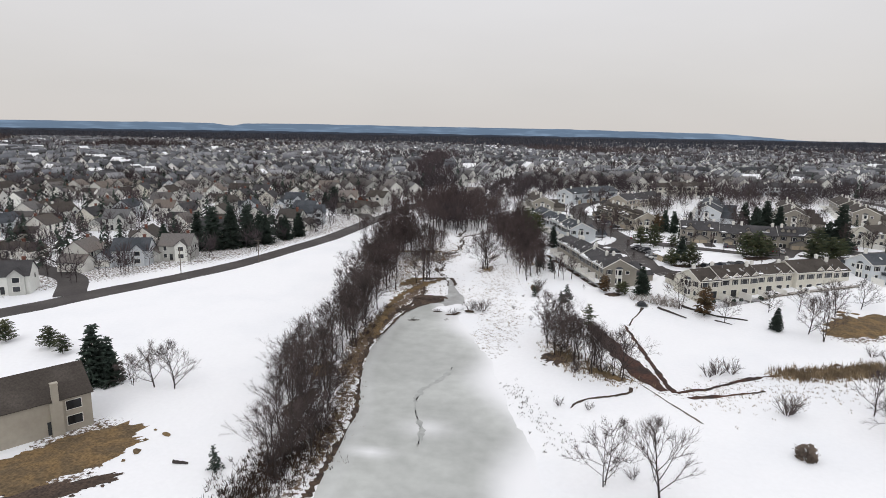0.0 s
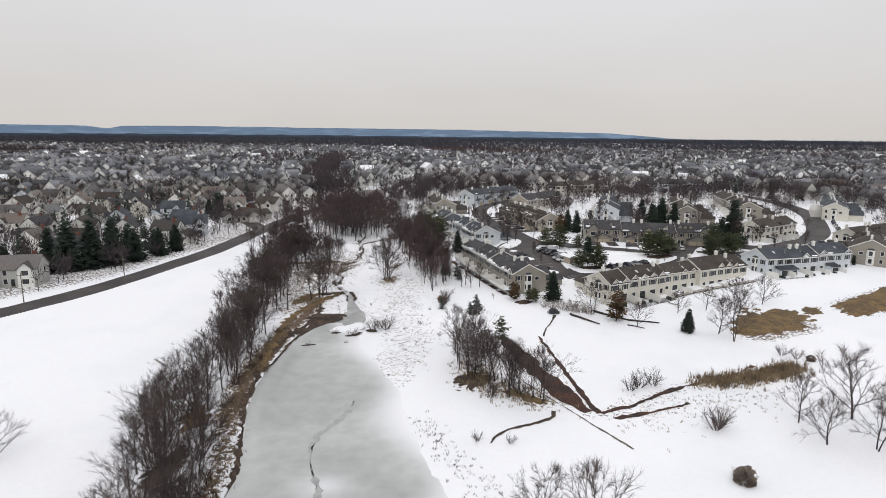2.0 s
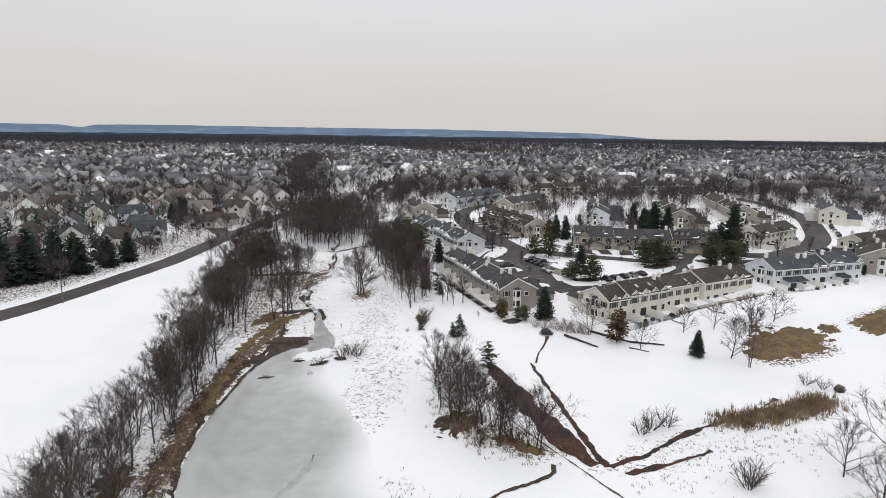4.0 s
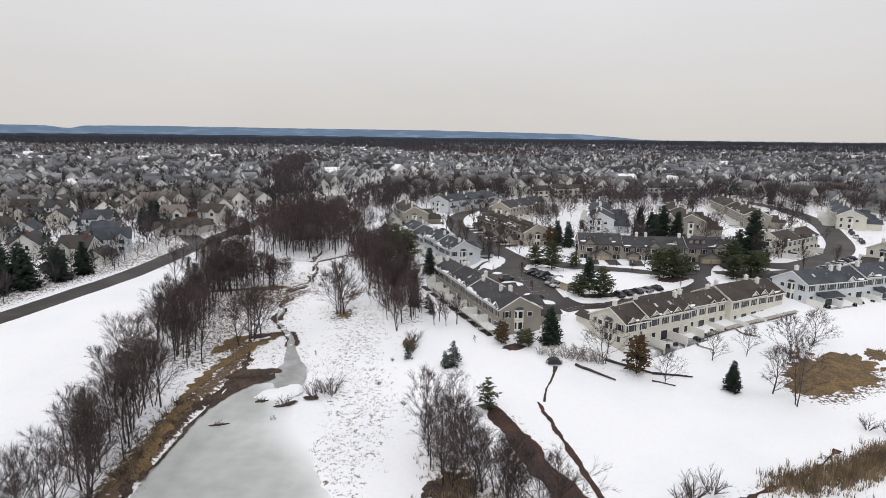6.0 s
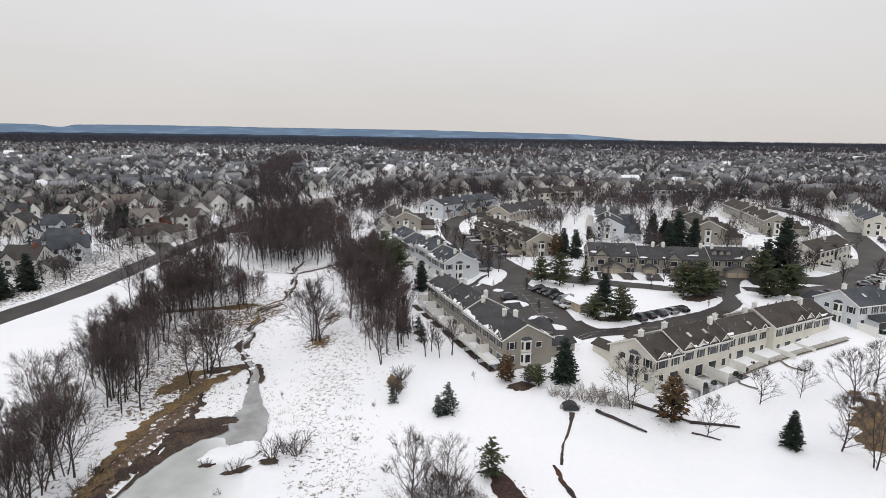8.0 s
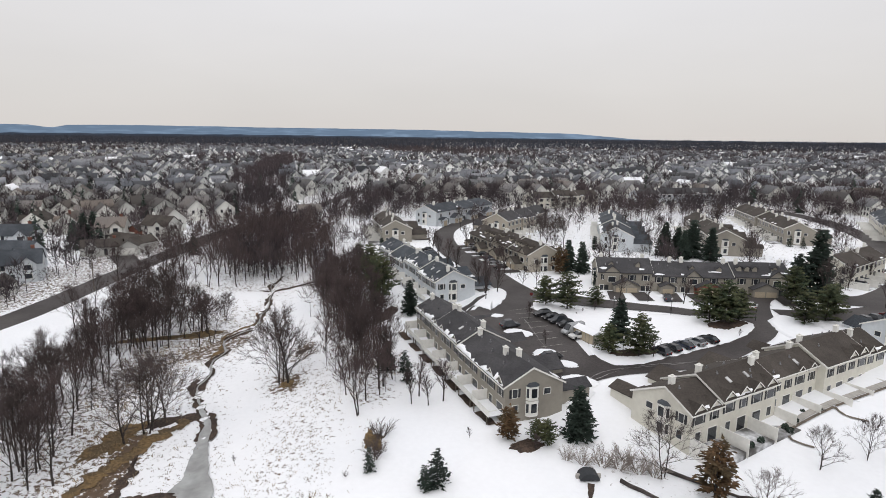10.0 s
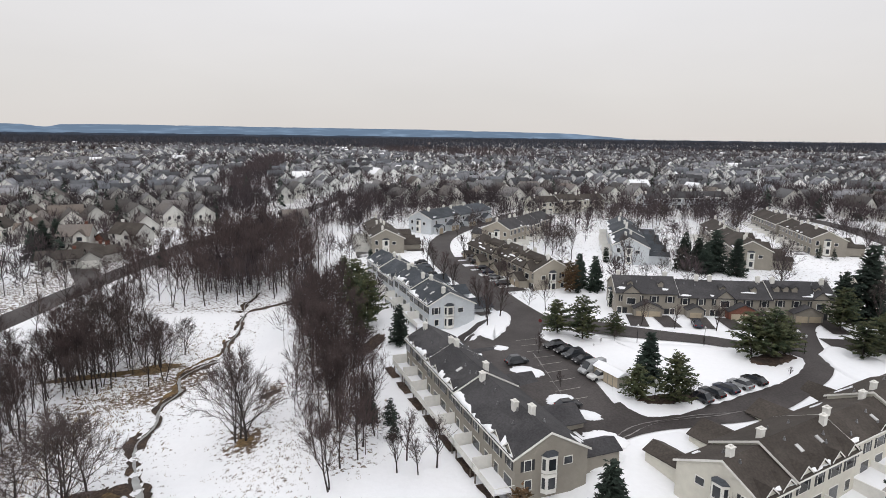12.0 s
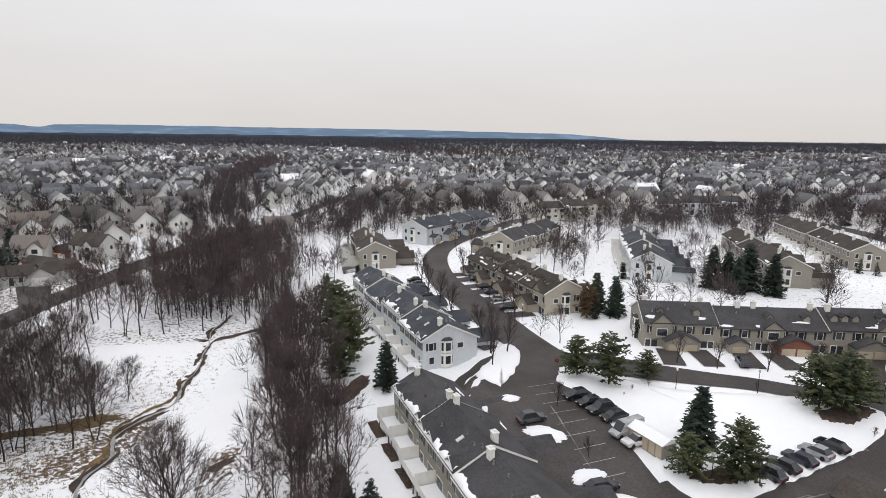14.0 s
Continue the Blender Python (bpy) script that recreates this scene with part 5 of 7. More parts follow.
    # end walls
    for e, turn, sg in ((0.01, 270, -1), (length - 0.01, 90, 1)):
        for wy, wz, w, h in ((ridge - 3.0, 3.4, 0.85, 1.3), (ridge + 2.6, 3.3, 1.1, 0.9), (ridge - 2.9, 0.9, 0.85, 1.2)):
            add_window(row, e, wy, wz, w, h, turn, full and wz > 3.35)
        bay = part("bay_window", Shape().prism([(-1.15, -0.05), (1.15, -0.05), (0.65, 0.62), (-0.65, 0.62)], 2.75, 5.0, "z").prism([(-1.15, -0.05), (1.15, -0.05), (0.65, 0.62), (-0.65, 0.62)], 0.1, 2.6, "z"), WHITE, row, "white two-storey bay window", pose(e, ridge, 0, 0, 0, turn + 180))
        hood = Shape()
        hood.v = [(-1.25, -0.05, 5.0), (1.25, -0.05, 5.0), (0.72, 0.72, 5.0), (-0.72, 0.72, 5.0), (-0.5, -0.05, 5.5), (0.5, -0.05, 5.5)]
        hood.f = [(0, 1, 2, 3), (1, 5, 4, 0), (2, 1, 5), (3, 2, 5, 4), (0, 3, 4)]
        part("bay_hood", hood, ROOF_BLUE, bay, "grey-green hood")
        for wz in (0.75, 3.2):
            add_window(bay, 0, 0.62, wz, 0.95, 1.45, 180)
            if full:
                for sg in (-1, 1):
                    add_window(bay, sg * 0.9, 0.29, wz, 0.42, 1.45, 180 - sg * 53)
    if drive:
        for k in range(units):
            p, q = row.matrix_basis @ Vector(((k + 0.5) * unit + (0.6 if k % 2 else -0.6), depth + 1.5, 0)), row.matrix_basis @ Vector(((k + 0.5) * unit, depth + drive, 0))
            strip("driveway", [(p.x, p.y), (q.x, q.y)], 3.8, ASPHALT, "cleared asphalt driveway", "driveway", up=0.13, step=1.5)
    return row


def eave_snow(length, seed):
    """A ragged band of snow lying up a roof from its eaves, x along the eaves and y up the slope."""
    rng = random.Random(seed)
    v, f = [], []
    n = int(length / 0.5)
    wide = 0.6
    for k in range(n + 1):
        wide = min(1.5, max(0.04, wide + rng.gauss(0.0, 0.32)))
        x, thick = 0.2 + (length - 0.4) * k / n, min(0.17, 0.05 + 0.12 * wide)
        v += [(x, 0, -0.05), (x, -0.04, thick), (x, wide * 0.85, thick), (x, wide, -0.05)]
        if k:
            b = len(v) - 8
            f += [(b, b + 4, b + 5, b + 1), (b + 1, b + 5, b + 6, b + 2), (b + 2, b + 6, b + 7, b + 3)]
    return joined(v, f, "eave_snow", SNOW)


def railing_mesh():
    s = Shape().box(-3.22, 3.22, -2.72, -2.66, 1.85, 1.95)
    for k in range(22):
        s.box(-3.2 + k * 0.3, -3.2 + k * 0.3 + 0.2, -2.71, -2.68, 0.9, 1.85)
    for sg in (-1, 1):
        s.box(sg * 3.2 - 0.03, sg * 3.2 + 0.03, -2.7, 0, 1.85, 1.93)
    return s.mesh("railing", WHITE)


def small_bush(seed, mat=None, r=0.45):
    """A low bush of many small leaf sprays."""
    rng = random.Random(seed)
    v, f = [], []
    for k in range(110):
        a, h = rng.uniform(0, 6.283), rng.random()
        q = r * math.sqrt(max(0.05, 1 - (h - 0.35) ** 2 * 1.8)) * rng.uniform(0.75, 1.1)
        o = Vector((math.cos(a) * q, math.sin(a) * q, h * r * 1.7))
        d = Vector((rng.gauss(0, 1), rng.gauss(0, 1), rng.gauss(0, 0.7))).normalized() * r * 0.38
        e = d.orthogonal().normalized() * r * 0.25
        b = len(v)
        v += [tuple(o - e), tuple(o + d), tuple(o + e), tuple(o - d)]
        f += [(b, b + 1, b + 2), (b, b + 2, b + 3)]
    return joined(v, f, "bush", mat or SPRUCE)


def house_model(seed, wall, roof, w=11.5, d=8.5, eave=5.2, rise=3.3, garage_side=1, brick_front=False, low=False, wing_on=True, gable_on=True):
    """A detached house: gabled main block, garage wing, porch, windows, door and chimney. Its front faces -y."""
    rng = random.Random(seed)
    if low:
        eave, rise = 2.9, 2.0
    h = thing("house", pose(0, 0, 0), "detached suburban house with pale siding and a shingled roof", "house", "detached houses")
    part("wall", Shape().prism([(-d / 2, -2.0), (d / 2, -2.0), (d / 2, eave), (0, eave + rise - 0.05), (-d / 2, eave)], -w / 2, w / 2), wall, h)
    s = Shape()
    for sg in (-1, 1):
        roof_slab(s, sg * (d / 2 + 0.4), eave - 0.4 * rise / (d / 2), 0, eave + rise, -w / 2 - 0.3, w / 2 + 0.3)
    rf = part("roof", s, roof, h)
    part("chimney", Shape().box(-0.45, 0.45, -0.35, 0.35, -1.5, 1.3).box(-0.52, 0.52, -0.42, 0.42, 1.3, 1.45), BRICK if rng.random() < 0.5 else WHITE, rf, "", pose(rng.choice((-1, 1)) * w * 0.3, rng.uniform(-1, 1), eave + rise - 0.4))
    if wing_on:
        gx_ = garage_side * (w / 2 + 2.4)
        wing = part("garage", Shape().prism([(-3.0, -2.0), (3.0, -2.0), (3.0, 2.8), (0, 4.9), (-3.0, 2.8)], -d / 2 - 1.5, d / 2 - 1.5, "y"), BRICK if brick_front else wall, h, "", pose(gx_, 0, 0))
        part("garage_roof", gable_shape(6.0, 2.1, d + 0.4, 0.3).mesh("garage_roof", roof), None, wing, at=pose(0, -d / 2 - 1.7, 2.82))
        me = shared("double_door", lambda: Shape().box(-2.3, 2.3, -0.08, 0.02, 0, 0.52).box(-2.3, 2.3, -0.08, 0.02, 0.54, 1.06).box(-2.3, 2.3, -0.08, 0.02, 1.08, 1.6).box(-2.3, 2.3, -0.08, 0.02, 1.62, 2.12).mesh("garage_door", WHITE))
        part("garage_door", me, None, wing, at=pose(0, -d / 2 - 1.5, 0.05))
    if gable_on:
        gab = part("front_gable", Shape().prism([(-2.0, -2.0), (2.0, -2.0), (2.0, eave), (0, eave + 1.9), (-2.0, eave)], -d / 2 - 0.9, 0, "y"), wall, h, "", pose(-garage_side * w * 0.22, 0, 0))
        part("gable_roof", gable_shape(4.0, 1.9, d / 2 + 0.7, 0.25).mesh("gable_roof", roof), None, gab, at=pose(0, -d / 2 - 1.1, eave + 0.02))
    levels = (0.9,) if low else (0.9, 3.4)
    for z in levels:
        add_window(gab if gable_on else h, 0 if gable_on else 5.2, -d / 2 - (0.9 if gable_on else 0), z, 1.7, 1.4)
        add_window(h, garage_side * w * 0.3, -d / 2, z, 1.0, 1.4)
        for wx in (-0.25, 0.25):
            add_window(h, wx * w, d / 2, z, 1.2, 1.35, 180)
        for sg in (-1, 1) if z > 2 or low else ():
            add_window(h, sg * w / 2, 0.8, z, 0.95, 1.35, 90 * sg)
    part("door", shared("house_door", lambda: Shape().box(-0.5, 0.5, -0.07, 0.03, 0, 2.1).mesh("door", SHUTTER)), None, h, "dark front door", pose(garage_side * w * 0.12, -d / 2, 0.1))
    return h


# ---- rows of townhouses ----
townhouse_row(2.6, 203.6, -71.5, 7, TAUPE, ROOF_GREY, "row of taupe townhouses with raised white decks above the brook", back="deck", seed=2, base=3.15, unit=6.3, snow=9, depth=10.0, plan=((2, 0.0, 0.5), (2, 0.45, 0.0), (3, 0.1, -0.1)))
townhouse_row(-9.3, 264.2, -70, 8, PALE_BLUE, ROOF_BLUE, "row of pale blue townhouses with decks, old snow on roof", back="deck", drive=5.0, seed=5, unit=6.15, snow=10, base=5.4, plan=((2, 0.4, 0.4), (2, 0.1, 0.0), (2, 0.55, 0.5), (2, 0.15, 0.0)))
townhouse_row(-15, 318, -80, 5, TAUPE, ROOF_BROWN, "row of taupe townhouses under weathered brown roofs", back="patio", drive=7.0, seed=6, full=False)
townhouse_row(41.3, 153.5, 28, 8, CREAM, ROOF_BROWN, "row of cream townhouses with walled patios and dark shutters", back="patio", seed=8, base=2.7, eave2=4.9, snow=3, unit=6.7, plan=((1, -0.1, 0.0), (2, 0.45, 0.0), (2, 0.0, 1.1), (2, 0.75, -0.2), (1, 0.3, -0.1)))
townhouse_row(94.5, 178.5, 17, 5, PALE_BLUE, ROOF_BLUE, "row of pale blue townhouses with white patio partitions", back="patio", seed=10, base=4.9, snow=2)
townhouse_row(136.5, 187, 58, 4, TAUPE, ROOF_BROWN, "row of taupe townhouses beside the snowy slope", back="patio", seed=11, full=False)
townhouse_row(97.1, 229.2, 172.6, 7, TAUPE, ROOF_GREY, "row of taupe townhouses with garages and small roof dormers", back="patio", drive=9.5, seed=12, eave=5.0, eave2=5.0, ridge=5.25, top=7.6, dormers=True, base=6.3, unit=6.7, brick=1, snow=4)
townhouse_row(44.5, 246.3, 107.6, 7, BEIGE, ROOF_BROWN, "row of beige townhouses with driveways on the loop road", back="patio", drive=11.0, seed=13, eave2=5.3, eave=5.3, ridge=5.25, top=8.0, dormers=True, snow=6, unit=6.2, base=6.8)
townhouse_row(36.5, 298, 56, 6, BEIGE, ROOF_GREY, "row of beige townhouses beside the snowy lawn", back="patio", seed=14, full=False)
townhouse_row(29.2, 362.6, -126.6, 7, PALE_BLUE, ROOF_BLUE, "row of white townhouses facing the loop road", back="patio", drive=6.0, seed=15, full=False, eave2=5.3)
townhouse_row(78.5, 324, -105.5, 8, PALE_BLUE, ROOF_BLUE, "row of white townhouses with snow on their roof steps", back="deck", seed=16, full=False, snow=10)
townhouse_row(112.5, 318, -105, 8, TAUPE, ROOF_BROWN, "row of taupe townhouses behind the spruces", back="patio", seed=17, full=False)
townhouse_row(116.5, 226.5, 35, 4, CREAM, ROOF_BROWN, "row of cream townhouses on the curving street", back="patio", seed=18, full=False, eave2=5.3)
townhouse_row(150, 349, -103.5, 10, TAUPE, ROOF_BROWN, "long row of taupe townhouses along the snowy lawn", back="patio", seed=19, full=False, drive=6.0)
townhouse_row(200, 330, -120, 8, CREAM, ROOF_BLUE, "row of cream townhouses on the curving street", back="patio", seed=20, full=False)
townhouse_row(172, 238, -150, 6, CREAM, ROOF_BROWN, "row of cream townhouses by the curving street", back="patio", seed=21, full=False, drive=6)
townhouse_row(60, 372, 20, 6, CREAM, ROOF_BROWN, "row of cream townhouses past the loop road", back="patio", seed=22, full=False)
townhouse_row(120, 392, 8, 7, PALE_BLUE, ROOF_GREY, "row of white townhouses past the lawns", back="patio", seed=23, full=False)

# ---- detached houses west of the avenue ----
HOUSES = [house_model(400 + k, (HOUSE_SIDING, CREAM, HOUSE_SIDING, HOUSE_SIDING, PALE_BLUE, HOUSE_SIDING, HOUSE_SIDING)[k], (ROOF_MIXED, ROOF_GREY, ROOF_BROWN, ROOF_MIXED, ROOF_BLUE, ROOF_BROWN, ROOF_GREY)[k], w=10.5 + k % 3, garage_side=1 if k % 2 else -1, brick_front=k == 2, low=k in (5,)) for k in range(7)]
AVENUE = smooth_line([(-190, 30), (-160, 70), (-133, 105), (-122, 127), (-105, 160), (-93, 205), (-89, 230), (-86, 265), (-82, 300), (-77, 332), (-70, 362), (-54, 405), (-32, 478), (-6, 540), (45, 620), (120, 700)], 4.0)
house_rng = random.Random(9)
house_sites = []


def settle(model, x, y, yaw, label=""):
    src = HOUSES[model]
    m = Matrix.Translation(on(x, y, 0.15)) @ pose(0, 0, 0, 0, 0, yaw)
    house_sites.append((x, y))
    if id(src) in used_models:
        src = copy_thing(src, m)
    else:
        used_models.add(id(src))
        src.matrix_basis = m
    return tagged(src, label) if label else src


for model_, x_, y_, yaw_, lab_ in (
        (4, -137, 160, 20, "pale blue house on the corner of the side street"), (0, -127, 170, 15, "pale house beside the avenue"),
        (6, -146, 122, 30, "white house at the corner of the avenue"), (1, -132, 199, 40, "small cream house beside the dark spruces"), (4, -112, 252, 25, "pale green house with a steep roof"), (5, -106, 286, 20, "low tan ranch house beside the avenue"),
        (5, -103, 298, -25, "low ranch house under a brown roof"), (2, -99, 318, -20, "low brown-roofed house at the bend"), (0, -116, 314, 10, "white two-storey house with a wide roof")):
    settle(model_, x_, y_, yaw_, lab_)
for row_ in range(7):
    for col_ in range(14):
        x_ = -112 - col_ * 18 + house_rng.uniform(-3, 3) - row_ * 1.5
        y_ = 150 + row_ * 29 + col_ * 2.2 + house_rng.uniform(-3, 3)
        gap = np.min(np.hypot(AVENUE[:, 0] - x_, AVENUE[:, 1] - y_))
        if gap < 17 or abs(x_) > 1.12 * (y_ + 25) or any((x_ - a) ** 2 + (y_ - b) ** 2 < 15**2 for a, b in house_sites) or house_rng.random() < 0.1 or (x_ > -135 and y_ < 215 and x_ > -125 - 0 * y_):
            continue
        settle(house_rng.randrange(7), x_, y_, house_rng.choice((90, 270, 90, 0)) + 8 + house_rng.uniform(-12, 12))

# the large house beside the field
BIG = house_model(450, BEIGE, ROOF_BROWN, w=15, d=10, eave=5.6, rise=3.4, wing_on=False, gable_on=False)
tagged(BIG, "large beige house with a wall chimney and thawed lawn")
BIG.matrix_basis = Matrix.Translation(on(-77.3, 58.3, 0.1)) @ pose(0, 0, 0, 0, 0, 56.5)
part("wall_chimney", Shape().box(-0.8, 0.8, -5.7, -4.95, -1, 5.2, 0).box(-0.45, 0.45, -5.6, -4.9, 5.2, 8.2).box(-0.52, 0.52, -5.67, -4.85, 8.2, 8.35), BEIGE, BIG, "beige boxed wall chimney", pose(2.6, 0, 0))


# ---- cars ----
def car_model(paint, label, long=4.6, tall=1.45, van=False):
    """A parked car: body, glasshouse, roof, wheels, lamps; it looks along +x."""
    c = thing("car", pose(0, 0, 0), label, "car", "parked cars")
    h = long / 2
    hood = 0.92 if not van else 1.0
    s = Shape().prism([(-h + 0.05, 0.28), (h - 0.05, 0.28), (h, 0.5), (h - 0.06, 0.72), (h - 0.35, hood - 0.1), (h - 1.25 if not van else h - 0.8, hood), (-h + (0.5 if not van else 0.05), hood + 0.02), (-h + 0.02, hood - 0.12)], -0.88, 0.88, "y")
    body = part("body", s, paint, c)
    k0, k1, r0, r1 = (-h + 0.35, h - 1.15, -h + 0.95, h - 1.95) if not van else (-h + 0.05, h - 0.75, -h + 0.12, h - 1.5)
    g = Shape()
    g.v = [(k0, -0.82, hood), (k1, -0.82, hood), (k1, 0.82, hood), (k0, 0.82, hood), (r0, -0.62, tall), (r1, -0.62, tall), (r1, 0.62, tall), (r0, 0.62, tall)]
    g.f = [(0, 1, 5, 4), (1, 2, 6, 5), (2, 3, 7, 6), (3, 0, 4, 7), (4, 5, 6, 7), (3, 2, 1, 0)]
    part("glasshouse", g, GLASS if not van else paint, body)
    part("roof", Shape().box(r0 - 0.05, r1 + 0.08, -0.66, 0.66, tall - 0.02, tall + 0.05, 0.06), paint, body)
    if van:
        part("windscreen", Shape().prism([(k1 - 0.02, hood), (k1 + 0.06, hood), (r1 + 0.08, tall - 0.05), (r1, tall - 0.05)], -0.75, 0.75, "y"), GLASS, body)
    for sx in (-1, 1):
        for sy in (-1, 1):
            w = part("wheel", shared("tyre", lambda: Shape().prism([(0.33 * math.cos(6.2832 * k / 14), 0.33 * math.sin(6.2832 * k / 14)) for k in range(14)], -0.11, 0.11, "y").mesh("wheel", TYRE)), None, c, at=pose(sx * (h - 0.85), sy * 0.80, 0.33))
    for sy in (-0.62, 0.62):
        part("headlight", shared("headlight", lambda: Shape().box(-0.06, 0.06, -0.2, 0.2, -0.07, 0.07, 0.02).mesh("headlight", LAMP_CLEAR)), None, body, at=pose(h - 0.02, sy, 0.64))
        part("tail_light", shared("tail_light", lambda: Shape().box(-0.05, 0.05, -0.18, 0.18, -0.09, 0.09, 0.02).mesh("tail_light", LAMP_RED)), None, body, at=pose(-h + 0.02, sy, 0.74))
    return c


CARS = [car_model(PAINTS[0], "black sedan parked on wet asphalt"), car_model(PAINTS[1], "charcoal sports utility car parked in the lot", 4.7, 1.7), car_model(PAINTS[2], "dark blue sedan parked among others"),
        car_model(PAINTS[3], "silver hatchback parked in the lot", 4.2, 1.5), car_model(PAINTS[4], "white sedan parked in the snow"), car_model(PAINTS[5], "maroon sedan parked on a driveway"), car_model(PAINTS[3], "silver delivery van parked in the lot", 5.4, 2.2, True)]


def park(model, x, y, yaw):
    src = CARS[model]
    m = Matrix.Translation(on(x, y, 0.17)) @ pose(0, 0, 0, 0, 0, yaw) @ Matrix.Scale(0.94, 4)
    if id(src) in used_models:
        return copy_thing(src, m)
    used_models.add(id(src))
    src.matrix_basis = m
    return src


for k_, (x_, y_) in enumerate(((30.6, 202.6), (31.9, 200.2), (33.0, 198.0), (34.1, 195.8))):
    park((0, 0, 1, 0)[k_], x_, y_, 200)
park(6, 34.6, 192.0, 205)
park(4, 35.2, 189.6, 200)
park(0, 27.7, 180.9, 15)
park(1, 22.3, 195.6, 18)
park(2, 63.3, 215.0, 75)
for k_, (x_, y_) in enumerate(((48.9, 183.0), (51.6, 184.4), (54.5, 185.6), (57.5, 186.9), (60.6, 188.3))):
    park((1, 0, 2, 3, 0)[k_], x_, y_, 118)
car_rng = random.Random(21)
for x0_, y0_, x1_, y1_, n_, yaw_ in ((27.5, 246, 21, 286, 7, 8), (13, 236, 5.5, 276, 7, 188), (22, 337, 36, 352, 4, 46), (75, 209.5, 82, 208, 2, 75), (101, 219, 110, 222, 4, 70), (120, 228, 140, 246, 6, 130), (115, 206, 140, 226, 6, 130), (96, 197, 115, 203, 4, 105), (-4, 292, -2, 312, 3, 190), (160, 248, 176, 280, 5, 60)):
    for j in range(n_):
        t_ = (j + car_rng.uniform(0.2, 0.8)) / n_
        park(car_rng.choice((0, 1, 2, 3, 4, 5, 0, 1)), x0_ + (x1_ - x0_) * t_, y0_ + (y1_ - y0_) * t_, yaw_ + car_rng.uniform(-4, 4))

for k_ in range(9):
    a_, b_ = (24.0 + 0.55 * k_ - 0.02 * k_ * k_, 206.5 - 3.0 * k_), (28.4 + 0.55 * k_ - 0.02 * k_ * k_, 207.8 - 3.0 * k_)
    strip("parking_line", [a_, b_], 0.10, CONCRETE, "worn white line of a parking bay", "road marking", up=0.2, step=1.5)
for k_ in range(7):
    a_ = (47.4 + 2.95 * k_, 180.3 + 1.22 * k_)
    strip("parking_line", [a_, (a_[0] - 1.9, a_[1] + 4.0)], 0.10, CONCRETE, "worn white line of a parking bay", "road marking", up=0.2, step=1.5)

# ---- smaller things ----
shed = thing("carport", Matrix.Translation(on(36.8, 189.0)) @ pose(0, 0, 0, 0, 0, -66), "small timber shed with a snow-covered roof by the lot", "shed")
part("wall", Shape().box(-2.9, 2.9, -1.2, 1.2, -0.5, 2.0), TAUPE, shed)
part("roof", Shape().prism([(-1.5, 1.95), (1.5, 1.95), (0, 2.6)], -3.1, 3.1), SNOW, shed, "snow-covered low roof")
for k_ in range(5):
    part("door", Shape().box(-0.45, 0.45, -0.05, 0.03, 0.1, 1.8), GARAGE, shed, "", pose(-2.3 + 1.15 * k_, -1.2, 0))
for k_, (x_, y_, r_, lab_) in enumerate(((40, 75, 1.45, "round clipped hedge bush bare in the snow"), (75.5, 121, 0.8, "small rounded shrub in the snow"))):
    b_ = thing("hedge_bush", Matrix.Translation(on(x_, y_)), lab_, "bush")
    part("foliage", branch_mesh(limbs(600 + k_, 1.5 * r_, 1.0, 26, 3, 0.3, 0.62, 0.5, (4, 3)), "foliage", HEDGE, 3), None, b_)
    part("leaf_core", small_bush(610 + k_, HEDGE, r_ * 0.85), None, b_, "brown inner leaves")


def fallen_log(x0, y0, x1, y1, r, label):
    p, q = on(x0, y0, r * 0.7), on(x1, y1, r * 0.7)
    c = (p + q) / 2
    t = thing("fallen_log", Matrix.Translation(c), label, "log")
    s = Shape()
    n = 6
    rng = random.Random(int(x0 * 10))
    pts = [p.lerp(q, k / n) - c + Vector((rng.uniform(-0.12, 0.12), rng.uniform(-0.12, 0.12), 0)) for k in range(n + 1)]
    side = (q - p).cross(Vector((0, 0, 1))).normalized()
    v, f = [], []
    for k in range(n + 1):
        for j in range(7):
            v.append(tuple(pts[k] + (side * math.cos(j * 0.8976) + Vector((0, 0, math.sin(j * 0.8976)))) * r * (1 - 0.08 * k) * rng.uniform(0.85, 1.1)))
        if k:
            f += [((k - 1) * 7 + j, (k - 1) * 7 + (j + 1) % 7, k * 7 + (j + 1) % 7, k * 7 + j) for j in range(7)]
    for e in (0, n * 7):
        f += [(e, e + 1, e + 2, e + 3), (e, e + 3, e + 4, e + 5)]
    me = joined(v, f, "log", BARK)
    part("log", me, None, t)


fallen_log(30, 148.3, 36.2, 142.0, 0.30, "long dark log lying in the snow")
fallen_log(36.5, 150.5, 44, 144.8, 0.32, "long dark log lying under the trees")
fallen_log(44, 144.8, 51.2, 143.2, 0.26, "dark log lying in the snow")
fallen_log(-50, 54.4, -47.6, 54.6, 0.28, "short log half buried in snow")
fallen_log(43, 142, 46.5, 140, 0.16, "broken limb beside a stump")
pipe = thing("culvert_pipe", Matrix.Translation(on(26, 149.2)), "dark culvert mouth at the end of a gully", "culvert")
part("pipe", Shape().prism([(1.3 * math.cos(a * 0.393), 0.15 + 0.95 * math.sin(a * 0.393)) for a in range(9)], -1.0, 0.9, "y"), SHUTTER, pipe)
part("headwall", Shape().box(-1.7, 1.7, -0.2, 0.3, -0.6, 0.55, 0.06), CONCRETE, pipe, "grey concrete headwall")
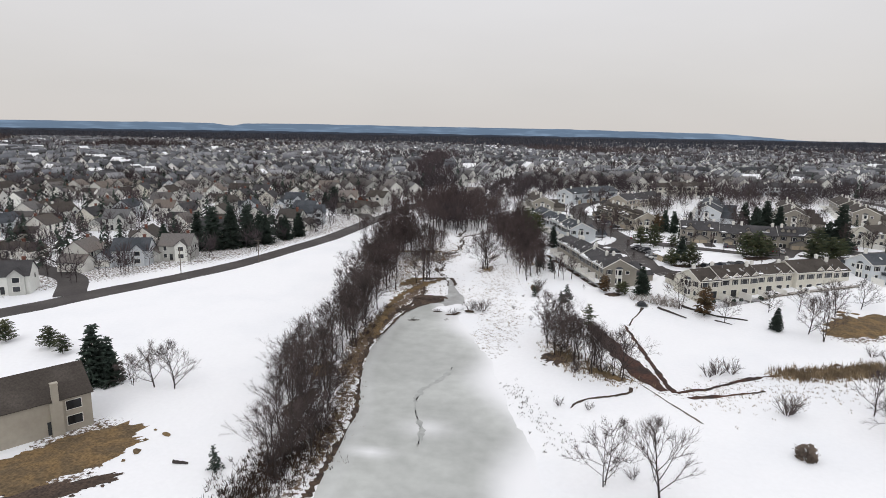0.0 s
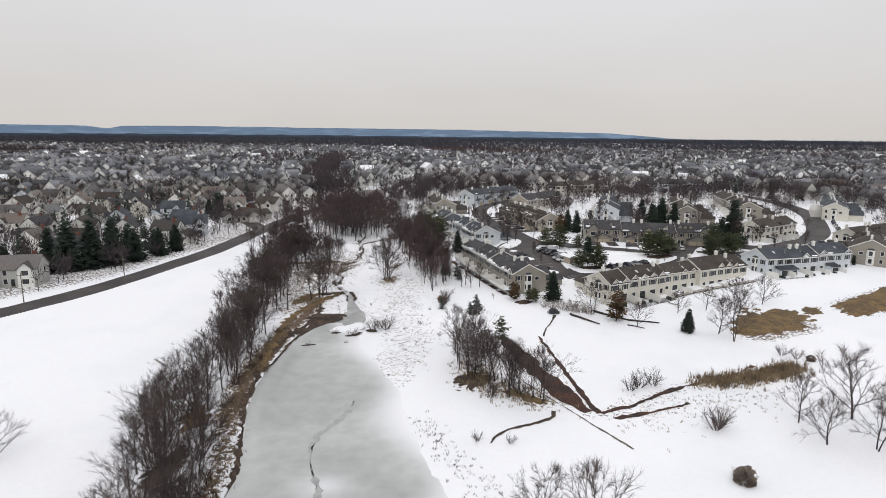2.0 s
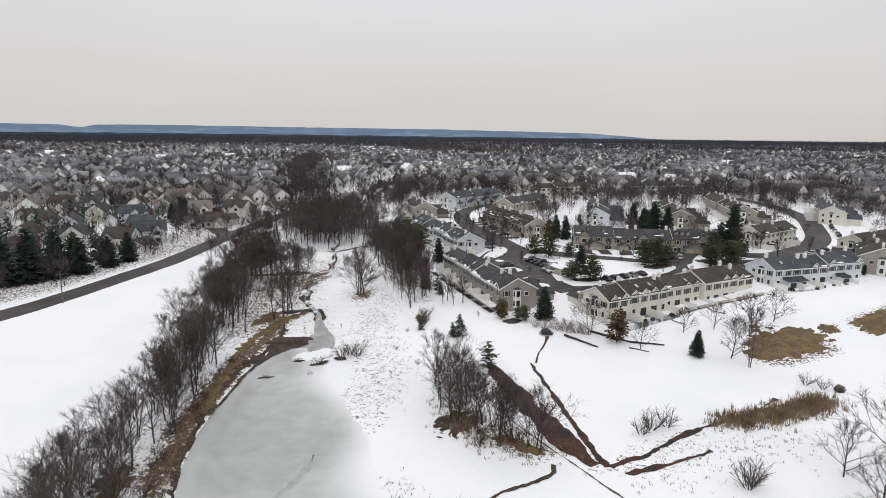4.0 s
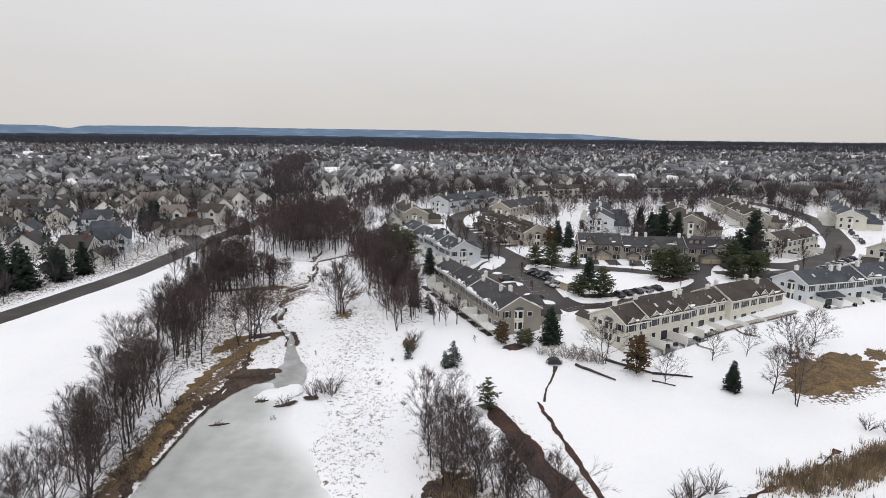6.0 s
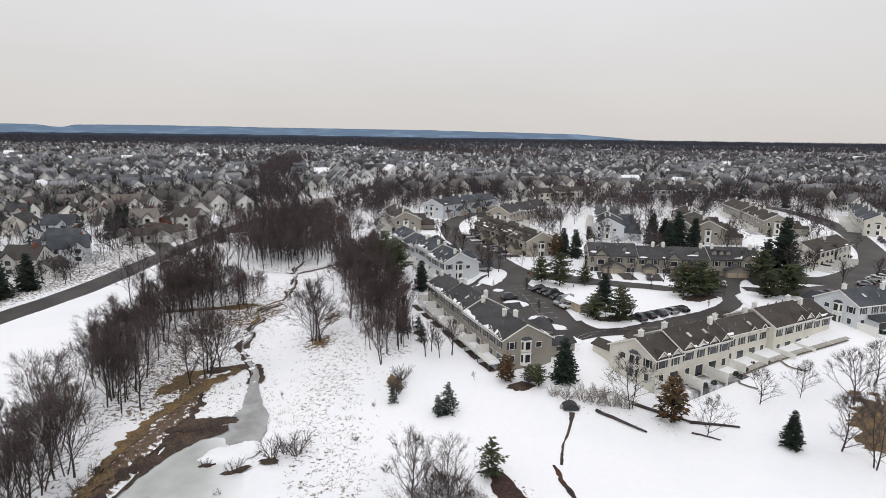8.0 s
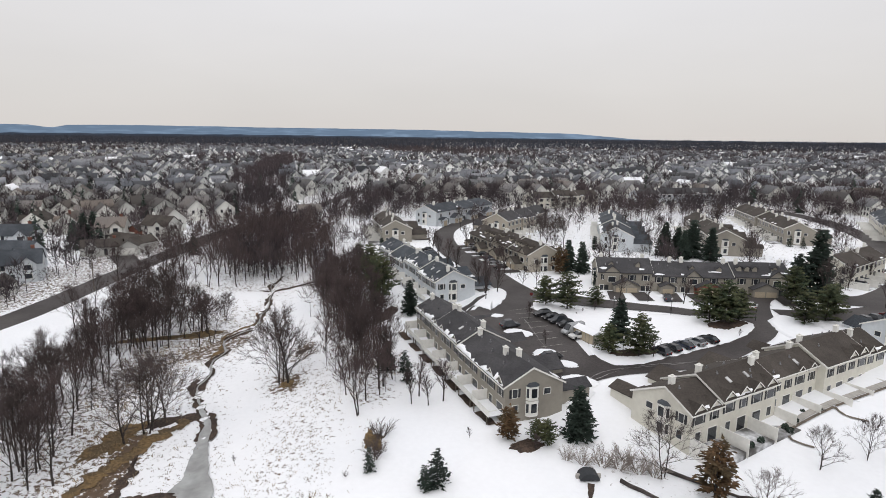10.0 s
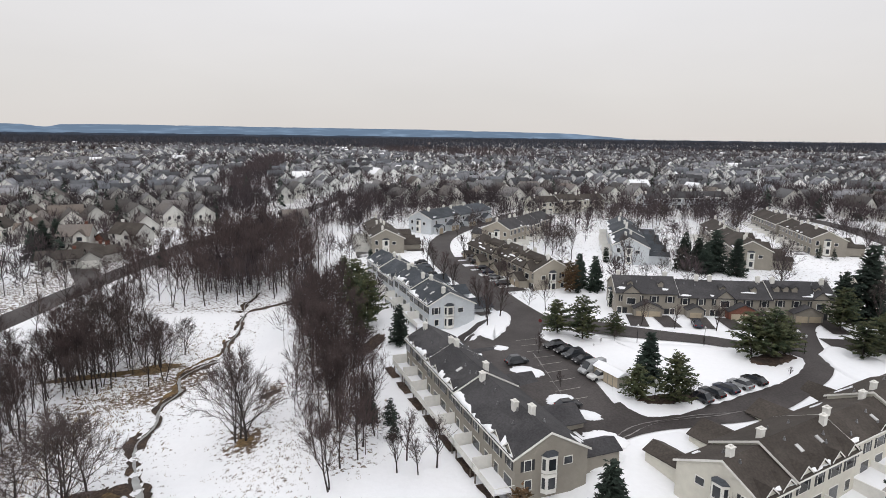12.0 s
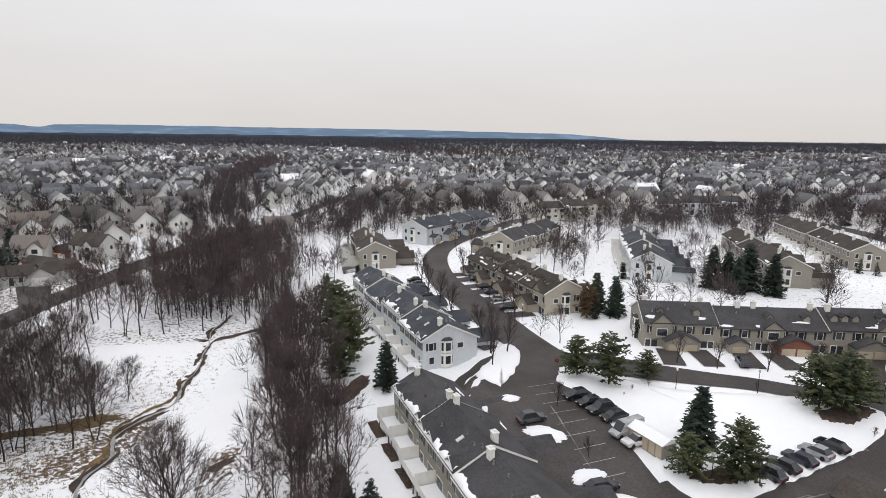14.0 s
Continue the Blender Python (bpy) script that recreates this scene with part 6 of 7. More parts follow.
strip("dirt_runnel", [(26, 148), (24.8, 144), (22.6, 139), (21.2, 134)], [0.9, 0.35, 0.3, 0.5], MULCH, "narrow brown runnel from the culvert", "bare soil", up=0.05, ragged=0.12, seed=61, step=0.6)
for k_, pts_ in enumerate((((44, 150.2), (51, 154.2), (58.6, 158.6)), ((58.6, 158.6), (58.0, 156.4), (60.2, 154.6)), ((58.6, 158.6), (65, 162.2), (70.2, 165.0)), ((70.2, 165.0), (70.4, 162.6), (73.0, 161.0)), ((70.6, 165.2), (79, 168.8), (89, 173.0)))):
    strip("timber_edging", pts_, 0.45, TIMBER, "dark timber edging along the back walk", "edging", up=0.16, step=1.0)
strip("walkway", [(44.5, 151.6), (58, 159.2), (70, 165.9), (90, 174.4)], 1.1, CONCRETE, "cleared concrete walk behind the patios", "walkway", up=0.09)
for k_ in range(7):
    t_ = k_ / 6
    bx, by = 13.9 - 13.4 * t_, 163.7 + 38 * t_
    strip("planting_bed", [(bx + 0.8, by - 2.3), (bx - 0.8, by + 2.3)], 1.5, MULCH, "dark planting bed below the decks", "mulch bed", up=0.1, ragged=0.15, seed=70 + k_, step=0.6)
SIGN_RED = material("faded_sign_red", (0.16, 0.03, 0.03), 0.6, 2.0, 0.5, 0.1, 0)
stop = thing("stop_sign", Matrix.Translation(on(29.6, 211.5)) @ pose(0, 0, 0, 0, 0, -20), "red octagonal road sign on a steel post", "sign")
part("post", Shape().tube((0, 0, -0.3), (0, 0, 2.9), 0.04, 0.04, 6), METAL, stop)
part("plate", Shape().prism([(0.38 * math.cos(0.393 + k * 0.785), 2.6 + 0.38 * math.sin(0.393 + k * 0.785)) for k in range(8)], -0.05, -0.03, "y"), SIGN_RED, stop, "red octagonal plate")


def street_lamp(x, y, yaw):
    t = thing("street_lamp", Matrix.Translation(on(x, y)) @ pose(0, 0, 0, 0, 0, yaw), "slim dark street lamp on a post", "lamp post", "street lamps")
    part("post", Shape().tube((0, 0, -0.3), (0, 0, 3.2), 0.06, 0.045, 6), TYRE, t)
    part("lantern", Shape().tube((0, 0, 3.2), (0, 0, 3.6), 0.1, 0.2, 6).tube((0, 0, 3.6), (0, 0, 3.85), 0.24, 0.03, 6), LAMP_CLEAR, t)


for x_, y_ in ((41.5, 182.3), (59.5, 203.8), (47, 205), (29, 240), (76, 199), (106, 228)):
    street_lamp(x_, y_, 0)
for k_, (x_, y_) in enumerate(((-97, 170), (-84, 238), (-113, 150))):
    pole = thing("utility_pole", Matrix.Translation(on(x_, y_)), "grey wooden utility pole beside the avenue", "pole")
    part("pole", Shape().tube((0, 0, -0.4), (0, 0, 8.5), 0.14, 0.10, 7), TIMBER, pole)
    part("crossarm", Shape().box(-1.1, 1.1, -0.05, 0.05, 7.6, 7.74), TIMBER, pole)


# ---- dry grass and reeds ----
def tufts(places, tall, n, mat, name, label, category, seed=0, lean=0.35, wide=0.03):
    """Thin blades in tufts, joined."""
    rng = np.random.RandomState(seed)
    places = np.repeat(np.array(places, float), n, 0)
    m = len(places)
    base = places[:, :2] + rng.normal(0, 0.22, (m, 2))
    z = height(base[:, 0], base[:, 1])
    a = rng.uniform(0, 6.283, m)
    hgt = tall * rng.uniform(0.5, 1.15, m)
    tip = np.stack([base[:, 0] + rng.normal(0, lean, m) * hgt, base[:, 1] + rng.normal(0, lean, m) * hgt, z + hgt], 1)
    side = np.stack([np.cos(a), np.sin(a), 0 * a], 1) * wide * rng.uniform(0.6, 1.5, (m, 1))
    root = np.stack([base[:, 0], base[:, 1], z - 0.03], 1)
    v = np.stack([root - side, root + side, tip], 1).reshape(-1, 3)
    f = np.arange(3 * m).reshape(-1, 3)
    return tagged(new(name, joined(v, f, name, mat)), label, category, kind="stuff")


grass_rng = np.random.RandomState(33)


def scattered(line, half, n):
    p = smooth_line(line, 0.5)
    q = p[grass_rng.randint(0, len(p), n)]
    return q + grass_rng.normal(0, 1, (n, 2)) * half


tufts(scattered([(-22, 140), (-18, 150), (-14, 160), (-14, 172), (-18, 182)], 5.0, 650), 0.22, 5, STRAW, "meadow_grass", "dry grass tufts poking through the snow", "grass", 1, wide=0.05)
tufts(scattered([(-14, 110), (-10, 122), (-8, 134), (-10, 145)], 3.0, 320), 0.26, 5, STRAW, "shore_grass", "dry grass tufts along the pond's edge", "grass", 2, wide=0.05)
tufts(scattered([(-6, 92), (-2, 84), (2, 76), (5, 70)], 1.5, 110), 0.32, 6, MULCH, "shore_sedge", "brown sedge along the pond's edge", "grass", 3, wide=0.05)
tufts(scattered([(48, 108.5), (55, 110.5), (63, 113), (70, 117)], 1.5, 900), 1.3, 9, STRAW, "reeds", "dense tan reeds beside the ditch", "reeds", 4, 0.15, 0.05)
tufts(scattered([(-30, 58), (-33, 76), (-38, 96), (-40, 118), (-39.5, 136)], 1.5, 520), 0.55, 7, STRAW, "bank_brush", "brown brush along the wooded bank", "brush", 5, wide=0.06)
tufts(scattered([(-36, 46), (-35, 58), (-36, 70)], 2.6, 1300), 0.9, 7, MULCH, "thicket_brush", "brown scrub at the foot of the trees", "brush", 11, 0.4, 0.05)
tufts(scattered([(-40, 150), (-44, 168), (-48, 190), (-45, 205)], 4.0, 900), 0.45, 6, STRAW, "meadow_brush", "brown grass between the trees", "grass", 6, wide=0.05)
tufts(scattered([(-46, 178), (-44, 196), (-42, 212), (-40, 230)], 4.0, 700), 0.3, 6, STRAW, "brook_grass", "dry grass beside the brook", "grass", 7, wide=0.05)
tufts(scattered([(-4, 180), (-9, 196), (-13, 212), (-19, 236)], 2.6, 500), 0.6, 6, STRAW, "belt_brush", "brown brush under the trees", "brush", 8, wide=0.05)
tufts(scattered([(3, 116), (8, 105), (15, 99)], 2.6, 420), 0.7, 7, STRAW, "clump_brush", "brown brush under the trees", "brush", 9, wide=0.05)
tufts(scattered([(58, 104), (44, 98), (36, 96), (28, 92)], 3.2, 260), 0.35, 5, STRAW, "ditch_grass", "dry grass beside the ditch", "grass", 10, wide=0.05)


# ---- the suburb beyond, out to the horizon ----
far_rng = np.random.RandomState(8)


def lumps(x, y, size, seed):
    """Smooth patches of 0 to 1 over the plan, to gather woods and clearings."""
    s = 0
    r = np.random.RandomState(seed)
    for k in range(6):
        a, ph, w = r.uniform(0, 6.283), r.uniform(0, 6.283), size * (0.5 + r.rand() * 1.2)
        s = s + np.sin((x * math.cos(a) + y * math.sin(a)) / w + ph)
    return 0.5 + s / 7


def avenue_gap(x, y):
    d = np.full(len(x), 1e9)
    for ax, ay in AVENUE[::2]:
        d = np.minimum(d, np.hypot(x - ax, y - ay))
    return d


# the wood that follows the brook upstream
WOOD_Y, WOOD_X = [262, 320, 400, 500, 640, 800, 1000], [-46, -58, -82, -106, -134, -160, -190]
sites = []
for ring, (y0_, y1_, dx_, dy_) in enumerate(((326, 760, 14, 23), (760, 1400, 18, 33), (1400, 2600, 32, 62))):
    for yy in np.arange(y0_, y1_, dy_):
        half = 0.80 * yy
        left = 1.15 * yy
        xx = np.arange(-left, half, dx_) + far_rng.uniform(-dx_ / 3, dx_ / 3)
        wave = yy + 14 * np.sin(xx / 130 + yy * 0.01) + xx * 0.10 * np.sin(yy * 0.004)
        sites.append(np.stack([xx + far_rng.uniform(-3, 3, len(xx)), wave + far_rng.uniform(-8, 8, len(xx))], 1))
sites = np.concatenate(sites)
keep = (lumps(sites[:, 0], sites[:, 1], 90, 3) > np.where(sites[:, 1] < 420, 0.0, np.where(sites[:, 1] < 800, np.where(sites[:, 0] < -60, -1.0, 0.24), 0.3))) & (avenue_gap(sites[:, 0], sites[:, 1]) > 18) & (far_rng.rand(len(sites)) > 0.08)
keep &= ~((np.abs(sites[:, 0] - np.interp(sites[:, 1], WOOD_Y, WOOD_X)) < 12 + sites[:, 1] * 0.008) & (sites[:, 1] < 1000))
keep &= ~((sites[:, 1] < 400) & (sites[:, 0] > -40) & (sites[:, 0] < 215))
keep &= np.array([all((q[0] - a) ** 2 + (q[1] - b) ** 2 > 196 for a, b in house_sites) for q in sites])
keep &= ~((sites[:, 0] < 0.03 * sites[:, 1]) & (sites[:, 1] > 1750))
sites = sites[keep]
extra = []
for yy in np.arange(250, 400, 30):
    for xx in np.arange(190, 330, 20):
        if xx < 0.8 * yy + 40 and xx > 215 - (yy - 250) * 0.05:
            extra.append((xx + far_rng.uniform(-3, 3), yy + far_rng.uniform(-4, 4)))
sites = np.concatenate([sites, np.array(extra)])


def far_houses(places):
    """Gabled blocks with eaves and windows for the houses of the distance, joined by surface."""
    n = len(places)
    w, d = far_rng.uniform(9, 13, n), far_rng.uniform(7.5, 9.5, n)
    e, r = far_rng.uniform(5.0, 6.0, n), far_rng.uniform(3.0, 4.2, n)
    yaw = np.where(far_rng.rand(n) < 0.25, 0.0, 1.571) + 0.55 * np.sin(places[:, 0] / 170 + places[:, 1] / 210) + far_rng.uniform(-0.25, 0.25, n)
    z = height(places[:, 0], places[:, 1])
    c, s = np.cos(yaw), np.sin(yaw)

    def put(local):
        """local: n x k x 3."""
        x = places[:, 0:1] + c[:, None] * local[..., 0] - s[:, None] * local[..., 1]
        y = places[:, 1:2] + s[:, None] * local[..., 0] + c[:, None] * local[..., 1]
        return np.stack([x, y, z[:, None] + local[..., 2]], -1)

    def pts(rows):
        return np.stack([np.stack([a * np.ones(n), b * np.ones(n), h * np.ones(n)], 1) for a, b, h in rows], 1)

    W, D = w / 2, d / 2
    walls = put(pts([(-W, -D, -1), (W, -D, -1), (W, D, -1), (-W, D, -1), (-W, -D, e), (W, -D, e), (W, D, e), (-W, D, e), (-W, 0, e + r), (W, 0, e + r)]))
    wf = [(0, 1, 5), (0, 5, 4), (2, 3, 7), (2, 7, 6), (1, 2, 6), (1, 6, 5), (5, 6, 9), (3, 0, 4), (3, 4, 7), (4, 8, 7)]
    o = 0.5
    roofs = put(pts([(-W - o, -D - o, e - 0.25), (W + o, -D - o, e - 0.25), (W + o, 0, e + r + 0.15), (-W - o, 0, e + r + 0.15), (-W - o, D + o, e - 0.25), (W + o, D + o, e - 0.25),
                     (-W - o, -D - o, e - 0.5), (W + o, -D - o, e - 0.5), (W + o, D + o, e - 0.5), (-W - o, D + o, e - 0.5)]))
    rf = [(0, 1, 2), (0, 2, 3), (3, 2, 5), (3, 5, 4), (6, 1, 0), (6, 7, 1), (4, 5, 8), (4, 8, 9)]
    g0, g1 = W * 0.2, W * 0.85
    gab = put(pts([(g0, -D - 1.6, -1), (g1, -D - 1.6, -1), (g1, -D - 1.6, e * 0.92), (g0, -D - 1.6, e * 0.92), ((g0 + g1) / 2, -D - 1.6, e + 1.2), (g0, 0, -1), (g1, 0, -1), (g1, 0, e * 0.92), (g0, 0, e * 0.92), ((g0 + g1) / 2, 0, e + 1.2)]))
    gf = [(0, 1, 2), (0, 2, 3), (3, 2, 4), (1, 6, 7), (1, 7, 2), (5, 0, 3), (5, 3, 8)]
    groof = put(pts([(g0 - 0.4, -D - 1.9, e * 0.92 - 0.3), ((g0 + g1) / 2, -D - 1.9, e + 1.4), (g1 + 0.4, -D - 1.9, e * 0.92 - 0.3), (g0 - 0.4, 0, e * 0.92 - 0.3), ((g0 + g1) / 2, 0, e + 1.4), (g1 + 0.4, 0, e * 0.92 - 0.3)]))
    grf = [(0, 1, 4), (0, 4, 3), (1, 2, 5), (1, 5, 4)]
    wins, wnf = [], []
    near = places[:, 1] < 900
    for fx in (-0.7, -0.35, 0.0):
        for fz in (0.9, 3.3):
            for sg in (-1, 1):
                y_ = sg * (D + 0.04)
                q = put(pts([(fx * W - 0.55, y_, fz), (fx * W + 0.55, y_, fz), (fx * W + 0.55, y_, fz + 1.4), (fx * W - 0.55, y_, fz + 1.4)]))
                wins.append(q[near])
    for sg in (-1, 1):
        for fy in (-0.45, 0.45):
            x_ = sg * (W + 0.04)
            q = put(pts([(x_, fy * D - 0.5, 3.3), (x_, fy * D + 0.5, 3.3), (x_, fy * D + 0.5, 4.7), (x_, fy * D - 0.5, 4.7)]))
            wins.append(q[near])
    wins = np.concatenate(wins)

    def stack(v, f, some=None):
        v = v if some is None else v[some]
        k = v.shape[1]
        return v.reshape(-1, 3), (np.array(f)[None] + np.arange(len(v))[:, None, None] * k).reshape(-1, len(f[0]))

    def both(a, b):
        return np.concatenate([a[0], b[0]]), np.concatenate([a[1], b[1] + len(a[0])])

    snowy = far_rng.rand(n) < 0.03
    # the nearest ones are houses of their own
    near_ones = np.argsort(np.hypot(places[:, 0] - 5, places[:, 1] - 100))[:110]
    for i in near_ones:
        org = np.array([places[i, 0], places[i, 1], z[i]])
        v, f = both(stack(walls[i : i + 1], wf), stack(gab[i : i + 1], gf))
        ob = new("house", joined(v - org, f, "house", HOUSE_SIDING))
        ob.location = org
        tagged(ob, "pale gabled suburban house among leafless trees", "house", "detached houses")
        v, f = both(stack(roofs[i : i + 1], rf), stack(groof[i : i + 1], grf))
        part("roof", joined(v - org, f, "roof", ROOF_MIXED), None, ob, "dark shingled roof")
    rest = np.ones(n, bool)
    rest[near_ones] = False
    snowy &= rest
    plain = rest & ~snowy
    return both(stack(walls, wf, rest), stack(gab, gf, rest)), both(stack(roofs, rf, plain), stack(groof, grf, plain)), both(stack(roofs, rf, snowy), stack(groof, grf, snowy)), (wins.reshape(-1, 3), np.arange(len(wins) * 4).reshape(-1, 4))


fw, fr_, fs, fwin = far_houses(sites)
suburb = thing("distant_houses", pose(0, 0, 0), "hundreds of pale suburban houses reaching to the horizon", "houses", kind="stuff")
part("walls", joined(*fw, "walls", FAR_SIDING), None, suburb)
part("roofs", joined(*fr_, "roofs", HAZED_ROOF), None, suburb)
part("snowy_roofs", joined(*fs, "snowy_roofs", SNOW), None, suburb, "roofs still under snow")
part("windows", joined(*fwin, "windows", GLASS), None, suburb)


def far_trees(places, tall, sprays, size, name, label, mat, seed, stem=0.14):
    """Leafless trees of the distance: each a stem under a rounded crown of many slim sprays, joined."""
    rng = np.random.RandomState(seed)
    n = len(places)
    z = height(places[:, 0], places[:, 1])
    hgt = tall * rng.uniform(0.6, 1.2, n)
    wide = hgt * rng.uniform(0.20, 0.34, n)
    v = []
    root = np.stack([places[:, 0], places[:, 1], z - 0.4], 1)
    for a in (0.0, 1.571):
        side = np.array([math.cos(a), math.sin(a), 0]) * stem
        v.append(np.stack([root - side, root + side, root + np.stack([0 * z, 0 * z, hgt * 0.8], 1)], 1))
    for k in range(sprays):
        d = rng.normal(0, 1, (n, 3))
        d /= np.linalg.norm(d, axis=1)[:, None]
        q = rng.rand(n, 1) ** 0.45
        mid = root + np.stack([0 * z, 0 * z, hgt * 0.62], 1) + d * q * np.stack([wide, wide, hgt * 0.38], 1)
        along = d * 0.7 + np.array([0, 0, 0.75]) + rng.normal(0, 0.35, (n, 3))
        along *= size * rng.uniform(0.7, 1.4, (n, 1)) * (hgt / tall)[:, None]
        side = np.cross(along, rng.normal(0, 1, (n, 3)))
        side *= (0.13 * size / (np.linalg.norm(side, axis=1) + 1e-9))[:, None] * rng.uniform(0.7, 1.4, (n, 1))
        v.append(np.stack([mid - along - side * 0.4, mid - along * 0.2 + side, mid + along], 1))
    v = np.concatenate(v).reshape(-1, 3)
    return tagged(new(name, joined(v, np.arange(len(v)).reshape(-1, 3), name, mat)), label, "trees", kind="stuff")


def spread_points(n, y0, y1, power=1.0):
    y = y0 + (y1 - y0) * far_rng.rand(n) ** power
    x = far_rng.uniform(-1.15, 0.82, n) * (y + 60)
    return np.stack([x, y], 1)


p1 = spread_points(6200, 330, 760, 0.8)
gap1 = avenue_gap(p1[:, 0], p1[:, 1])
dense = 0.5 * lumps(p1[:, 0], p1[:, 1], 60, 4) + 0.75 * (1 - ease(0.2, 0.42, lumps(p1[:, 0], p1[:, 1], 90, 3)))
left_ = (p1[:, 0] < -70) & (far_rng.rand(len(p1)) < 0.5)
open_ = (p1[:, 1] < 400) & (p1[:, 0] > -30) & (p1[:, 0] < 200)
p1 = p1[(~left_ | (dense > 0.7)) & (gap1 > 7) & (dense + far_rng.rand(len(p1)) * 0.6 > 0.5) & ~(open_ & (far_rng.rand(len(p1)) < 0.75))]
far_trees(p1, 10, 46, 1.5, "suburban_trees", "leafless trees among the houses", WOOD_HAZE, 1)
p2 = spread_points(12500, 760, 1700)
p2 = p2[np.maximum(0.8 * lumps(p2[:, 0], p2[:, 1], 110, 5), 1.1 * (1 - ease(0.2, 0.45, lumps(p2[:, 0], p2[:, 1], 90, 3)))) + far_rng.rand(len(p2)) * 0.6 > 0.6]
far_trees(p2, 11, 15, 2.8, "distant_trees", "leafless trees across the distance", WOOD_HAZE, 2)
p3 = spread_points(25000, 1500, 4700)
far_trees(p3, 13, 8, 6.5, "far_woods", "woods along the horizon", HAZED_WOOD, 3)
cor_y = 262 + 700 * far_rng.rand(560) ** 1.45
cor = np.stack([np.interp(cor_y, WOOD_Y, WOOD_X) + far_rng.normal(0, 1, 560) * (6.5 + cor_y * 0.006), cor_y], 1)
cor = cor[avenue_gap(cor[:, 0], cor[:, 1]) > 6]
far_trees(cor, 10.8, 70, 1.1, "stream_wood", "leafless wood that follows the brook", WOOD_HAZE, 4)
yard = np.stack([far_rng.uniform(-460, -95, 2300), far_rng.uniform(130, 420, 2300)], 1)
yard = yard[(avenue_gap(yard[:, 0], yard[:, 1]) > 8) & (yard[:, 0] < np.interp(yard[:, 1], AVENUE[:70, 1], AVENUE[:70, 0])) & (np.abs(yard[:, 0]) < 1.15 * (yard[:, 1] + 30))]
yard = np.array([q for q in yard if all((q[0] - a) ** 2 + (q[1] - b) ** 2 > 64 for a, b in house_sites)])
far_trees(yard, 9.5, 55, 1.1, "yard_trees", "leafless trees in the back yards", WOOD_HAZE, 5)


court = np.stack([far_rng.uniform(-25, 260, 2300), far_rng.uniform(205, 430, 2300)], 1)
lawns = ((56, 282, 15), (50, 268, 11), (122, 262, 15), (126, 285, 14), (88, 250, 13), (60, 278, 12), (92, 256, 12), (128, 282, 13), (48, 262, 9), (145, 262, 12), (56, 198, 22), (98, 200, 9), (30, 200, 26), (70, 215, 10), (92, 300, 9), (134, 305, 8), (75, 266, 9), (110, 268, 9), (118, 300, 9))
rows_at = [(o.matrix_basis, o) for o in scene.objects if o.name.startswith("townhouse_row")]


def clear_of_rows(x, y):
    for m, o in rows_at:
        q = m.inverted() @ Vector((x, y, m.translation.z))
        if -3 < q.x < 72 and -7 < q.y < 18:
            return False
    return True


road_line = np.concatenate([smooth_line(g, 3.0) for g in ([(40, 217), (31, 219), (26, 231), (20, 252), (13.8, 275), (13, 302), (19.5, 324), (37, 352), (58, 380), (90, 405), (140, 430)], [(97, 224), (108, 214), (121, 218), (145, 240), (163, 270), (178, 305), (184, 345), (176, 390)])])
court = np.array([q for q in court if all((q[0] - a) ** 2 + (q[1] - b) ** 2 > r * r for a, b, r in lawns) and np.min(np.hypot(road_line[:, 0] - q[0], road_line[:, 1] - q[1])) > 6 and clear_of_rows(q[0], q[1]) and (q[1] > 345 or far_rng.rand() < 0.45) and q[1] > 225 - 0.4 * max(0, q[0] - 60)])
far_trees(court, 10, 110, 0.9, "court_trees", "leafless trees among the rows of houses", WOOD_HAZE, 6, 0.10)
wood_y = 150 + 110 * far_rng.rand(130)
wood_x = np.interp(wood_y, [150, 176, 205, 240, 260], [0, -4, -11, -20, -24]) + far_rng.normal(0, 1, 130) * 4.0
belt_young = np.stack([wood_x, wood_y], 1)[(wood_y > 172)]
far_trees(belt_young, 8.0, 70, 0.7, "belt_saplings", "leafless saplings filling the belt of trees", RED_TWIG, 7, 0.06)
rim = np.stack([far_rng.uniform(-60, -10, 170), far_rng.uniform(262, 420, 170)], 1)
rim = rim[((rim[:, 0] < -36 - 0.12 * (rim[:, 1] - 262)) | (rim[:, 1] > 335)) & (avenue_gap(rim[:, 0], rim[:, 1]) > 7) & np.array([clear_of_rows(*q) for q in rim])]
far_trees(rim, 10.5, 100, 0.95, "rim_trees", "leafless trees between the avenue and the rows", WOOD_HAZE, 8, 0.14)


def far_conifers(places, tall, name, label, seed):
    """Evergreens of the distance: ragged cones of drooping sprays, joined."""
    rng = np.random.RandomState(seed)
    n = len(places)
    z = height(places[:, 0], places[:, 1])
    hgt = tall * rng.uniform(0.6, 1.2, n)
    v = []
    for k in range(36):
        t = (k + rng.rand(n)) / 36
        a = rng.uniform(0, 6.283, n)
        r = hgt * 0.30 * (1 - t) + 0.3
        root = np.stack([places[:, 0], places[:, 1], z + hgt * (0.06 + 0.94 * t)], 1)
        tip = root + np.stack([np.cos(a) * r, np.sin(a) * r, -0.35 * r], 1)
        side = np.stack([-np.sin(a), np.cos(a), 0 * a], 1) * (0.45 * r + 0.15)[:, None]
        v.append(np.stack([root + [0, 0, 0.5], tip - side, tip + side], 1))
    v = np.concatenate(v).reshape(-1, 3)
    return tagged(new(name, joined(v, np.arange(len(v)).reshape(-1, 3), name, SPRUCE)), label, "conifers", kind="stuff")


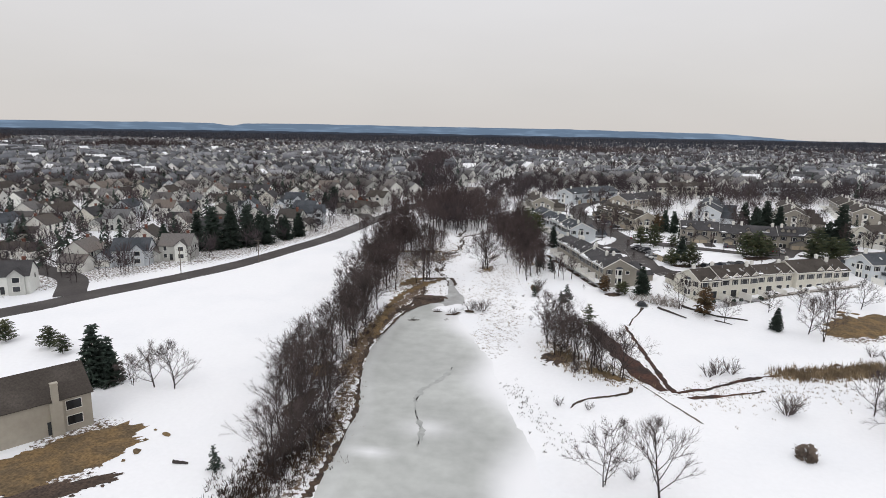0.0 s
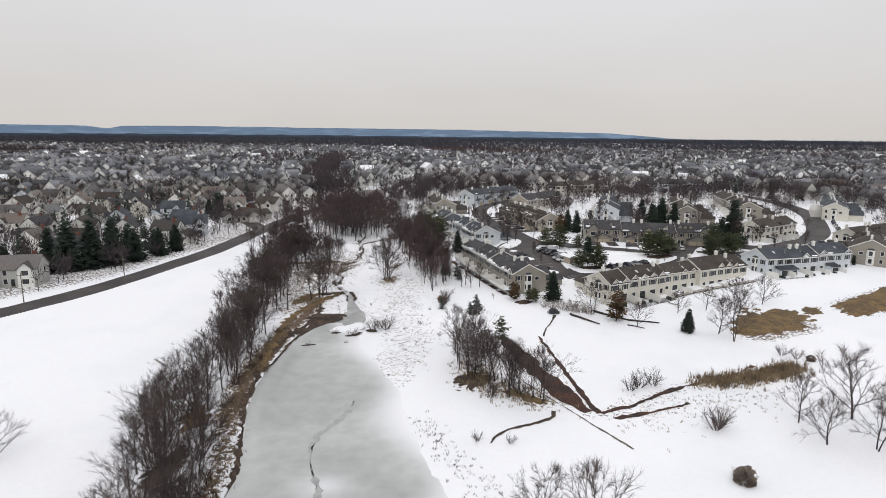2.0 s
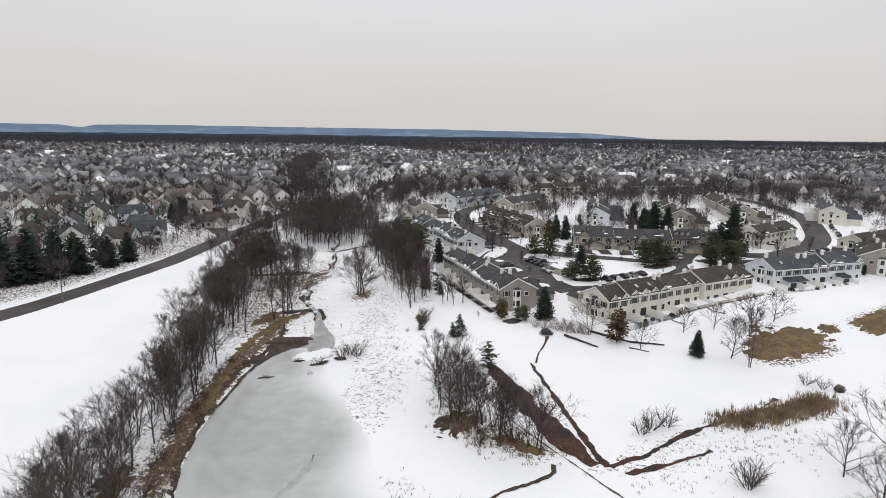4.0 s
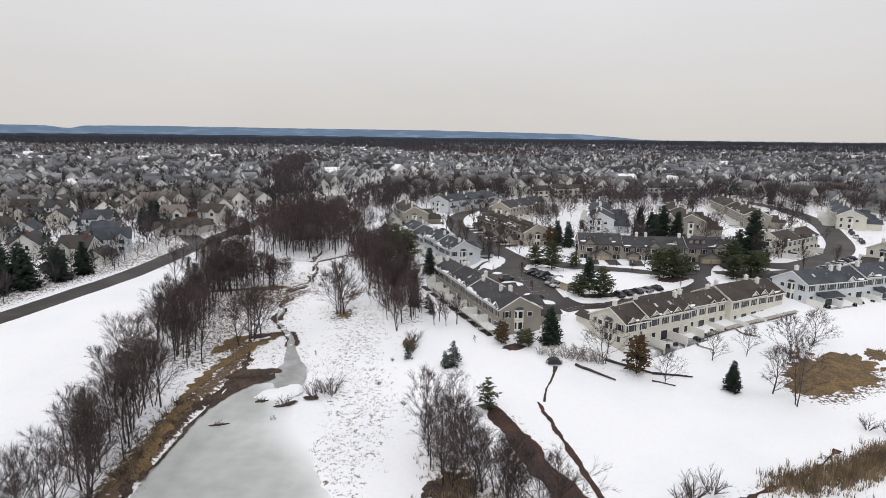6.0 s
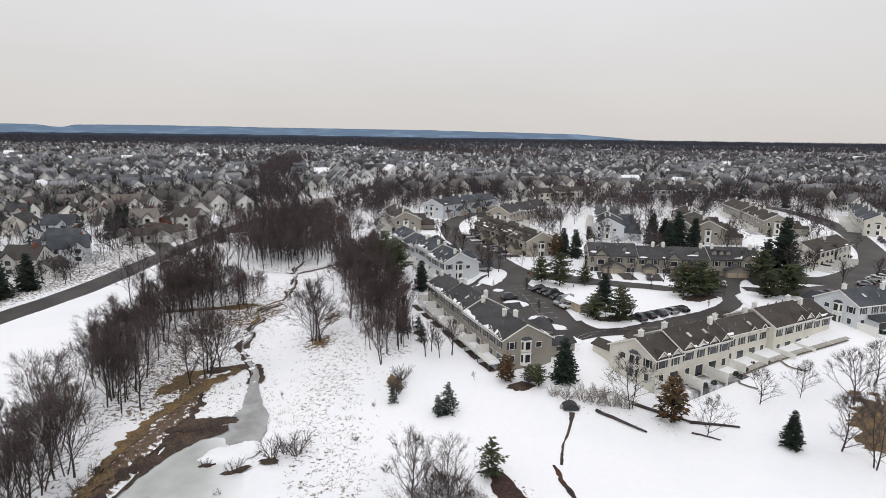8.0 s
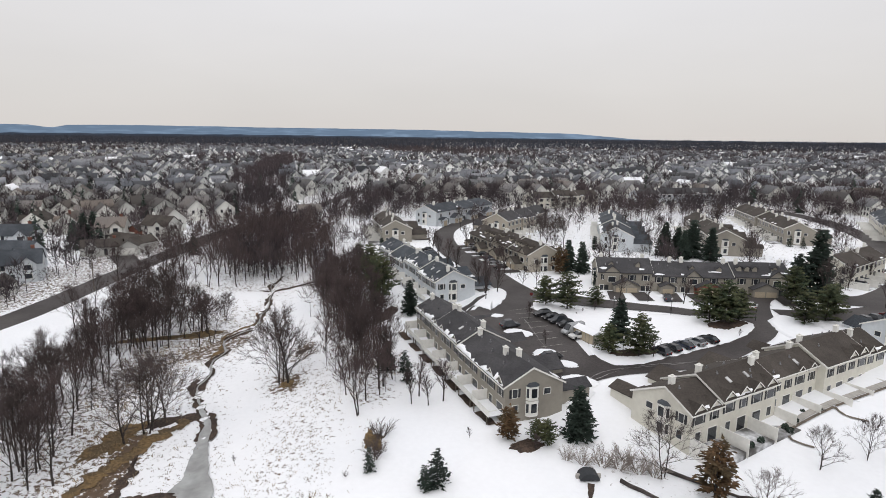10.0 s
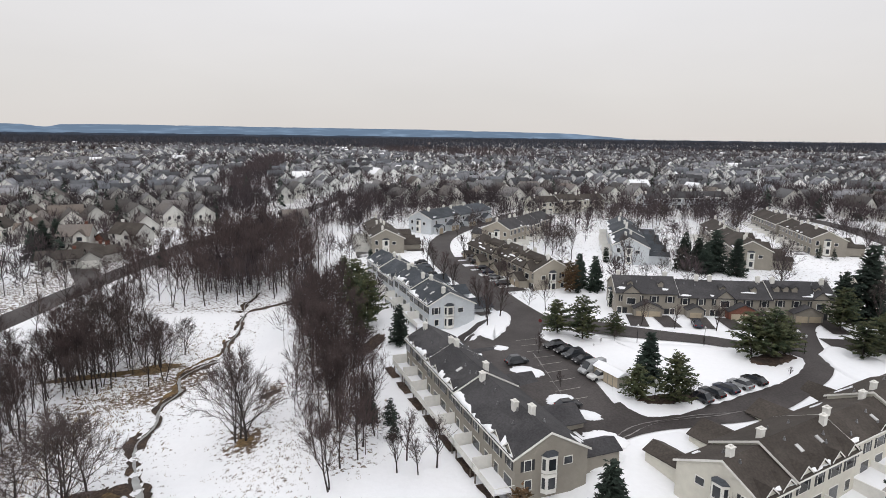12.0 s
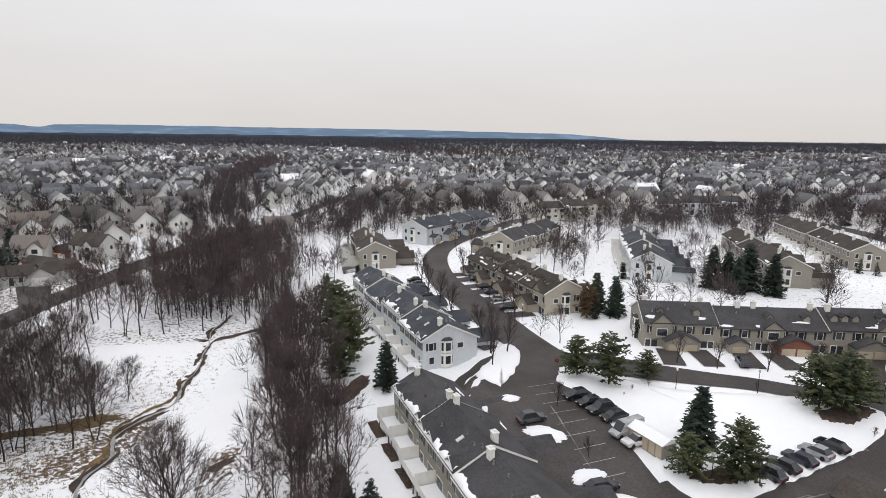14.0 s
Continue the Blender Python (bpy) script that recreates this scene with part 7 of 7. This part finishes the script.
pc = np.concatenate([spread_points(420, 330, 800), spread_points(500, 800, 1800), np.stack([far_rng.uniform(-380, -110, 150), far_rng.uniform(150, 400, 150)], 1)])
pc = pc[avenue_gap(pc[:, 0], pc[:, 1]) > 9]
pc = pc[~((pc[:, 1] < 400) & (pc[:, 0] > -60) & (pc[:, 0] < 160))]
far_conifers(pc, 11, "distant_conifers", "dark evergreens among the houses", 1)


# ---- the hills on the horizon ----
# self-lit backdrops; aerial haze is painted in as the blue of their emission
def hill_backdrop(name, far, rows, low, shade, label, jag, seed):
    m = bpy.data.materials.new(name)
    m.use_nodes = True
    n, l = m.node_tree.nodes, m.node_tree.links
    n.clear()
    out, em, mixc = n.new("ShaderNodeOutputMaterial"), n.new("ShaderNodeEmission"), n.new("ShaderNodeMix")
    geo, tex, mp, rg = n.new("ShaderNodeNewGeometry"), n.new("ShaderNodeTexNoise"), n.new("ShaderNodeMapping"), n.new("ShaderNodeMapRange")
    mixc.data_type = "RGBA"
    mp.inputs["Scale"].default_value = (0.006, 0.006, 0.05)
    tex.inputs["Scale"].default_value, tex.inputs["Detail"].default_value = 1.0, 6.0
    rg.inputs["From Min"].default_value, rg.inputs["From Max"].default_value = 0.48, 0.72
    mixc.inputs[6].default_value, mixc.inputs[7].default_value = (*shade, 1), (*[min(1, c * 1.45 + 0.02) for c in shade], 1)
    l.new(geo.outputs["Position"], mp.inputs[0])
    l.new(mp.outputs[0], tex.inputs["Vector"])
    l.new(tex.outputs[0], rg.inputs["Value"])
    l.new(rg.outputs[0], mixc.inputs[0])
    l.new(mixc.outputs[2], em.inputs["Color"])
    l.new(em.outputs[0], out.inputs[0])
    rng = np.random.RandomState(seed)
    ang = np.arange(rows[0][0], rows[-1][0], 0.2)
    top = np.interp(ang, [r[0] for r in rows], [r[1] for r in rows]) + np.convolve(rng.normal(0, jag, len(ang)), np.ones(5) / 5, "same")
    xs = ang
    sx, sy = np.sin(np.radians(ang)), np.cos(np.radians(ang))
    v = np.concatenate([np.stack([sx * far, 50 + sy * far, 0 * ang + low], 1), np.stack([sx * far, 50 + sy * far, top], 1), np.stack([sx * (far + 40), 50 + sy * (far + 40), 0 * ang + low], 1)])
    k = len(xs)
    i = np.arange(k - 1)
    f = np.concatenate([np.stack([i, i + 1, i + k + 1, i + k], 1), np.stack([i + k, i + k + 1, i + 2 * k + 1, i + 2 * k], 1)])
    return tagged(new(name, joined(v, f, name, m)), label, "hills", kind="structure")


hill_backdrop("backdrop_ridge", 4700, [(-62, 72), (-50, 80), (-40, 84), (-36, 88), (-31.8, 86), (-30.8, 74), (-30.1, 72), (-29.2, 87), (-26, 92), (-20, 92), (-14, 89), (-6, 87), (0, 85), (4, 80), (10, 73), (14.5, 66), (17.5, 46), (20.5, 26)], 0, (0.165, 0.235, 0.335), "long low ridge on the horizon, painted haze blue", 1.6, 1)
hill_backdrop("backdrop_woods", 4650, [(-62, 34), (-36, 34), (-12, 36), (0, 31), (12, 28), (30, 27), (48, 28)], 0, (0.048, 0.060, 0.085), "dark woods at the foot of the ridge, painted haze blue", 2.5, 2)
